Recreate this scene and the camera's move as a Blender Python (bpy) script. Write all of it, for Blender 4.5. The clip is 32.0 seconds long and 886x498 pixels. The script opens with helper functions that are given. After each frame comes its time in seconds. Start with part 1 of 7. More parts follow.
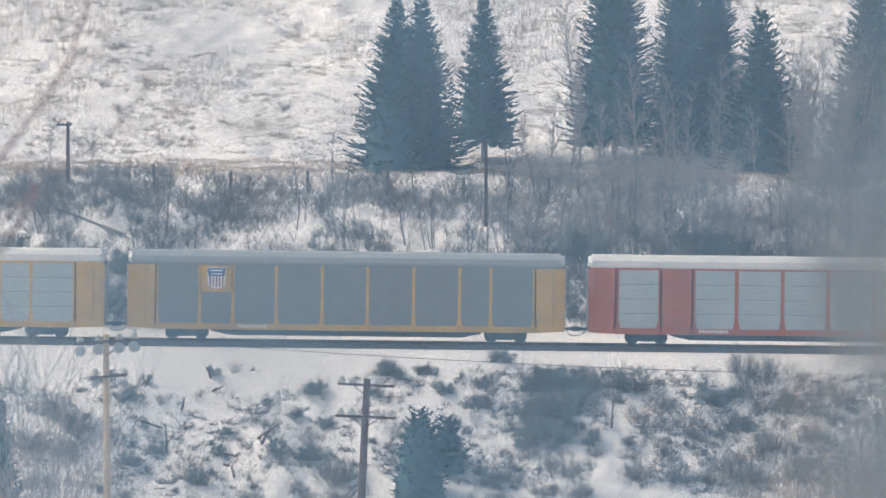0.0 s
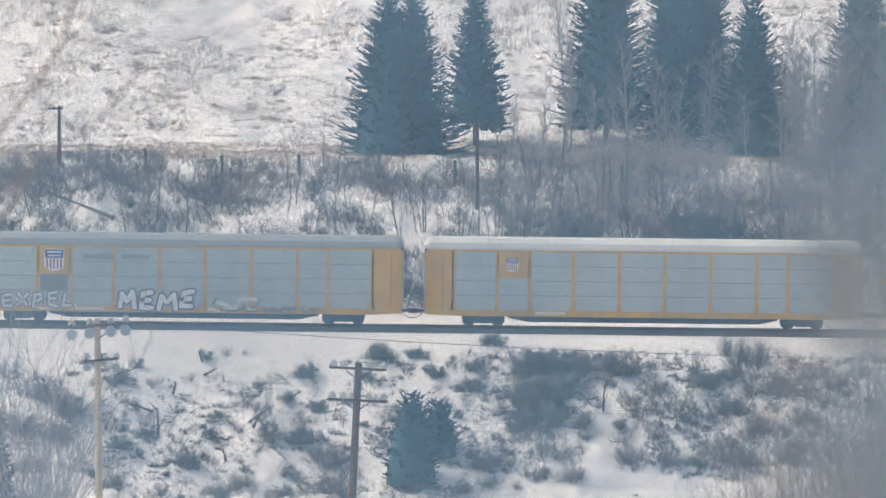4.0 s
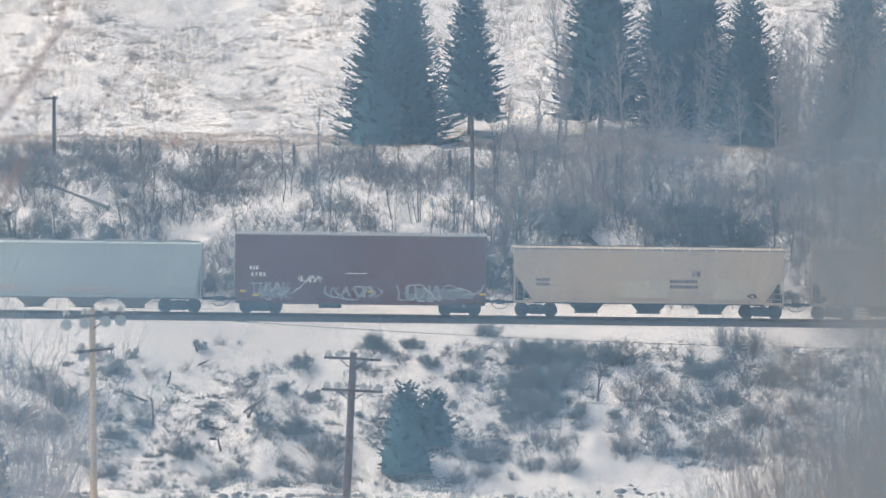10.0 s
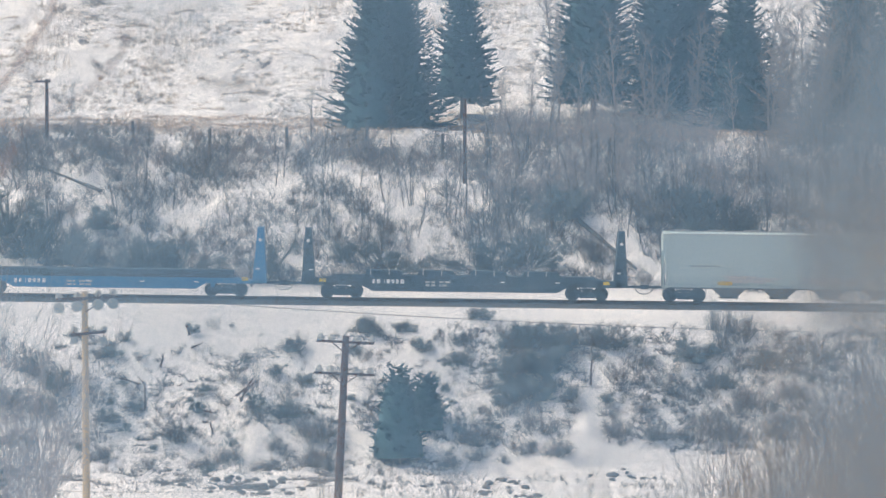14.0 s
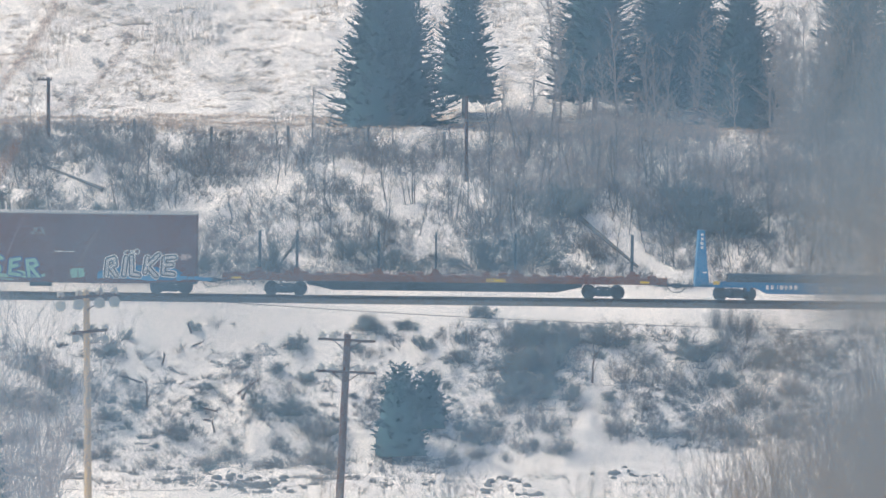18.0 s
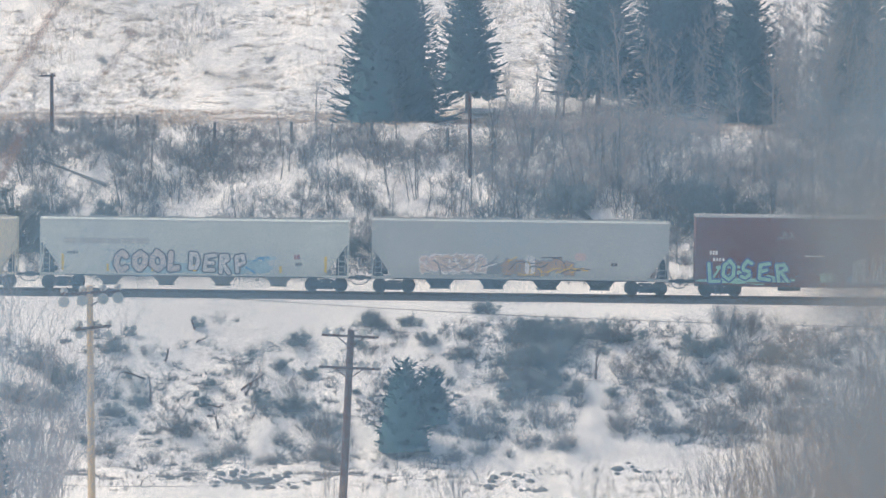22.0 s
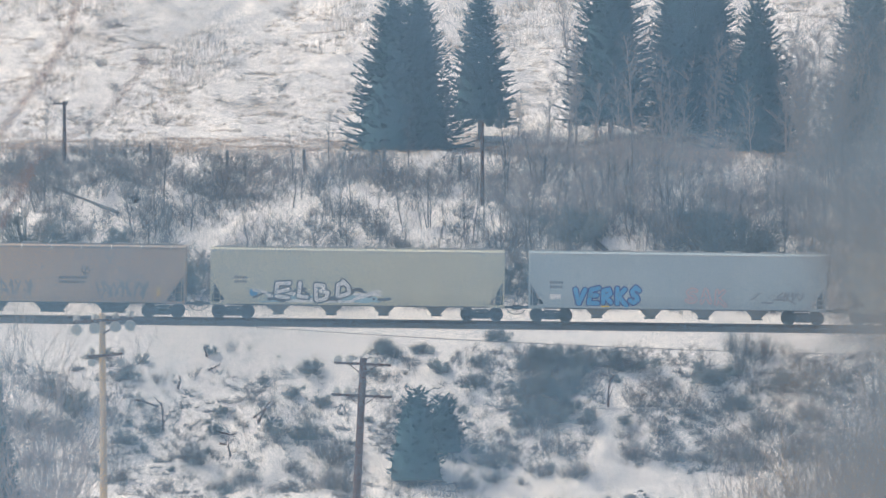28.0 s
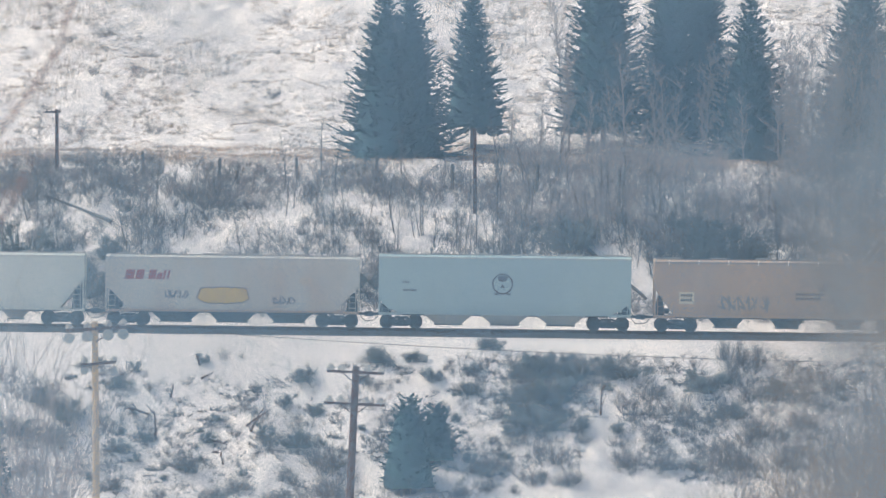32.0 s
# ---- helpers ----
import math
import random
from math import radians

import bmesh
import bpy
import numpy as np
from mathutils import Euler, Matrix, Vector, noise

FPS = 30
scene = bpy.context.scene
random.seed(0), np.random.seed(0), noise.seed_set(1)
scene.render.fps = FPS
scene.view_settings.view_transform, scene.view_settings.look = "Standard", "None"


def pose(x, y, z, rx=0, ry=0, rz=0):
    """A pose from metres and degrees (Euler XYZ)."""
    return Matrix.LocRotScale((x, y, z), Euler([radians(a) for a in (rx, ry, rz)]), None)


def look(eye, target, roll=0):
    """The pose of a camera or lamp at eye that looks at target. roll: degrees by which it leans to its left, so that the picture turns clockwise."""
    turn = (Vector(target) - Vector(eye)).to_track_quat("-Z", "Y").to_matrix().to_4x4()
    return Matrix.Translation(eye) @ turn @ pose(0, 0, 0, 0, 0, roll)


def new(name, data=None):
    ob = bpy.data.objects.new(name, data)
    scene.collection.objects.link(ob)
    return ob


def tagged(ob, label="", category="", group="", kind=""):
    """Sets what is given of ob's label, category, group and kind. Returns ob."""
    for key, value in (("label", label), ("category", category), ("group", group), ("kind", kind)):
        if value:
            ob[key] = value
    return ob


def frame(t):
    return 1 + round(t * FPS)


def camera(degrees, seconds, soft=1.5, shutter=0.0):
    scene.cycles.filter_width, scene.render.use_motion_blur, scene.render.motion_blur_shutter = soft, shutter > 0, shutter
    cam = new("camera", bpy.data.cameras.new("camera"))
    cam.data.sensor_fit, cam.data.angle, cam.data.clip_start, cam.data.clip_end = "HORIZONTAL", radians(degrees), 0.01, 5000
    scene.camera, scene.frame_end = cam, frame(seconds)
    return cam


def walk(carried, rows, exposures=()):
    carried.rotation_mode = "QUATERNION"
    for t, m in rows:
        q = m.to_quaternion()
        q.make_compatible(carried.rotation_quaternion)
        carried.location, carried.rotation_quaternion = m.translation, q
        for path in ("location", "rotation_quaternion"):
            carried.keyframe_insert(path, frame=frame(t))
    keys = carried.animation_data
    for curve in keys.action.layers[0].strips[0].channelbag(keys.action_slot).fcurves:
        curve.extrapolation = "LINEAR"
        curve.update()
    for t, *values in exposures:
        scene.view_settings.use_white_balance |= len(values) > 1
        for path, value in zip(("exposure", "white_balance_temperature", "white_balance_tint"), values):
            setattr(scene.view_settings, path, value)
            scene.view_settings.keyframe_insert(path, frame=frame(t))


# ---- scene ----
# A long lens on a hillside looks across a valley at a freight train.
TRACK = 450.0      # distance from the eye to the track
EYE = 12.0         # height of the eye over the rail head
GRADE = 0.0121     # the line falls to the right
SCALE = 28.36      # train offsets below are in units of 1/SCALE metres

cam = camera(7.03, 32.0, soft=1.4)
cam.data.dof.use_dof = True
cam.data.dof.focus_distance = 450.0
cam.data.dof.aperture_fstop = 5.8

# seconds, turn to the left, tilt, lean (degrees)
VIEW = [
    (0, 0.0786, -0.7931, -0.016), (0.5, 0.0853, -0.8110, -0.035), (1, 0.0940, -0.8224, -0.030), (1.5, 0.0986, -0.8038, -0.036),
    (2, 0.0845, -0.8181, -0.024), (2.5, 0.0742, -0.8330, -0.033), (3, 0.0532, -0.8519, -0.030), (3.5, 0.0187, -0.9274, -0.025),
    (5.5, 0.0197, -0.8296, -0.073), (6, 0.0202, -0.7819, -0.024), (6.5, 0.0202, -0.7851, 0.040), (7, 0.0056, -0.8121, -0.047),
    (7.5, -0.0073, -0.8080, -0.036), (8, -0.0198, -0.8504, -0.014), (8.5, 0.0073, -0.8801, -0.006), (9, -0.0000, -0.9000, -0.000),
    (9.5, -0.0208, -0.9628, -0.020), (10, -0.0303, -1.0027, -0.036), (10.5, -0.0375, -0.9970, -0.027), (11, -0.0346, -1.0383, -0.018),
    (11.5, -0.0555, -1.0579, -0.010), (12, -0.0762, -1.0681, 0.026), (12.5, -0.0830, -1.0945, 0.010), (13, -0.1026, -1.1024, 0.020),
    (13.5, -0.1035, -1.1410, 0.009), (14, -0.0891, -1.1345, 0.023), (14.5, -0.1007, -1.1281, 0.006), (16.5, -0.1173, -1.2035, 0.030),
    (17, -0.1109, -1.1551, 0.018), (17.5, -0.0952, -1.1501, 0.039), (18, -0.0763, -1.1495, 0.011), (18.5, -0.0992, -1.0830, -0.004),
    (19, -0.0831, -1.0842, -0.015), (19.5, -0.0831, -1.0850, -0.013), (20, -0.0760, -1.1220, 0.022), (20.5, -0.0607, -1.1266, -0.014),
    (21, -0.0534, -1.1434, 0.030), (21.5, -0.0440, -1.1827, 0.028), (22, -0.0491, -1.1816, -0.010), (22.5, -0.0244, -1.1669, -0.047),
    (23, -0.0139, -1.1740, -0.043), (23.5, -0.0003, -1.1340, -0.008), (24, -0.0088, -1.1343, -0.028), (24.5, -0.0275, -1.1164, 0.006),
    (26.5, 0.0141, -1.0636, 0.022), (27, 0.0419, -1.0452, 0.017), (27.5, 0.0438, -1.0126, -0.006), (28, 0.0497, -0.9603, 0.009),
    (28.5, 0.0616, -0.9477, -0.005), (29, 0.0384, -0.9878, -0.006), (29.5, 0.0346, -0.9735, -0.005), (30, 0.0557, -0.9883, 0.019),
    (30.5, 0.0532, -0.9569, 0.047), (31, 0.0538, -0.9558, 0.030), (31.5, 0.0211, -0.9149, -0.057), (32, -0.0090, -0.8951, -0.010),
]
walk(cam, [(t, pose(0, 0, EYE, 90 + tilt, 0, yaw) @ pose(0, 0, 0, 0, 0, lean)) for t, yaw, tilt, lean in VIEW],
     exposures=[(0.0, 0.80, 7880, 9.5), (6.0, 0.80, 7880, 9.5), (9.0, 0.85, 7880, 9.5), (24.0, 0.85, 7880, 9.5), (27.0, 0.76, 7880, 9.5), (30.0, 0.76, 7880, 9.5), (32.0, 0.85, 7880, 9.5)])

# ---- light ----
world = bpy.data.worlds.new("world")
scene.world = world
world.use_nodes = True
wn = world.node_tree
sky = wn.nodes.new("ShaderNodeTexSky")
sky.sky_type = "NISHITA"
sky.sun_disc = False
sky.sun_elevation, sky.sun_rotation = radians(48), radians(280)
sky.air_density, sky.dust_density, sky.ozone_density = 1.0, 3.0, 1.0
wn.links.new(sky.outputs[0], wn.nodes["Background"].inputs[0])
wn.nodes["Background"].inputs[1].default_value = 0.108
sun = new("sun", bpy.data.lights.new("sun", "SUN"))
sun.data.energy, sun.data.angle, sun.data.color = 1.7, radians(16), (1.0, 0.97, 0.92)
sun.matrix_world = look((0, 0, 0), (0.66, -0.12, -0.74))


# ---- materials ----
def mat(name, col, rough=0.7, vary=0.12, size=1.5, metal=0.0, bump=0.0, rand=0.0, dirt=None, dirt_amt=0.0, dirt_size=0.6, stretch=(1, 1, 1)):
    """A procedural paint, wood or plant surface: base colour with grain at two scales, and dirt patches with edges of their own."""
    m = bpy.data.materials.new(name)
    m.use_nodes = True
    nt = m.node_tree
    n, l = nt.nodes, nt.links
    b = n["Principled BSDF"]
    b.inputs["Roughness"].default_value, b.inputs["Metallic"].default_value = rough, metal
    tc = n.new("ShaderNodeTexCoord")
    mp = n.new("ShaderNodeMapping")
    mp.inputs["Scale"].default_value = stretch
    l.new(tc.outputs["Object"], mp.inputs[0])
    big, fine = n.new("ShaderNodeTexNoise"), n.new("ShaderNodeTexNoise")
    big.inputs["Scale"].default_value, big.inputs["Detail"].default_value = size, 4
    fine.inputs["Scale"].default_value, fine.inputs["Detail"].default_value = size * 9, 3
    l.new(mp.outputs[0], big.inputs[0]), l.new(mp.outputs[0], fine.inputs[0])
    add = n.new("ShaderNodeMath")
    add.operation = "ADD"
    l.new(big.outputs[0], add.inputs[0]), l.new(fine.outputs[0], add.inputs[1])
    last = add.outputs[0]
    if rand:
        oi = n.new("ShaderNodeObjectInfo")
        ma = n.new("ShaderNodeMath")
        ma.operation = "MULTIPLY_ADD"
        ma.inputs[1].default_value = rand
        l.new(oi.outputs["Random"], ma.inputs[0]), l.new(last, ma.inputs[2])
        last = ma.outputs[0]
    mr = n.new("ShaderNodeMapRange")
    mr.inputs[1].default_value, mr.inputs[2].default_value = 0.6, 1.4 + rand
    mr.inputs[3].default_value, mr.inputs[4].default_value = 1 - vary, 1 + vary
    l.new(last, mr.inputs[0])
    mul = n.new("ShaderNodeVectorMath")
    mul.operation = "SCALE"
    mul.inputs[0].default_value = col[:3]
    l.new(mr.outputs[0], mul.inputs["Scale"])
    out = mul.outputs[0]
    if dirt:
        dn = n.new("ShaderNodeTexNoise")
        dn.inputs["Scale"].default_value, dn.inputs["Detail"].default_value = dirt_size, 6
        l.new(mp.outputs[0], dn.inputs[0])
        ramp = n.new("ShaderNodeMapRange")
        ramp.inputs[1].default_value, ramp.inputs[2].default_value = 0.46, 0.72
        ramp.inputs[3].default_value, ramp.inputs[4].default_value = 0.0, dirt_amt
        l.new(dn.outputs[0], ramp.inputs[0])
        mx = n.new("ShaderNodeMix")
        mx.data_type = "RGBA"
        l.new(ramp.outputs[0], mx.inputs[0]), l.new(out, mx.inputs[6])
        mx.inputs[7].default_value = (*dirt, 1)
        out = mx.outputs[2]
    l.new(out, b.inputs["Base Color"])
    if bump:
        bp = n.new("ShaderNodeBump")
        bp.inputs["Strength"].default_value, bp.inputs["Distance"].default_value = bump, 0.05
        l.new(fine.outputs[0], bp.inputs["Height"])
        l.new(bp.outputs[0], b.inputs["Normal"])
    return m


def ground_mat():
    m = bpy.data.materials.new("snowy_ground")
    m.use_nodes = True
    n, l = m.node_tree.nodes, m.node_tree.links
    b = n["Principled BSDF"]
    b.inputs["Roughness"].default_value = 0.75
    tc = n.new("ShaderNodeTexCoord")
    mp = n.new("ShaderNodeMapping")
    mp.inputs["Scale"].default_value = (0.85, 0.5, 1.0)
    l.new(tc.outputs["Object"], mp.inputs[0])
    a, c = n.new("ShaderNodeTexNoise"), n.new("ShaderNodeTexNoise")
    a.inputs["Scale"].default_value, a.inputs["Detail"].default_value, a.inputs["Roughness"].default_value = 0.35, 8, 0.62
    c.inputs["Scale"].default_value, c.inputs["Detail"].default_value, c.inputs["Roughness"].default_value = 2.2, 6, 0.7
    l.new(mp.outputs[0], a.inputs[0]), l.new(mp.outputs[0], c.inputs[0])
    at = n.new("ShaderNodeAttribute")
    at.attribute_name = "grassy"
    s1 = n.new("ShaderNodeMath")
    s1.operation = "ADD"
    l.new(a.outputs[0], s1.inputs[0]), l.new(at.outputs["Fac"], s1.inputs[1])
    s2 = n.new("ShaderNodeMath")
    s2.operation = "MULTIPLY_ADD"
    s2.inputs[1].default_value = 0.55
    l.new(c.outputs[0], s2.inputs[0]), l.new(s1.outputs[0], s2.inputs[2])
    mr = n.new("ShaderNodeMapRange")
    mr.inputs[1].default_value, mr.inputs[2].default_value = 0.91, 1.18
    l.new(s2.outputs[0], mr.inputs[0])
    mx = n.new("ShaderNodeMix")
    mx.data_type = "RGBA"
    mx.inputs[6].default_value, mx.inputs[7].default_value = (0.81, 0.80, 0.81, 1), (0.33, 0.285, 0.255, 1)
    l.new(mr.outputs[0], mx.inputs[0])
    l.new(mx.outputs[2], b.inputs["Base Color"])
    bp = n.new("ShaderNodeBump")
    bp.inputs["Strength"].default_value, bp.inputs["Distance"].default_value = 0.4, 0.25
    l.new(c.outputs[0], bp.inputs["Height"]), l.new(bp.outputs[0], b.inputs["Normal"])
    return m


M_GROUND = ground_mat()
# dark gravel with a bluish haze lift in its base colour
M_BALLAST = mat("ballast", (0.085, 0.095, 0.11), 0.95, 0.4, 2.0, bump=0.8)
M_RAIL = mat("rail_steel", (0.08, 0.07, 0.065), 0.5, 0.25, 2.0, metal=0.6)
M_TIE = mat("tie_wood", (0.07, 0.055, 0.045), 0.9, 0.3, 3.0, bump=0.5)
# needle green pushed to blue: distance haze is mixed into the colour
M_NEEDLE = mat("hazed_spruce_needles", (0.034, 0.107, 0.142), 0.9, 0.3, 1.2)
M_JUNIPER = mat("juniper_leaves", (0.14, 0.178, 0.20), 0.8, 0.4, 1.5)
M_BARK = mat("bark", (0.125, 0.135, 0.15), 0.9, 0.35, 2.0, rand=0.3)
M_ASPEN = mat("pale_bark", (0.22, 0.22, 0.215), 0.85, 0.3, 2.0, rand=0.3)
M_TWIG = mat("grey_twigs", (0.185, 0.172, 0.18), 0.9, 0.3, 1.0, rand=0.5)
M_MAUVE = mat("mauve_grey_twigs", (0.29, 0.275, 0.29), 0.9, 0.25, 1.0, rand=0.4)
M_REDTWIG = mat("reddish_twigs", (0.29, 0.24, 0.195), 0.9, 0.3, 1.0, rand=0.4)
M_GRASS = mat("dry_grass", (0.29, 0.235, 0.19), 0.9, 0.4, 0.4)
M_BRUSH = mat("dark_brush_twigs", (0.15, 0.152, 0.168), 0.9, 0.35, 1.5, rand=0.4)
M_STALK = mat("dry_stalks", (0.34, 0.30, 0.275), 0.9, 0.3, 1.0)
M_DRYBRUSH = mat("dry_brush", (0.40, 0.31, 0.25), 0.9, 0.3, 1.0)
M_STONE = mat("dark_stone", (0.16, 0.17, 0.185), 0.85, 0.3, 2.0, bump=0.6, rand=0.4)
M_INSULATOR = mat("grey_insulator", (0.40, 0.42, 0.43), 0.5, 0.1, 3.0)
M_SILVERPINK = mat("silver_pink_spray", (0.58, 0.53, 0.53), 0.5, 0.12, 2.0)
M_NEAR = mat("near_twigs", (0.19, 0.155, 0.125), 0.85, 0.3, 4.0)
M_NEARGREY = mat("near_grey_twigs", (0.15, 0.175, 0.20), 0.85, 0.3, 4.0)
# blue twigs of the added veil that stands in for distance haze
M_HAZEVEIL = mat("bluish_haze_veil", (0.13, 0.255, 0.385), 0.85, 0.3, 4.0)
M_NEARRED = mat("near_red_twigs", (0.19, 0.095, 0.07), 0.85, 0.3, 4.0)
M_DULLBLUE = mat("dull_blue_grey_spray", (0.29, 0.32, 0.36), 0.6, 0.25, 1.5)
M_FADEDCYAN = mat("faded_cyan_spray", (0.33, 0.385, 0.39), 0.6, 0.2, 1.0)
M_FADEDPINK = mat("faded_pink_spray", (0.48, 0.46, 0.46), 0.6, 0.15, 1.0)
M_SNOW = mat("clump_snow", (0.8, 0.8, 0.82), 0.7, 0.05, 1.0, bump=0.3)
M_POLE = mat("pole_wood", (0.50, 0.39, 0.27), 0.85, 0.25, 1.0, bump=0.4, stretch=(4, 4, 0.5))
M_DARKPOLE = mat("dark_pole_wood", (0.085, 0.042, 0.034), 0.9, 0.3, 1.0, bump=0.4, stretch=(4, 4, 0.5))
M_GREYSTEEL = mat("galvanised_steel", (0.45, 0.46, 0.47), 0.45, 0.12, 2.0, metal=0.5)
M_LAMPGLASS = mat("lamp_glass", (0.33, 0.37, 0.38), 0.25, 0.06, 3.0)
M_WIRE = mat("wire", (0.10, 0.10, 0.11), 0.6, 0.1, 1.0)
# black lifted towards blue, so distance haze sits in the paint; dirt on top
M_BLACK = mat("hazed_black_underframe", (0.03, 0.072, 0.11), 0.7, 0.35, 1.5, dirt=(0.14, 0.13, 0.12), dirt_amt=0.35)
M_WHEEL = mat("wheel_steel", (0.045, 0.068, 0.09), 0.6, 0.3, 3.0, metal=0.3)
M_WHITE = mat("white_paint", (0.74, 0.75, 0.76), 0.6, 0.08, 2.0)
M_MARK = mat("dark_lettering", (0.10, 0.11, 0.13), 0.7, 0.2, 2.0)
M_YELLOW = mat("yellow_paint", (0.62, 0.37, 0.10), 0.6, 0.12, 0.7, dirt=(0.30, 0.20, 0.10), dirt_amt=0.5)
M_SAFETY = mat("safety_yellow", (0.75, 0.52, 0.05), 0.55, 0.1, 2.0)
M_ORANGE = mat("orange_red_paint", (0.46, 0.115, 0.06), 0.6, 0.14, 0.7, dirt=(0.30, 0.12, 0.08), dirt_amt=0.5)
M_BLUE = mat("blue_paint", (0.005, 0.20, 0.45), 0.55, 0.12, 0.8, dirt=(0.02, 0.12, 0.24), dirt_amt=0.35)
M_BRIGHTBLUE = mat("bright_blue_spray", (0.06, 0.32, 0.62), 0.6, 0.1, 2.0)
M_PALEBLUE = mat("pale_blue_spray", (0.33, 0.52, 0.62), 0.6, 0.15, 1.5)
M_TEAL = mat("teal_spray", (0.25, 0.52, 0.45), 0.6, 0.2, 1.5)
M_PINK = mat("pink_spray", (0.55, 0.42, 0.42), 0.6, 0.15, 1.5)
M_RED = mat("red_spray", (0.31, 0.10, 0.115), 0.6, 0.15, 2.0)
M_GOLD = mat("gold_spray", (0.60, 0.42, 0.14), 0.6, 0.15, 1.5)
M_SHIELDBLUE = mat("shield_blue", (0.04, 0.09, 0.28), 0.5, 0.06, 2.0)
M_CHROME = mat("silver_spray", (0.62, 0.63, 0.65), 0.45, 0.12, 2.0)
M_BROWNRED = mat("oxide_red_paint", (0.145, 0.074, 0.083), 0.75, 0.14, 0.5, dirt=(0.20, 0.12, 0.125), dirt_amt=0.5, stretch=(1, 1, 0.4))
M_RUST = mat("rusty_red_paint", (0.17, 0.085, 0.075), 0.85, 0.25, 0.8, dirt=(0.30, 0.17, 0.10), dirt_amt=0.6)
M_PANEL = mat("galvanised_panel", (0.41, 0.49, 0.51), 0.5, 0.08, 0.8, metal=0.1, dirt=(0.30, 0.32, 0.34), dirt_amt=0.4, stretch=(1, 1, 0.5))
M_DULLPANEL = mat("dull_grey_panel", (0.20, 0.225, 0.24), 0.6, 0.10, 0.8, dirt=(0.17, 0.17, 0.18), dirt_amt=0.4)
M_ROOFGREY = mat("grey_roof", (0.30, 0.34, 0.36), 0.6, 0.08, 0.6)
M_ROOFWHITE = mat("white_roof", (0.66, 0.67, 0.67), 0.6, 0.06, 0.6)
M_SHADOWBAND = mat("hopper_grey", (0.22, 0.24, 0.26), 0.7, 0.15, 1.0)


# ---- mesh helpers ----
def finish(name, bm, material, parent=None, label=""):
    me = bpy.data.meshes.new(name)
    bm.to_mesh(me)
    bm.free()
    me.materials.append(material)
    ob = new(name, me)
    ob.parent = parent
    if label:
        tagged(ob, label)
    return ob


def part(name, bm, material, parent, label=""):
    return finish(name, bm, material, parent, label)


def from_lists(name, verts, faces, material, parent=None, smooth=False):
    me = bpy.data.meshes.new(name)
    me.from_pydata(verts, [], faces)
    me.materials.append(material)
    if smooth:
        me.polygons.foreach_set("use_smooth", [True] * len(me.polygons))
    ob = new(name, me)
    ob.parent = parent
    return ob


def box(bm, x0, x1, y0, y1, z0, z1):
    v = [bm.verts.new(p) for p in ((x0, y0, z0), (x1, y0, z0), (x1, y1, z0), (x0, y1, z0), (x0, y0, z1), (x1, y0, z1), (x1, y1, z1), (x0, y1, z1))]
    for f in ((3, 2, 1, 0), (4, 5, 6, 7), (0, 1, 5, 4), (1, 2, 6, 5), (2, 3, 7, 6), (3, 0, 4, 7)):
        bm.faces.new([v[i] for i in f])
    return bm


def prism(bm, pts, y0, y1):
    """A polygon of (x, z), counter-clockwise seen from -y, drawn out along y."""
    a = [bm.verts.new((x, y0, z)) for x, z in pts]
    b = [bm.verts.new((x, y1, z)) for x, z in pts]
    bm.faces.new(a), bm.faces.new(b[::-1])
    for i in range(len(pts)):
        j = (i + 1) % len(pts)
        bm.faces.new((a[j], a[i], b[i], b[j]))
    return bm


def loft(bm, sections):
    """Closed rings of equal count, joined one to the next, with both ends shut."""
    rings = [[bm.verts.new(p) for p in s] for s in sections]
    k = len(rings[0])
    for r, q in zip(rings, rings[1:]):
        for i in range(k):
            bm.faces.new((r[i], r[(i + 1) % k], q[(i + 1) % k], q[i]))
    bm.faces.new(rings[0][::-1]), bm.faces.new(rings[-1])
    bmesh.ops.recalc_face_normals(bm, faces=bm.faces)
    return bm


def rod(bm, p, q, r0, r1=None, n=8):
    r1 = r0 if r1 is None else r1
    p, q = Vector(p), Vector(q)
    d = (q - p).normalized()
    u = d.orthogonal().normalized()
    w = d.cross(u)
    rings = []
    for c, r in ((p, r0), (q, r1)):
        rings.append([bm.verts.new(c + r * (math.cos(a) * u + math.sin(a) * w)) for a in (2 * math.pi * i / n for i in range(n))])
    for i in range(n):
        bm.faces.new((rings[0][i], rings[0][(i + 1) % n], rings[1][(i + 1) % n], rings[1][i]))
    bm.faces.new(rings[0][::-1]), bm.faces.new(rings[1])
    return bm


def turned(bm, profile, n=20, axis="y"):
    """A profile of (along, radius) turned about an axis."""
    rings = []
    for a, r in profile:
        ring = []
        for i in range(n):
            t = 2 * math.pi * i / n
            c, s = r * math.cos(t), r * math.sin(t)
            ring.append((c, a, s) if axis == "y" else (c, s, a))
        rings.append(ring)
    return loft(bm, rings)


BM = bmesh.new


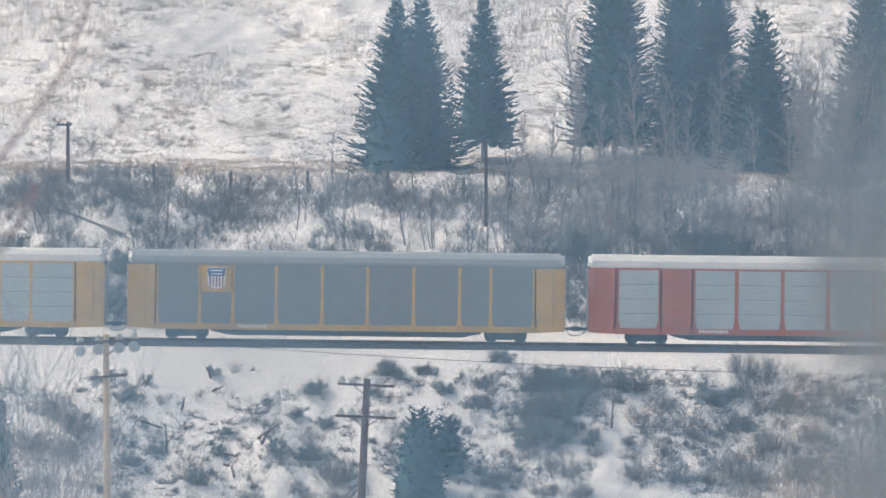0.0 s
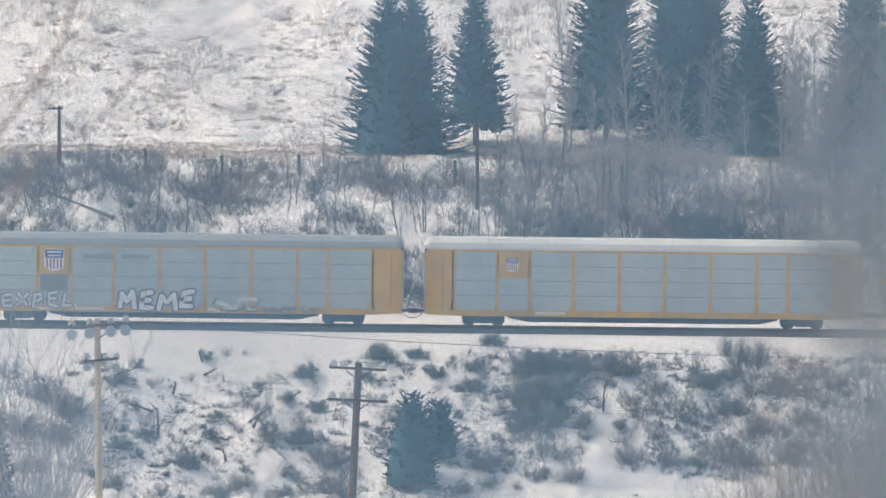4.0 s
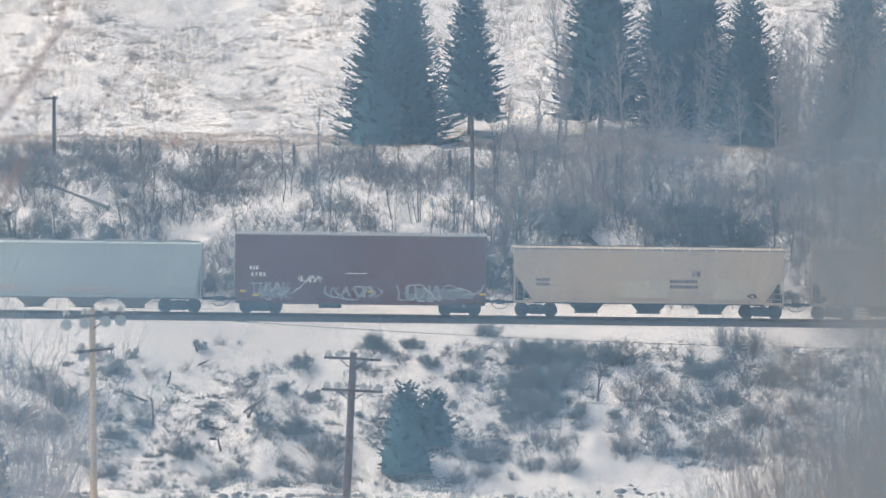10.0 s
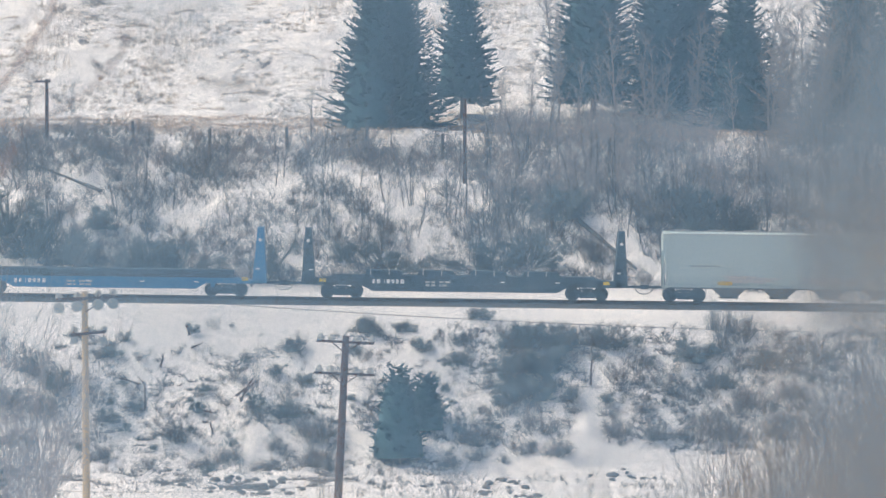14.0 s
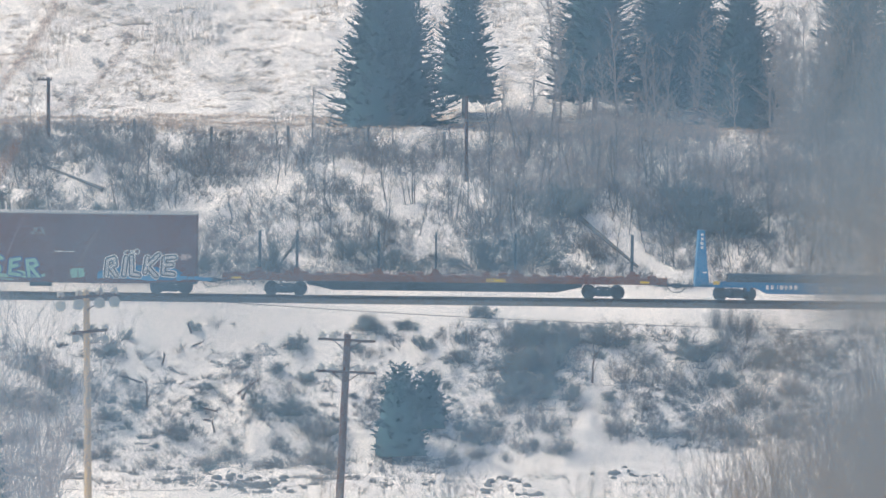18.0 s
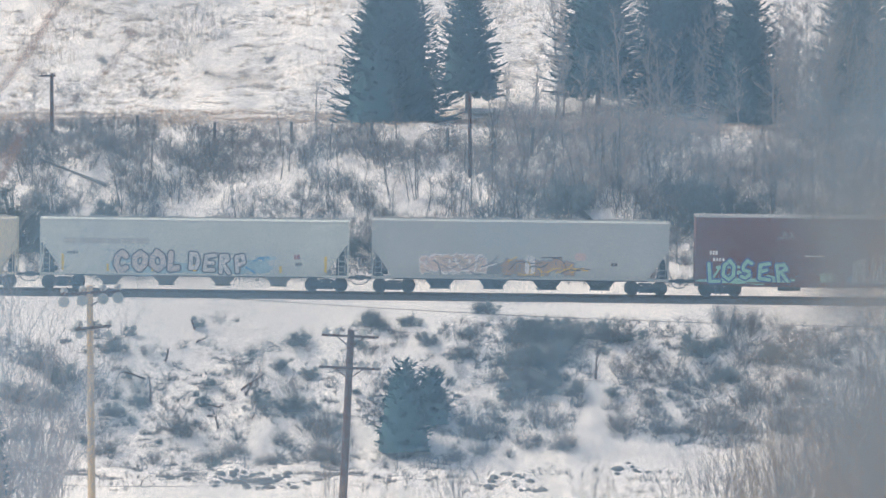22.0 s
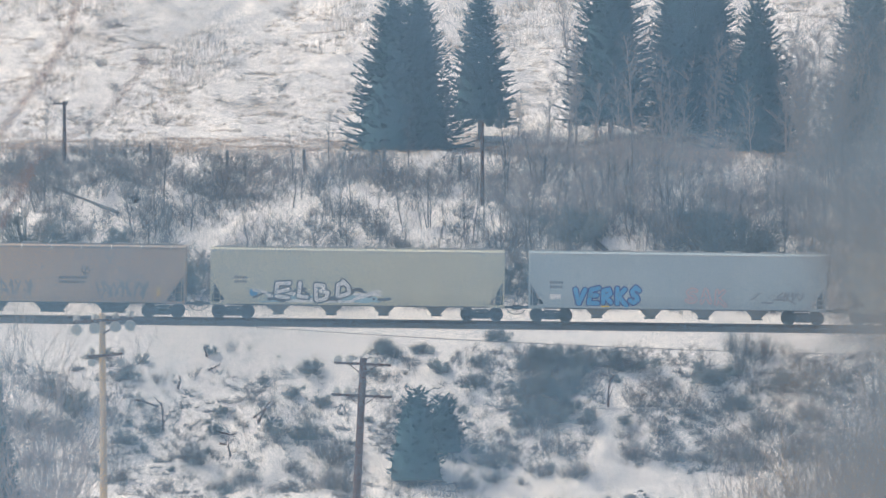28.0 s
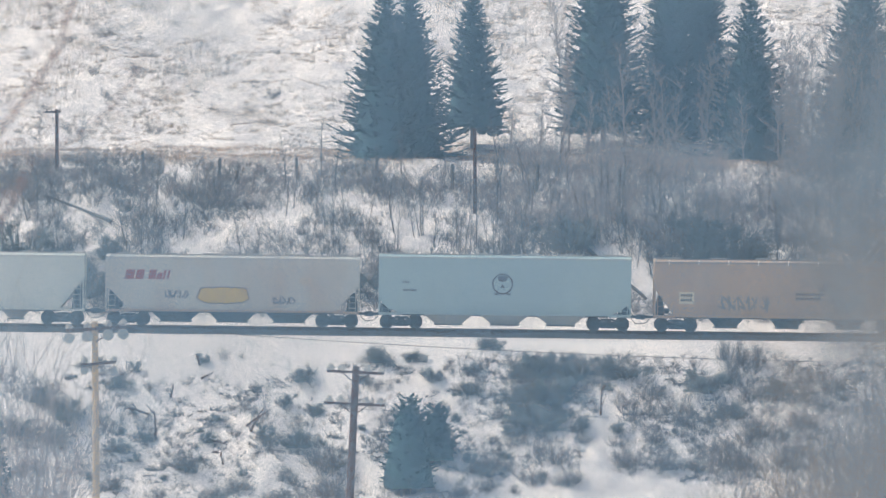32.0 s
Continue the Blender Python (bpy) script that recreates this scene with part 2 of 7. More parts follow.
def lettering(name, words, height, material, parent, x, y, z, bold=0.0, tilt=0.0, width=None, label=""):
    """Words in the built-in font, standing upright on a wall that faces -y; x, z is the lower left corner."""
    cu = bpy.data.curves.new(name, "FONT")
    cu.body, cu.size, cu.offset, cu.extrude, cu.resolution_u = words, height * 1.4, bold, 0.004, 3
    tmp = bpy.data.objects.new(name, cu)
    scene.collection.objects.link(tmp)
    dg = bpy.context.evaluated_depsgraph_get()
    me = bpy.data.meshes.new_from_object(tmp.evaluated_get(dg))
    bpy.data.objects.remove(tmp)
    bpy.data.curves.remove(cu)
    xs = [v.co.x for v in me.vertices]
    k = width / (max(xs) - min(xs)) if width else 1.0
    x0 = min(xs)
    for v in me.vertices:
        v.co = ((v.co.x - x0) * k, v.co.z * -1.0, v.co.y)
    me.materials.clear()
    me.materials.append(material)
    ob = new(name, me)
    ob.parent = parent
    ob.matrix_basis = pose(x, y, z, 0, -tilt, 0)
    if label:
        tagged(ob, label)
    return ob


def bars(name, n, w, h, gap, material, parent, x, y, z, seed=1, rows=1):
    """Short plain bars in the place of writing."""
    rng = random.Random(seed)
    bm = BM()
    for r in range(rows):
        cx = x
        for i in range(n):
            ww = w * rng.uniform(0.7, 1.1)
            box(bm, cx, cx + ww, y - 0.006, y, z - r * h * 1.7, z - r * h * 1.7 + h)
            cx += ww + gap
    return tagged(part(name, bm, material, parent), kind="stuff")


def blob(name, x, z, w, h, y, material, parent, seed=1, n=26, rough=0.22, label=""):
    """A sprayed patch with an uneven outline, 6 mm thick."""
    rng = random.Random(seed)
    pts = []
    for i in range(n):
        a = 2 * math.pi * i / n
        sq = 1 / max(abs(math.cos(a)), abs(math.sin(a))) ** 0.55
        r = sq * (1 - rough * rng.random())
        pts.append((x + 0.5 * w * r * math.cos(a), z + 0.5 * h * r * math.sin(a)))
    return part(name, prism(BM(), pts, y - 0.006, y), material, parent, label)


# ---- the ground ----
def knots(t, table):
    for (a, u), (b, v) in zip(table, table[1:]):
        if t <= b:
            k = min(1.0, max(0.0, (t - a) / (b - a)))
            return u + (v - u) * k
    return table[-1][1]


PROFILE = [(-470, 8.0), (-450, 10.4), (-440, 9.6), (-380, 0.5), (-300, -1.0), (-225, -1.6), (-180, -9.0), (-140, -11.8), (-60, -11.2), (-30, -10.7), (-19, -10.1), (-17, -9.5), (-4.6, -1.45),
           (-3.3, -0.62), (-2.6, -0.46), (2.6, -0.42), (3.4, -0.30), (5.0, 0.25), (8.0, 1.5), (25.0, 9.8), (27.0, 10.25), (36.0, 10.9), (60.0, 15.6), (100.0, 24.5),
           (200.0, 47.0), (330.0, 66.0), (600.0, 72.0), (4300.0, 60.0)]


def hump(x, y, s, k):
    return noise.noise(Vector((x / s, y / s, k * 7.3)))


def height(x, y):
    """The ground over the plain through the rail head."""
    d = y - TRACK
    shift = 1.4 * hump(x, 0, 9, 1) + 0.6 * hump(x, d, 4, 2)
    dd = d
    if -40 < d < -5:
        dd = d + shift * min(1, (-5 - d) / 4) * min(1, (d + 40) / 12)
    elif 7 < d < 40:
        dd = d + 1.3 * shift * min(1, (d - 7) / 6) * min(1, (40 - d) / 8)
    z = knots(dd, PROFILE)
    rough = min(1.0, max(0.0, (abs(d) - 4) / 8))
    if abs(d) < 260:
        z += rough * (0.32 * hump(x, d, 3.1, 3) + 0.22 * hump(x, d, 1.4, 4))
        if -22 < d < 24:
            z += rough * 0.16 * hump(x, d, 0.75, 10)
        if d > 30:
            z += min(1, (d - 30) / 15) * (0.17 * hump(x * 0.6, d * 0.55, 1.7, 5) + 0.15 * hump(x * 0.7, d * 0.6, 0.9, 9) + 0.6 * hump(x, d, 14, 6))
    return z - GRADE * max(-60.0, min(60.0, x))


def grassy(x, d):
    g = -0.06
    if 22 < d < 40:
        g = 0.22 * min(1, (d - 22) / 4) * min(1, (40 - d) / 6)
    elif d >= 40:
        g = 0.085 + 0.15 * hump(x, d * 0.6, 5, 8) - 0.0005 * (d - 40)
    elif -3.2 < d < 5:
        g = -0.3
    elif d < -17:
        g = -0.02
    elif d <= -3.2:
        g = -0.17 * max(0.0, 1 - (-3.2 - d) / 4) - 0.02
    else:
        g = 0.0
    return g


def ground():
    """One sheet, fine where it shows and coarse out to the horizon."""
    def steps(spans):
        out = []
        for a, b, s in spans:
            n = max(1, round((b - a) / s))
            out += [a + (b - a) * i / n for i in range(n)]
        return out + [spans[-1][1]]
    xs = steps([(-3000, -300, 450), (-300, -60, 30), (-60, -34, 2), (-34, 34, 0.34), (34, 60, 2), (60, 300, 30), (300, 3000, 450)])
    ys = steps([(-300, -20, 40), (-20, 400, 12), (400, 424, 2), (424, 430, 0.5), (430, 446, 0.3), (446, 455, 0.3), (455, 490, 0.42), (490, 560, 0.5), (560, 700, 7), (700, 4700, 250)])
    verts = [(x, y, height(x, y)) for y in ys for x in xs]
    w = len(xs)
    faces = [(j * w + i, j * w + i + 1, (j + 1) * w + i + 1, (j + 1) * w + i) for j in range(len(ys) - 1) for i in range(w - 1)]
    ob = from_lists("ground", verts, faces, M_GROUND, smooth=True)
    at = ob.data.attributes.new("grassy", "FLOAT", "POINT")
    at.data.foreach_set("value", [grassy(x, y - TRACK) for y in ys for x in xs])
    return tagged(ob, "snow-covered hillside, railway bank and valley floor with dry grass", "ground", kind="structure")


ground()


def on_ground(x, d):
    return height(x, TRACK + d)


def track():
    """Ballast bed, sleepers and two rails on the falling line."""
    tilt = pose(0, TRACK, 0, 0, math.degrees(math.atan(GRADE)), 0)
    sec = [(-2.75, -0.62), (2.7, -0.55), (1.75, -0.19), (-1.75, -0.19)]
    bm = BM()
    loft(bm, [[(x, y, z) for y, z in sec] for x in (-58, 58)])
    bed = finish("track_bed", bm, M_BALLAST)
    bed.matrix_basis = tilt
    tagged(bed, "dark gravel ballast bed under the rails", "track bed", kind="structure")
    bm = BM()
    for i in range(190):
        x = -57.5 + i * 0.605
        box(bm, x, x + 0.23, -1.3, 1.3, -0.30, -0.172)
    t = finish("sleepers", bm, M_TIE)
    t.matrix_basis = tilt
    tagged(t, "row of dark wooden sleepers in the ballast", "sleepers", kind="stuff")
    for s in (-1, 1):
        y = s * 0.753
        sec = [(-0.07, -0.172), (0.07, -0.172), (0.07, -0.155), (0.012, -0.14), (0.012, -0.045), (0.037, -0.035), (0.037, 0.0), (-0.037, 0.0), (-0.037, -0.035), (-0.012, -0.045), (-0.012, -0.14), (-0.07, -0.155)]
        r = finish("rail", loft(BM(), [[(x, y + a, z) for a, z in sec] for x in (-58, 58)]), M_RAIL)
        r.matrix_basis = tilt
        tagged(r, "weathered steel rail on the sleepers", "rail", kind="structure")


track()


# ---- the train ----
WR = 0.42          # wheel radius
SHARED = {}
WHEELSETS = []     # (wheelset, car number)
CARS = []          # (car, offset of its middle at 0 s)


def shared(key, make):
    """One mesh for all alike parts."""
    if key not in SHARED:
        bm = make()
        me = bpy.data.meshes.new(key)
        bm.to_mesh(me)
        bm.free()
        SHARED[key] = me
    return SHARED[key]


def alike(name, key, make, material, parent, m=None):
    me = shared(key, make)
    if not me.materials:
        me.materials.append(material)
    ob = new(name, me)
    ob.parent = parent
    if m is not None:
        ob.matrix_basis = m
    return ob


def wheel_mesh():
    bm = BM()
    prof = [(-0.82, 0.09), (-0.82, 0.14), (-0.80, 0.16), (-0.80, 0.36), (-0.82, 0.37), (-0.82, WR - 0.004), (-0.72, WR), (-0.70, WR + 0.025), (-0.68, WR + 0.02), (-0.68, 0.35), (-0.72, 0.34), (-0.72, 0.15), (-0.66, 0.085),
            (0.66, 0.085), (0.72, 0.15), (0.72, 0.34), (0.68, 0.35), (0.68, WR + 0.02), (0.70, WR + 0.025), (0.72, WR), (0.82, WR - 0.004), (0.82, 0.37), (0.80, 0.36), (0.80, 0.16), (0.82, 0.14), (0.82, 0.09)]
    return turned(bm, prof, 22)


def frame_mesh():
    bm = BM()
    prism(bm, [(-1.13, 0.36), (-0.95, 0.30), (-0.66, 0.34), (-0.42, 0.16), (0.42, 0.16), (0.66, 0.34), (0.95, 0.30), (1.13, 0.36), (1.13, 0.50), (0.80, 0.56), (0.42, 0.66), (0.34, 0.54), (-0.34, 0.54), (-0.42, 0.66), (-0.80, 0.56), (-1.13, 0.50)], -0.07, 0.07)
    prism(bm, [(-0.44, 0.62), (0.44, 0.62), (0.38, 0.72), (-0.38, 0.72)], -0.08, 0.08)
    for x in (-0.16, 0.0, 0.16):
        rod(bm, (x, 0, 0.18), (x, 0, 0.42), 0.055, n=8)
    for x in (-0.89, 0.89):
        rod(bm, (x, -0.13, 0.42), (x, 0.13, 0.42), 0.10, n=10)
    return bm


def truck(car, number, x):
    t = alike("truck", "truck", lambda: box(box(BM(), -0.2, 0.2, -0.95, 0.95, 0.36, 0.62), -0.3, 0.3, -0.3, 0.3, 0.6, 0.70), M_BLACK, car, pose(x, 0, 0))
    for s in (-1, 1):
        alike("side_frame", "side_frame", frame_mesh, M_BLACK, t, pose(0, s * 1.0, 0))
    for s in (-1, 1):
        w = alike("wheelset", "wheelset", wheel_mesh, M_WHEEL, t, pose(s * 0.89, 0, WR))
        WHEELSETS.append((w, number, s * 0.89))
    return t


def coupler_mesh():
    bm = BM()
    box(bm, -0.6, 0.35, -0.08, 0.08, 0.80, 0.96)
    prism(bm, [(0.30, 0.74), (0.55, 0.72), (0.62, 0.80), (0.62, 0.98), (0.52, 1.04), (0.30, 1.02)], -0.14, 0.12)
    return bm


def hose_mesh():
    bm = BM()
    pts = [(0.0, -0.35, 0.78), (0.12, -0.36, 0.60), (0.28, -0.36, 0.48), (0.46, -0.36, 0.44), (0.62, -0.36, 0.46)]
    for p, q in zip(pts, pts[1:]):
        rod(bm, p, q, 0.028, n=6)
    return bm


def ends(car, half, length):
    """Couplers and brake hoses at both ends."""
    reach = 0.5 * length - half
    for s in (-1, 1):
        m = pose(s * (half + reach - 0.58), 0, 0, 0, 0, 0 if s > 0 else 180)
        alike("coupler", "coupler", coupler_mesh, M_BLACK, car, m)
        alike("brake_hose", "brake_hose", hose_mesh, M_BLACK, car, m)


def car_thing(name, label, number, length, left):
    car = new(name)
    tagged(car, label, "railway car", "cars of the freight train")
    CARS.append((car, (left + 0.5 * length * SCALE - 784) / SCALE))
    return car


def ladder(car, x, y, z0, z1, w=0.42, step=0.38, material=None):
    bm = BM()
    n = int((z1 - z0) / step)
    for s in (-1, 1):
        rod(bm, (x + s * w / 2, y, z0), (x + s * w / 2, y, z1), 0.02, n=5)
    for i in range(1, n + 1):
        rod(bm, (x - w / 2, y, z0 + i * step), (x + w / 2, y, z0 + i * step), 0.016, n=5)
    return part("ladder", bm, material or M_GREYSTEEL, car)


GLYPHS = {}
GLYPHS["A"] = [[(0.05, 0), (0.5, 1), (0.95, 0)], [(0.25, 0.38), (0.75, 0.38)]]
GLYPHS["B"] = [[(0.15, 0), (0.15, 1), (0.7, 0.95), (0.75, 0.65), (0.3, 0.52), (0.85, 0.4), (0.85, 0.1), (0.15, 0.02)]]
GLYPHS["C"] = [[(0.9, 0.82), (0.55, 1), (0.15, 0.8), (0.08, 0.35), (0.4, 0), (0.92, 0.18)]]
GLYPHS["D"] = [[(0.12, 0.05), (0.15, 0.95), (0.65, 0.9), (0.92, 0.5), (0.65, 0.08), (0.12, 0.05)]]
GLYPHS["E"] = [[(0.9, 1), (0.15, 0.92), (0.1, 0.05), (0.92, 0.0)], [(0.15, 0.5), (0.75, 0.55)]]
GLYPHS["I"] = [[(0.5, 0), (0.5, 1)]]
GLYPHS["K"] = [[(0.12, 0), (0.15, 1)], [(0.9, 1), (0.2, 0.48), (0.95, -0.08)]]
GLYPHS["L"] = [[(0.2, 1.02), (0.15, 0.06), (0.9, 0.08)]]
GLYPHS["M"] = [[(0.05, 0), (0.15, 0.95), (0.5, 0.4), (0.85, 1), (0.95, 0)]]
GLYPHS["O"] = [[(0.5, 0.98), (0.12, 0.72), (0.1, 0.25), (0.5, 0.02), (0.9, 0.28), (0.88, 0.75), (0.5, 0.98)]]
GLYPHS["P"] = [[(0.18, -0.05), (0.15, 0.95), (0.75, 0.98), (0.9, 0.68), (0.6, 0.45), (0.2, 0.45)]]
GLYPHS["R"] = [[(0.12, 0), (0.15, 0.97), (0.7, 0.98), (0.85, 0.7), (0.3, 0.48), (0.95, -0.05)]]
GLYPHS["S"] = [[(0.9, 0.85), (0.5, 1), (0.12, 0.78), (0.3, 0.55), (0.75, 0.45), (0.88, 0.2), (0.5, 0), (0.08, 0.15)]]
GLYPHS["V"] = [[(0.02, 1), (0.45, 0), (0.95, 1)]]
GLYPHS["X"] = [[(0.05, 1), (0.92, 0)], [(0.95, 1), (0.08, 0)]]


def stroke(bm, pts, width, y, thick=0.005):
    """A sprayed line through the points, with round joints, in thin slabs stepped one over another."""
    step = 0
    for (ax, az), (bx, bz) in zip(pts, pts[1:]):
        L = max(1e-4, math.hypot(bx - ax, bz - az))
        ux, uz = -(bz - az) / L * width / 2, (bx - ax) / L * width / 2
        prism(bm, [(ax - ux, az - uz), (bx - ux, bz - uz), (bx + ux, bz + uz), (ax + ux, az + uz)], y - thick - 0.0003 * step, y)
        step += 1
    for x, z in pts:
        prism(bm, [(x + width / 2 * math.cos(2 * math.pi * k / 9), z + width / 2 * math.sin(2 * math.pi * k / 9)) for k in range(9)], y - thick - 0.0003 * step, y)
        step += 1


def tag_word(car, words, x, z, w, h, fill, y, edge=None, fat=0.26, wild=0.05, halo=None):
    """Sprayed letters with an outline: bent, overlapping, each one a little different."""
    rng = random.Random(words)
    share = [0.45 if c == "I" else 0.85 if c == "L" else 1.25 if c == "M" else 1.0 for c in words]
    at, layers = 0.0, ((halo, 0.32, 0.0), (edge or M_MARK, 0.18, 0.006), (fill, 0.0, 0.012))
    for i, c in enumerate(words):
        cw, cx = w * share[i] / sum(share) * rng.uniform(0.86, 1.0), x + w * at / sum(share)
        at += share[i]
        cz, ch, lean = z + rng.uniform(-0.08, 0.08) * h, h * rng.uniform(0.88, 1.12), rng.uniform(-0.12, 0.25)
        lines = [[(cx + cw * (0.12 + 0.76 * (a + rng.uniform(-wild, wild))) + lean * (b - 0.5) * ch * 0.6, cz + ch * (0.08 + 0.84 * (b + rng.uniform(-wild, wild)))) for a, b in line] for line in GLYPHS[c]]
        for material, grow, lift in layers:
            if material is None:
                continue
            bm = BM()
            for line in lines:
                stroke(bm, line, fat * h * 0.85 + grow, y - lift - 0.0012 * (i % 4))
            part("letter" if lift > 0.01 else "letter_outline" if lift else "letter_halo", bm, material, car)


def flourish(car, x, z, w, h, y, material, seed, n=5, width=0.14):
    """Loose sprayed swoops and arrows beside a word."""
    rng = random.Random(seed)
    for i in range(n):
        bm = BM()
        a = x + w * (i + rng.uniform(0.1, 0.6)) / n
        b = z + h * rng.random()
        pts = [(a, b)]
        way = rng.uniform(-0.6, 0.6)
        for k in range(4):
            way += rng.uniform(-0.7, 0.7)
            a, b = a + 0.3 * w / n * math.cos(way) * 1.6, min(z + h, max(z, b + 0.3 * h * math.sin(way)))
            pts.append((a, b))
        stroke(bm, pts, width * rng.uniform(0.6, 1.3), y - 0.002 * (i % 3))
        part("stroke", bm, material, car)


def scribble(car, x, z, w, h, y, material, seed, n=7, name="stroke"):
    """A sprayed tag that cannot be read: bent overlapping strokes."""
    rng = random.Random(seed)
    for i in range(n):
        bm = BM()
        cx, r = x + w * (i + 0.5) / n, 0.75 * w / n
        pts = [(cx + rng.uniform(-1, 1) * r, z + h * k) for k in ([0.0, 0.5, 1.0, 0.6] if i % 2 else [1.0, 0.55, 0.1, 0.3])]
        stroke(bm, pts, max(0.06, 0.4 * w / n) * rng.uniform(0.6, 1.2), y - 0.0015 * (i % 3))
        part(name, bm, material, car)


def bubbles(car, x, z, w, h, y, fill, edge, n, seed):
    """Sprayed bubble shapes that cannot be read, each with an outline."""
    rng = random.Random(seed)
    for i in range(n):
        cx = x + w * (i + 0.5) / n
        ww, hh = w / n * rng.uniform(1.1, 1.5), h * rng.uniform(0.75, 1.05)
        cz = z + h / 2 + rng.uniform(-0.1, 0.1) * h
        blob("letter_outline", cx, cz, ww + 0.12, hh + 0.12, y - 0.0008 * i, edge, car, seed + i, 22, 0.3)
        blob("letter", cx, cz, ww, hh, y - 0.006 - 0.0008 * i, fill, car, seed + i, 22, 0.3)
        rx = rng.uniform(-0.15, 0.15) * ww
        blob("letter_hole", cx + rx, cz + 0.1 * hh, ww * 0.16, hh * 0.28, y - 0.010 - 0.0008 * i, edge, car, seed + i + 50, 12, 0.3)


def shield(car, x, z, w, h, y):
    """A road shield: blue head over red and white stripes."""
    s = part("emblem", prism(BM(), [(x + 0.06 * w, z + 0.14 * h), (x + 0.5 * w, z), (x + 0.94 * w, z + 0.14 * h), (x + w, z + 0.6 * h), (x + 0.94 * w, z + h), (x + 0.06 * w, z + h), (x, z + 0.6 * h)], y - 0.008, y), M_WHITE, car, "white, red and blue shield emblem")
    for i in range(5):
        a = x + w * (0.12 + 0.17 * i)
        part("stripe", box(BM(), a, a + 0.08 * w, y - 0.012, y - 0.008, z + 0.12 * h, z + 0.58 * h), M_RED, s)
    part("band", box(BM(), x + 0.05 * w, x + 0.95 * w, y - 0.013, y - 0.008, z + 0.6 * h, z + 0.96 * h), M_SHIELDBLUE, s)
    part("lettering", box(box(BM(), x + 0.16 * w, x + 0.84 * w, y - 0.016, y - 0.013, z + 0.82 * h, z + 0.89 * h), x + 0.2 * w, x + 0.8 * w, y - 0.016, y - 0.013, z + 0.67 * h, z + 0.73 * h), M_WHITE, s)


SECTIONS = [1.8, 2.68, 2.08, 2.68, 2.86, 2.82, 2.86, 2.86, 1.94, 2.72, 1.9]


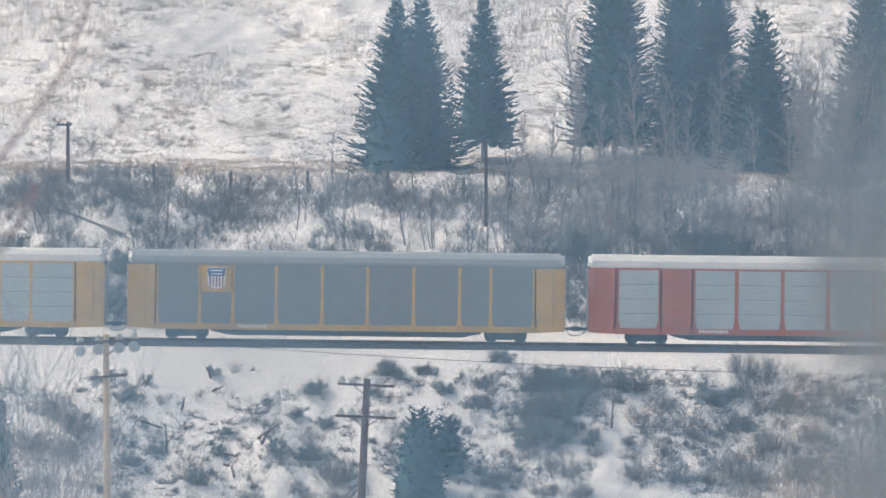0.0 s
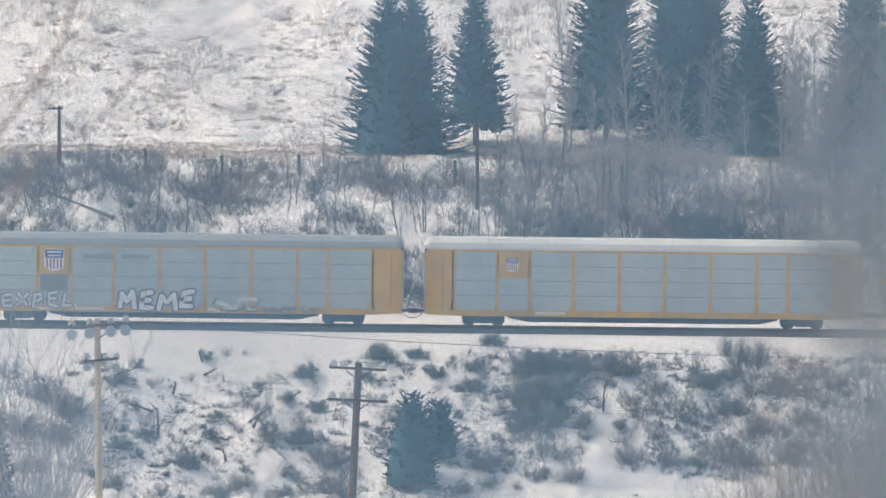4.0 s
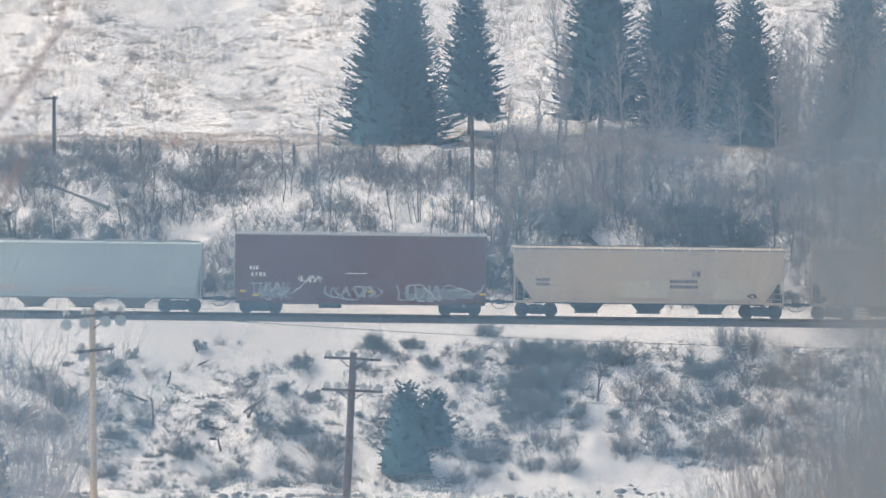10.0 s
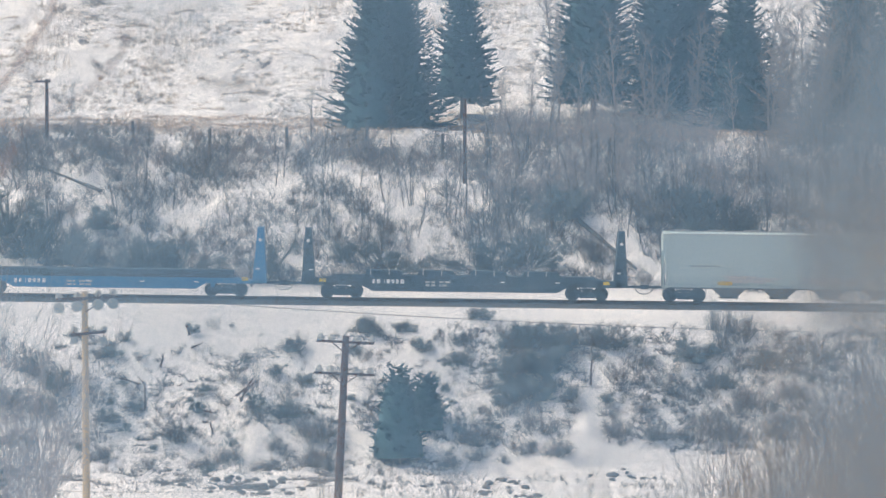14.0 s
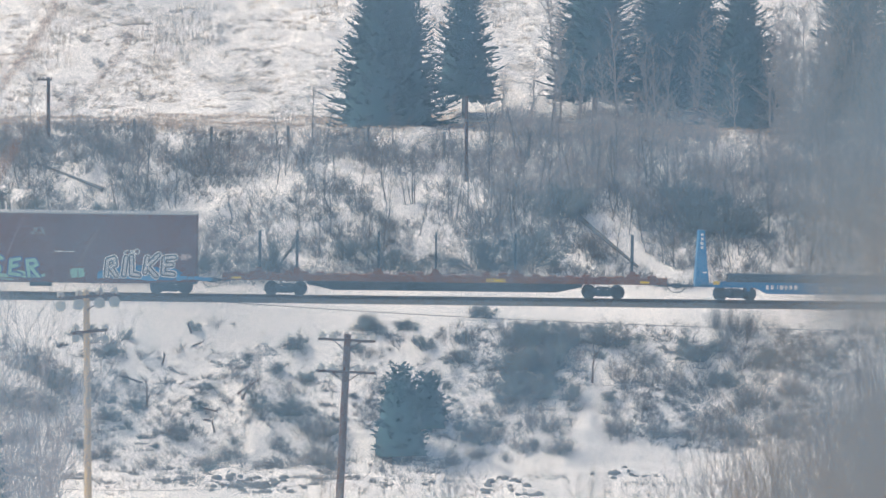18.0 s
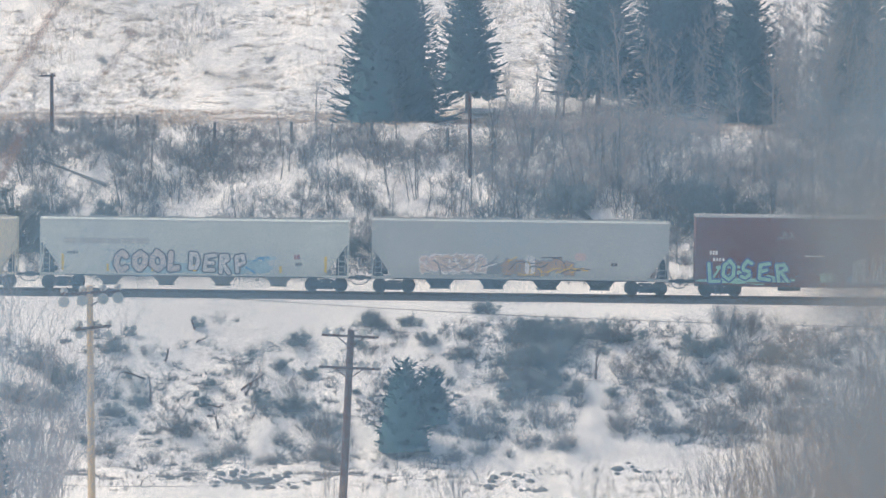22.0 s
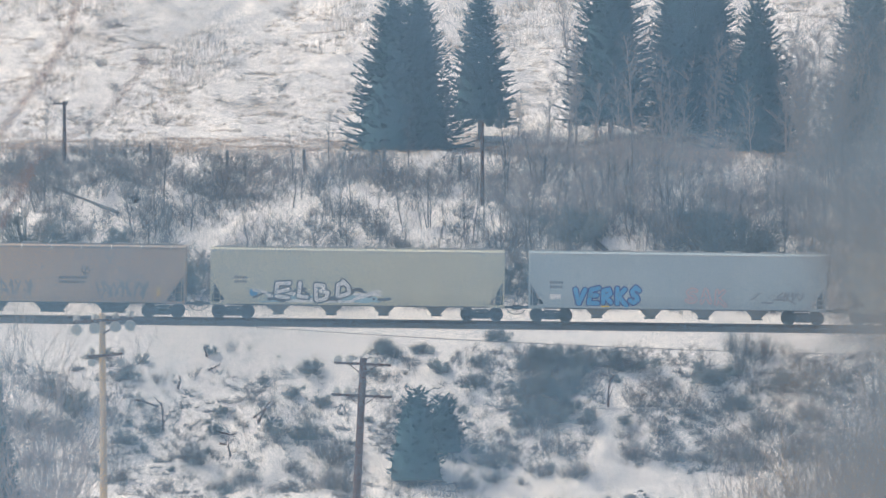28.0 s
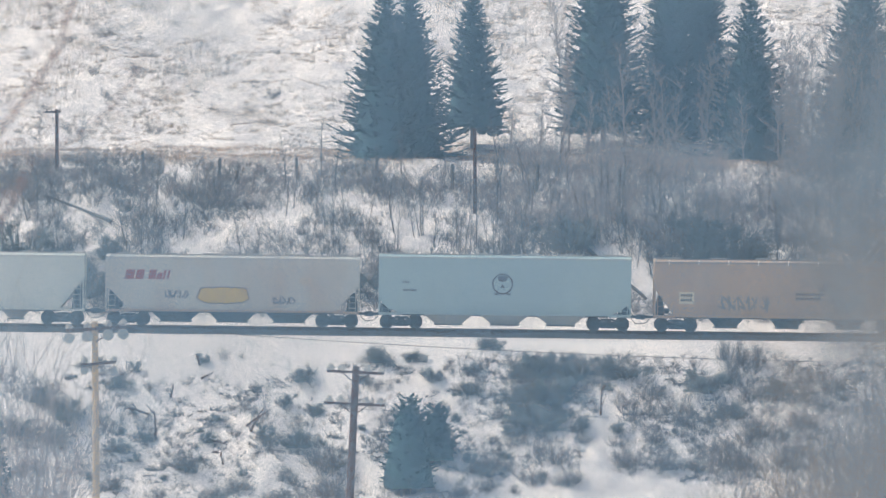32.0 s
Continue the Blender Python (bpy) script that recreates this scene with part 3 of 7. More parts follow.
def autorack(number, left, length, label, paint, panel, roof, style, grooves=True):
    """A two-deck car carrier: sill, posts, corrugated side panels, end doors and a rounded roof."""
    car = car_thing("autorack_car", label, number, length, left)
    half = sum(SECTIONS) / 2
    top, eave, sill = 5.55, 4.74, 1.0
    part("floor", box(BM(), -half + 0.1, half - 0.1, -1.45, 1.45, 0.86, 1.0), M_BLACK, car)
    part("centre_sill", prism(BM(), [(-half + 5.2, 0.52), (-half + 6.4, 0.27), (half - 6.4, 0.27), (half - 5.2, 0.52), (half - 5.2, 0.86), (-half + 5.2, 0.86)], -0.9, 0.9), M_BLACK, car)
    part("roof", loft(BM(), [[(x, y, z) for y, z in ((-1.57, eave), (-1.60, eave + 0.12), (-1.50, eave + 0.42), (-1.15, top - 0.10), (-0.55, top), (0.55, top), (1.15, top - 0.10), (1.50, eave + 0.42), (1.60, eave + 0.12), (1.57, eave))] for x in (-half + 0.25, -half + 0.6, half - 0.6, half - 0.25)]), roof, car)
    for s in (-1, 1):
        e = s * half
        part("end_cap", loft(BM(), [[(x, y * k, z) for y, z in ((-1.5, eave), (-1.55, eave + 0.3), (-1.1, top - 0.2), (0, top - 0.12), (1.1, top - 0.2), (1.55, eave + 0.3), (1.5, eave))] for x, k in ((e - s * 0.27, 1.0), (e - s * 0.02, 0.9))]), M_ROOFWHITE if style != "slogan" else roof, car)
        d = part("end_door", box(BM(), min(e - s * 0.12, e), max(e - s * 0.12, e), -1.45, 1.45, 1.0, eave + 0.05), M_BLACK, car)
        for k in (-1.1, -0.4, 0.4, 1.1):
            part("door_rib", box(BM(), min(e, e + s * 0.06), max(e, e + s * 0.06), k - 0.05, k + 0.05, 1.05, eave - 0.1), M_GREYSTEEL, d)
    for side in (-1, 1):
        y = side * 1.55
        yo = side * 1.60
        lo, hi = min(y, yo), max(y, yo)
        part("side_sill", prism(BM(), [(-half, 0.72), (-half + 2.0, 0.62), (half - 2.0, 0.62), (half, 0.72), (half, sill), (-half, sill)], lo - 0.02 * (side < 0), hi + 0.02 * (side > 0)), paint, car)
        part("top_rail", box(BM(), -half + 0.1, half - 0.1, lo, hi, eave - 0.12, eave), panel if style == "dull" else paint, car)
        x = -half
        for i, w in enumerate(SECTIONS):
            last = i in (0, len(SECTIONS) - 1)
            solid = last or (style == "orange" and i in (2, 8) and side < 0 and i == 2)
            z0, z1 = sill, eave - 0.12
            if solid:
                end = part("end_panel" if last else "side_panel", box(BM(), x + 0.01, x + w - 0.01, lo, hi, z0, z1), paint, car)
                if last:
                    part("seam", box(BM(), x + w * 0.62, x + w * 0.62 + 0.03, yo - 0.006 if side < 0 else yo, yo if side < 0 else yo + 0.006, z0 + 0.1, z1 - 0.1), M_MARK, end)
            else:
                p = part("side_panel", box(BM(), x + 0.06, x + w - 0.06, min(y, y + side * 0.02), max(y, y + side * 0.02), z0, z1), panel, car)
                if grooves:
                    for k in range(1, 4):
                        zz = z0 + (z1 - z0) * k / 4
                        yy = y + side * 0.02
                        part("panel_joint", box(BM(), x + 0.1, x + w - 0.1, min(yy, yy + side * 0.012), max(yy, yy + side * 0.012), zz, zz + 0.035), M_DULLPANEL if panel is M_PANEL else panel, p)
                if i == 2 and side < 0 and style in ("dull", "small", "slogan"):
                    zc = {"dull": 2.95, "small": 3.0, "slogan": 2.95}[style]
                    b = part("emblem_plate", box(BM(), x + 0.03, x + w - 0.03, yo + 0.0, y - 0.02, zc, z1), paint, car)
                    sw, sh = {"dull": (1.15, 1.36), "small": (0.8, 0.92), "slogan": (1.28, 1.42)}[style]
                    shield(b, x + w / 2 - sw / 2 - (0.0 if style != "small" else 0.1), (zc + z1) / 2 - sh / 2 + 0.02, sw, sh, yo)
                    part("grey_plate", box(BM(), x + 0.2, x + w - 0.2, yo + 0.01, y - 0.02, zc - 1.0, zc - 0.02), M_DULLPANEL if style != "small" else panel, car)
            if 0 < i:
                pw = 0.10 if style != "orange" else 0.12
                part("post", prism(BM(), [(x - pw * 1.9, sill), (x + pw * 1.9, sill), (x + pw, sill + 0.5), (x + pw, z1), (x - pw, z1), (x - pw, sill + 0.5)], lo, hi), paint, car)
            x += w
    for s in (-1, 1):
        truck(car, number, s * (half - 3.67))
        ladder(car, s * (half - 0.35), -1.64, 1.0, eave - 0.3, 0.4, 0.4, paint)
    ends(car, half, length)
    bars("reporting_mark", 10, 0.14, 0.2, 0.06, M_WHITE, car, -half + 6.9, -1.625, 0.74, number)
    return car, half


def hopper(number, left, length, label, paint, top=4.45, cut=(1.4, 1.9), bays=4, bay=(2.1, 1.0, 0.28), bay_paint=None, gap=1.5, sill_paint=None, ribs=0, ticks=0, roofpaint=None, name="covered_hopper_car", round_side=False):
    """A covered hopper: rounded sides, slope sheets cut under at both ends, discharge bays, roof hatches, ladders."""
    car = car_thing(name, label, number, length, left)
    half = 0.5 * (length - gap)
    dx, dz = cut
    zb = 1.02

    def sect(x, zbot):
        pts = []
        fr = (0.0, 0.2, 0.45, 0.7, 0.9)
        t = top - 0.18
        for f in fr:
            z = zbot + (t - zbot) * f
            y = 1.6 - (0.14 * max(0.0, (1.25 - z) / 0.25) if z < 1.25 else 0.0)
            pts.append((x, -y, z))
        pts += [(x, -1.57, t), (x, -1.46, t + 0.07), (x, -0.95, t + 0.14), (x, -0.4, top), (x, 0.4, top), (x, 0.95, t + 0.14), (x, 1.46, t + 0.07), (x, 1.57, t)]
        pts += [(p[0], -p[1], p[2]) for p in reversed(pts[:5])]
        return pts
    if round_side:
        steps = [(half, zb + dz)] + [(half - dx * (1 - math.cos(a)), zb + dz * (1 - math.sin(a))) for a in (0.5, 1.0, 1.57)]
    else:
        steps = [(half, zb + dz), (half - 0.12, zb + dz * 0.9), (half - dx, zb)]
    rings = [sect(-x, z) for x, z in steps] + [sect(x, z) for x, z in reversed(steps)]
    body = part("body", loft(BM(), rings), paint, car)
    for s in (-1, 1):
        part("side_sill", box(BM(), -half + dx * 0.8, half - dx * 0.8, min(s * 1.42, s * 1.625), max(s * 1.42, s * 1.625), 0.92, zb + 0.03), sill_paint or paint, car)
        part("roof_rail", box(BM(), -half, half, min(s * 1.52, s * 1.615), max(s * 1.52, s * 1.615), top - 0.21, top - 0.14), roofpaint or M_GREYSTEEL, car)
        for i in range(ribs):
            x = -half + dx + (2 * half - 2 * dx) * (i + 0.5) / ribs
            part("side_rib", box(BM(), x - 0.03, x + 0.03, min(s * 1.6, s * 1.63), max(s * 1.6, s * 1.63), 1.2, top - 0.5), paint, car)
    # roof walkway, hatches
    part("roof_walk", box(BM(), -half + 0.2, half - 0.2, -0.62, -0.40, top + 0.0, top + 0.05), roofpaint or M_GREYSTEEL, car)
    n = max(6, bays * 2)
    for i in range(n):
        x = -half + 1.2 + (2 * half - 2.4) * i / (n - 1)
        alike("hatch", "hatch", lambda: box(box(BM(), -0.55, 0.55, -0.3, 0.3, 0, 0.08), -0.5, 0.5, -0.25, 0.25, 0.08, 0.11), M_GREYSTEEL, car, pose(x, 0.05, top))
    for i in range(ticks):
        x = -half + 0.9 + (2 * half - 1.8) * i / max(1, ticks - 1)
        part("roof_bracket", box(BM(), x - 0.03, x + 0.03, -1.63, -1.56, top - 0.30, top - 0.02), M_WHITE, car)
    # bays
    t_in = half - 1.4 - 1.2
    span = 2 * t_in
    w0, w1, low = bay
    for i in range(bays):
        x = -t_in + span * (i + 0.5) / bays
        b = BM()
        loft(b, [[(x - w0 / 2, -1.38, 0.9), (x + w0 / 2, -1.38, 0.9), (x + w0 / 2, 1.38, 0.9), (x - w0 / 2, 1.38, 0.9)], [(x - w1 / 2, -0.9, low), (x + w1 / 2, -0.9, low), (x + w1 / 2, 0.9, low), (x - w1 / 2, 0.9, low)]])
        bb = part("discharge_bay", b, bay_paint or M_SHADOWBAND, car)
        part("gate", box(BM(), x - w1 / 2 - 0.14, x + w1 / 2 + 0.14, -1.0, 1.0, low - 0.05, low + 0.02), M_BLACK, bb)
    part("centre_sill", box(BM(), -half, half, -0.3, 0.3, 0.82, 1.0), M_BLACK, car)
    # end platforms, posts, ladders
    for s in (-1, 1):
        e = s * half
        part("end_platform", box(BM(), min(e, e - s * dx), max(e, e - s * dx), -1.55, 1.55, 0.86, 1.0), sill_paint or paint, car)
        for y in (-1.5, 1.5):
            part("corner_post", box(BM(), min(e, e - s * 0.1), max(e, e - s * 0.1), y - 0.05, y + 0.05, 1.0, zb + dz + 0.05), paint, car)
        part("end_brace", prism(BM(), [(min(e, e - s * dx * 0.55), 1.0), (max(e, e - s * dx * 0.55), 1.0), (max(e - s * dx * 0.2, e - s * dx * 0.45), zb + dz * 0.7), (min(e - s * dx * 0.2, e - s * dx * 0.45), zb + dz * 0.7)], -0.25, 0.25), M_BLACK, car)
        ladder(car, e - s * 0.42, -1.60, 0.9, zb + dz + 0.9, 0.4, 0.34, paint)
        truck(car, number, s * (half - 1.4))
    part("brake_cylinder", rod(BM(), (-half + 0.3, 0.6, 1.25), (-half + 1.0, 0.6, 1.25), 0.16, n=10), M_BLACK, car)
    ends(car, half, length)
    return car, half


def boxcar(number, left, length, label):
    """A tall boxcar with a plug door, ladders and a light roof edge."""
    car = car_thing("boxcar", label, number, length, left)
    half, z0, top = 7.8, 0.74, 5.02
    part("body", loft(BM(), [[(x, y, z) for y, z in ((-1.5, z0), (-1.56, z0 + 0.1), (-1.56, top - 0.12), (-1.5, top - 0.05), (0, top + 0.06), (1.5, top - 0.05), (1.56, top - 0.12), (1.56, z0 + 0.1), (1.5, z0))] for x in (-half, half)]), M_BROWNRED, car)
    roof = part("roof", loft(BM(), [[(x, y, z) for y, z in ((-1.6, top - 0.1), (-1.6, top - 0.03), (0, top + 0.11), (1.6, top - 0.03), (1.6, top - 0.1), (0, top + 0.065))] for x in (-half - 0.03, half + 0.03)]), M_GREYSTEEL, car)
    for i in range(14):
        x = -half + 0.6 + i * (2 * half - 1.2) / 13
        part("roof_rib", box(BM(), x - 0.04, x + 0.04, -1.45, 1.45, top + 0.03, top + 0.13), M_GREYSTEEL, roof)
    for s in (-1, 1):
        y = s * 1.56
        d = part("door", box(BM(), -1.6, 1.6, min(y, y + s * 0.07), max(y, y + s * 0.07), z0 + 0.2, top - 0.3), M_BROWNRED, car)
        for x in (-1.2, -0.45, 0.45, 1.2):
            part("door_rod", rod(BM(), (x, y + s * 0.11, z0 + 0.2), (x, y + s * 0.11, top - 0.35), 0.028, n=6), M_BROWNRED, d)
        part("door_rail", box(BM(), -4.6, 3.4, min(y, y + s * 0.09), max(y, y + s * 0.09), z0 + 0.1, z0 + 0.18), M_BROWNRED, car)
        for x in (-6.9, -5.6, -4.3, -3.0, 3.0, 4.3, 5.6, 6.9):
            part("side_seam", box(BM(), x - 0.03, x + 0.03, min(y, y + s * 0.018), max(y, y + s * 0.018), z0 + 0.3, top - 0.3), M_BROWNRED, car)
        part("side_sill", prism(BM(), [(-5.8, z0), (-4.6, z0 - 0.1), (4.6, z0 - 0.1), (5.8, z0), (5.8, z0 + 0.12), (-5.8, z0 + 0.12)], min(s * 1.4, s * 1.55), max(s * 1.4, s * 1.55)), M_BROWNRED, car)
    for s in (-1, 1):
        truck(car, number, s * (half - 1.6))
        ladder(car, s * (half - 0.35), -1.6, z0, z0 + 1.7, 0.42, 0.36, M_BROWNRED)
        part("end_platform", box(BM(), min(s * half, s * (half + 0.3)), max(s * half, s * (half + 0.3)), -1.2, 1.2, 0.95, 1.02), M_BLACK, car)
    part("centre_sill", box(BM(), -half, half, -0.3, 0.3, 0.6, 0.76), M_BLACK, car)
    part("air_tank", rod(BM(), (-2.6, -0.7, 0.55), (-1.2, -0.7, 0.55), 0.17, n=10), M_BLACK, car)
    ends(car, half, length)
    return car, half


def bulkhead_flat(number, left, length, label, paint, clutter):
    """A flat car with a deep fish-belly side and a tall tapering bulkhead at each end."""
    car = car_thing("bulkhead_flat_car", label, number, length, left)
    half = 0.5 * length - 0.62
    t = half - 3.0
    st = 1.36 if clutter else 1.16
    part("side_sill", prism(BM(), [(-t + 1.2, 0.82), (-t + 1.9, 0.46), (t - 1.9, 0.46), (t - 1.2, 0.82), (half - 0.8, 0.82), (half - 0.8, st - 0.18), (t + 1.2, st - 0.12), (t + 0.6, st), (-t - 0.6, st), (-t - 1.2, st - 0.12), (-half + 0.8, st - 0.18), (-half + 0.8, 0.82)], -1.5, 1.5), paint, car)
    part("deck", box(BM(), -t - 0.5, t + 0.5, -1.42, 1.42, st, st + 0.1), M_BLACK, car)
    for s in (-1, 1):
        e = s * (half - 0.55)
        xa, xb = e - s * 0.8, e + s * 0.08
        pts = [(xa, 0.85), (xb, 0.85), (e - s * 0.14, 4.35), (e - s * 0.50, 4.35)]
        if s < 0:
            pts = pts[::-1]
            pts = [pts[3], pts[2], pts[1], pts[0]][::-1]
        b = part("bulkhead", loft(BM(), [[(x, y, z) for x, z in pts] for y in (-1.5, 1.5)]), paint, car)
        part("badge", rod(BM(), (e - s * 0.33, -1.53, 3.55), (e - s * 0.33, -1.5, 3.55), 0.11, n=10), M_WHITE, b)
        bars("lettering", 1, 0.3, 0.09, 0.05, M_WHITE, b, e - s * 0.5 - 0.1, -1.505, 1.7, number)
        part("end_platform", box(BM(), min(e, e - s * 1.2), max(e, e - s * 1.2), -1.45, 1.45, 0.85, 0.98), paint, car)
        part("reflector", box(BM(), e - s * 1.25 - 0.2, e - s * 1.25 + 0.2, -1.53, -1.5, 1.0, 1.2), M_SAFETY, car)
        truck(car, number, s * t)
    for i in range(9):
        x = -t + 0.8 + i * (2 * t - 1.6) / 8
        part("stake_pocket", box(BM(), x - 0.12, x + 0.12, -1.56, -1.5, 0.6, st - 0.06), paint, car)
        if i % 2:
            part("reflector", box(BM(), x + 0.5, x + 0.8, -1.52, -1.5, st - 0.3, st - 0.23), M_WHITE, car)
    bars("reporting_mark", 7, 0.2, 0.26, 0.12, M_WHITE, car, -t + 1.9, -1.505, st - 0.42, number)
    bars("lettering", 4, 0.35, 0.12, 0.08, M_GREYSTEEL, car, -t + 5.2, -1.505, st - 0.36, number + 5, 2)
    if not clutter:
        part("deck_rail", box(BM(), -t - 0.45, t + 0.45, -1.58, 1.5, st + 0.004, 1.66), M_BLACK, car, "dark timber deck edge")
    if clutter:
        for i in range(4):
            x = -t + 1.4 + i * (2 * t - 2.2) / 4
            w = 2.4
            part("load_rack", prism(BM(), [(x, st + 0.1), (x + w, st + 0.1), (x + w - 0.15, st + 0.38), (x + 0.15, st + 0.42)], -1.2, 1.2), M_BLACK, car)
            for k in (0.35, 1.5):
                part("strap", box(BM(), x + k, x + k + 0.07, -1.24, -1.2, st + 0.1, st + 0.55), M_GREYSTEEL, car)
    ends(car, half, length)
    return car, half


def stake_flat(number, left, length, label):
    """A long rusty flat car with standing stakes."""
    car = car_thing("long_flat_car", label, number, length, left)
    half = 0.5 * length - 0.75
    part("deck", box(BM(), -half, half, -1.4, 1.4, 1.22, 1.32), M_RUST, car)
    for s in (-1, 1):
        y = s * 1.4
        part("side_sill", prism(BM(), [(-half, 0.92), (half, 0.92), (half, 1.22), (-half, 1.22)], min(y, y - s * 0.12), max(y, y - s * 0.12)), M_RUST, car)
        truck(car, number, s * (half - 3.85))
        part("end_sill", box(BM(), min(s * half, s * (half + 0.1)), max(s * half, s * (half + 0.1)), -1.4, 1.4, 0.85, 1.32), M_RUST, car)
    part("centre_sill", prism(BM(), [(-half + 5.2, 0.7), (-half + 6.8, 0.36), (half - 6.8, 0.36), (half - 5.2, 0.7), (half - 5.2, 0.95), (-half + 5.2, 0.95)], -0.6, 0.6), M_BLACK, car)
    for k in (0.08, 0.165, 0.35, 0.48, 0.66, 0.925):
        x = -half + 2 * half * k
        for y in (-1.3, 1.3):
            part("stake", box(BM(), x - 0.06, x + 0.06, y - 0.06, y + 0.06, 1.3, 4.0), M_BLACK, car)
        part("stake_foot", prism(BM(), [(x - 0.45, 1.32), (x + 0.45, 1.32), (x + 0.12, 1.75), (x - 0.12, 1.75)], -1.38, -1.22), M_RUST, car)
    rng = random.Random(4)
    for i in range(26):
        x = -half + 0.8 + i * (2 * half - 1.6) / 25
        part("rub_block", box(BM(), x - 0.25, x + 0.25, -1.3, 1.3, 1.32, 1.32 + rng.choice((0.08, 0.14, 0.2))), M_RUST, car)
    bars("lettering", 9, 0.1, 0.22, 0.05, M_SAFETY, car, -half + 2 * half * 0.595, -1.405, 0.98, 3)
    for x in (-half + 0.5, half - 1.6, 3.0):
        part("reflector", box(BM(), x, x + 0.6, -1.408, -1.4, 1.0, 1.14), M_SAFETY, car)
    ends(car, half, length)
    return car, half


def paint(name, col, dirt=None, amt=0.45, size=0.5):
    dirt = dirt or tuple(0.6 * c for c in col)
    return mat(name, col, 0.6, 0.09, 0.6, dirt=dirt, dirt_amt=amt, dirt_size=size, stretch=(1, 1, 0.35))


P_ACF = paint("pinkish_grey_paint", (0.37, 0.325, 0.315), (0.27, 0.31, 0.32))
P_BEIGE = paint("weathered_beige_paint", (0.53, 0.46, 0.38), (0.43, 0.36, 0.31))
P_TAN = paint("tan_paint", (0.41, 0.325, 0.27), (0.31, 0.25, 0.22))
P_ICE = paint("pale_blue_grey_paint", (0.44, 0.54, 0.56), (0.38, 0.46, 0.48))
P_GREY = paint("light_grey_paint", (0.41, 0.46, 0.48), (0.34, 0.38, 0.40))
P_WHITE = paint("off_white_paint", (0.56, 0.62, 0.61), (0.48, 0.52, 0.52))
P_CREAM = paint("cream_paint", (0.55, 0.52, 0.43), (0.46, 0.42, 0.36))
P_SKY = paint("pale_blue_paint", (0.38, 0.47, 0.53), (0.33, 0.40, 0.45))
P_PALEGREEN = paint("pale_cream_green_paint", (0.54, 0.55, 0.46), (0.47, 0.47, 0.41))
P_CYAN = paint("pale_cyan_paint", (0.33, 0.47, 0.52), (0.30, 0.41, 0.45))
P_OLDWHITE = paint("stained_white_paint", (0.50, 0.52, 0.51), (0.45, 0.36, 0.30), 0.7)

Y16 = -1.601


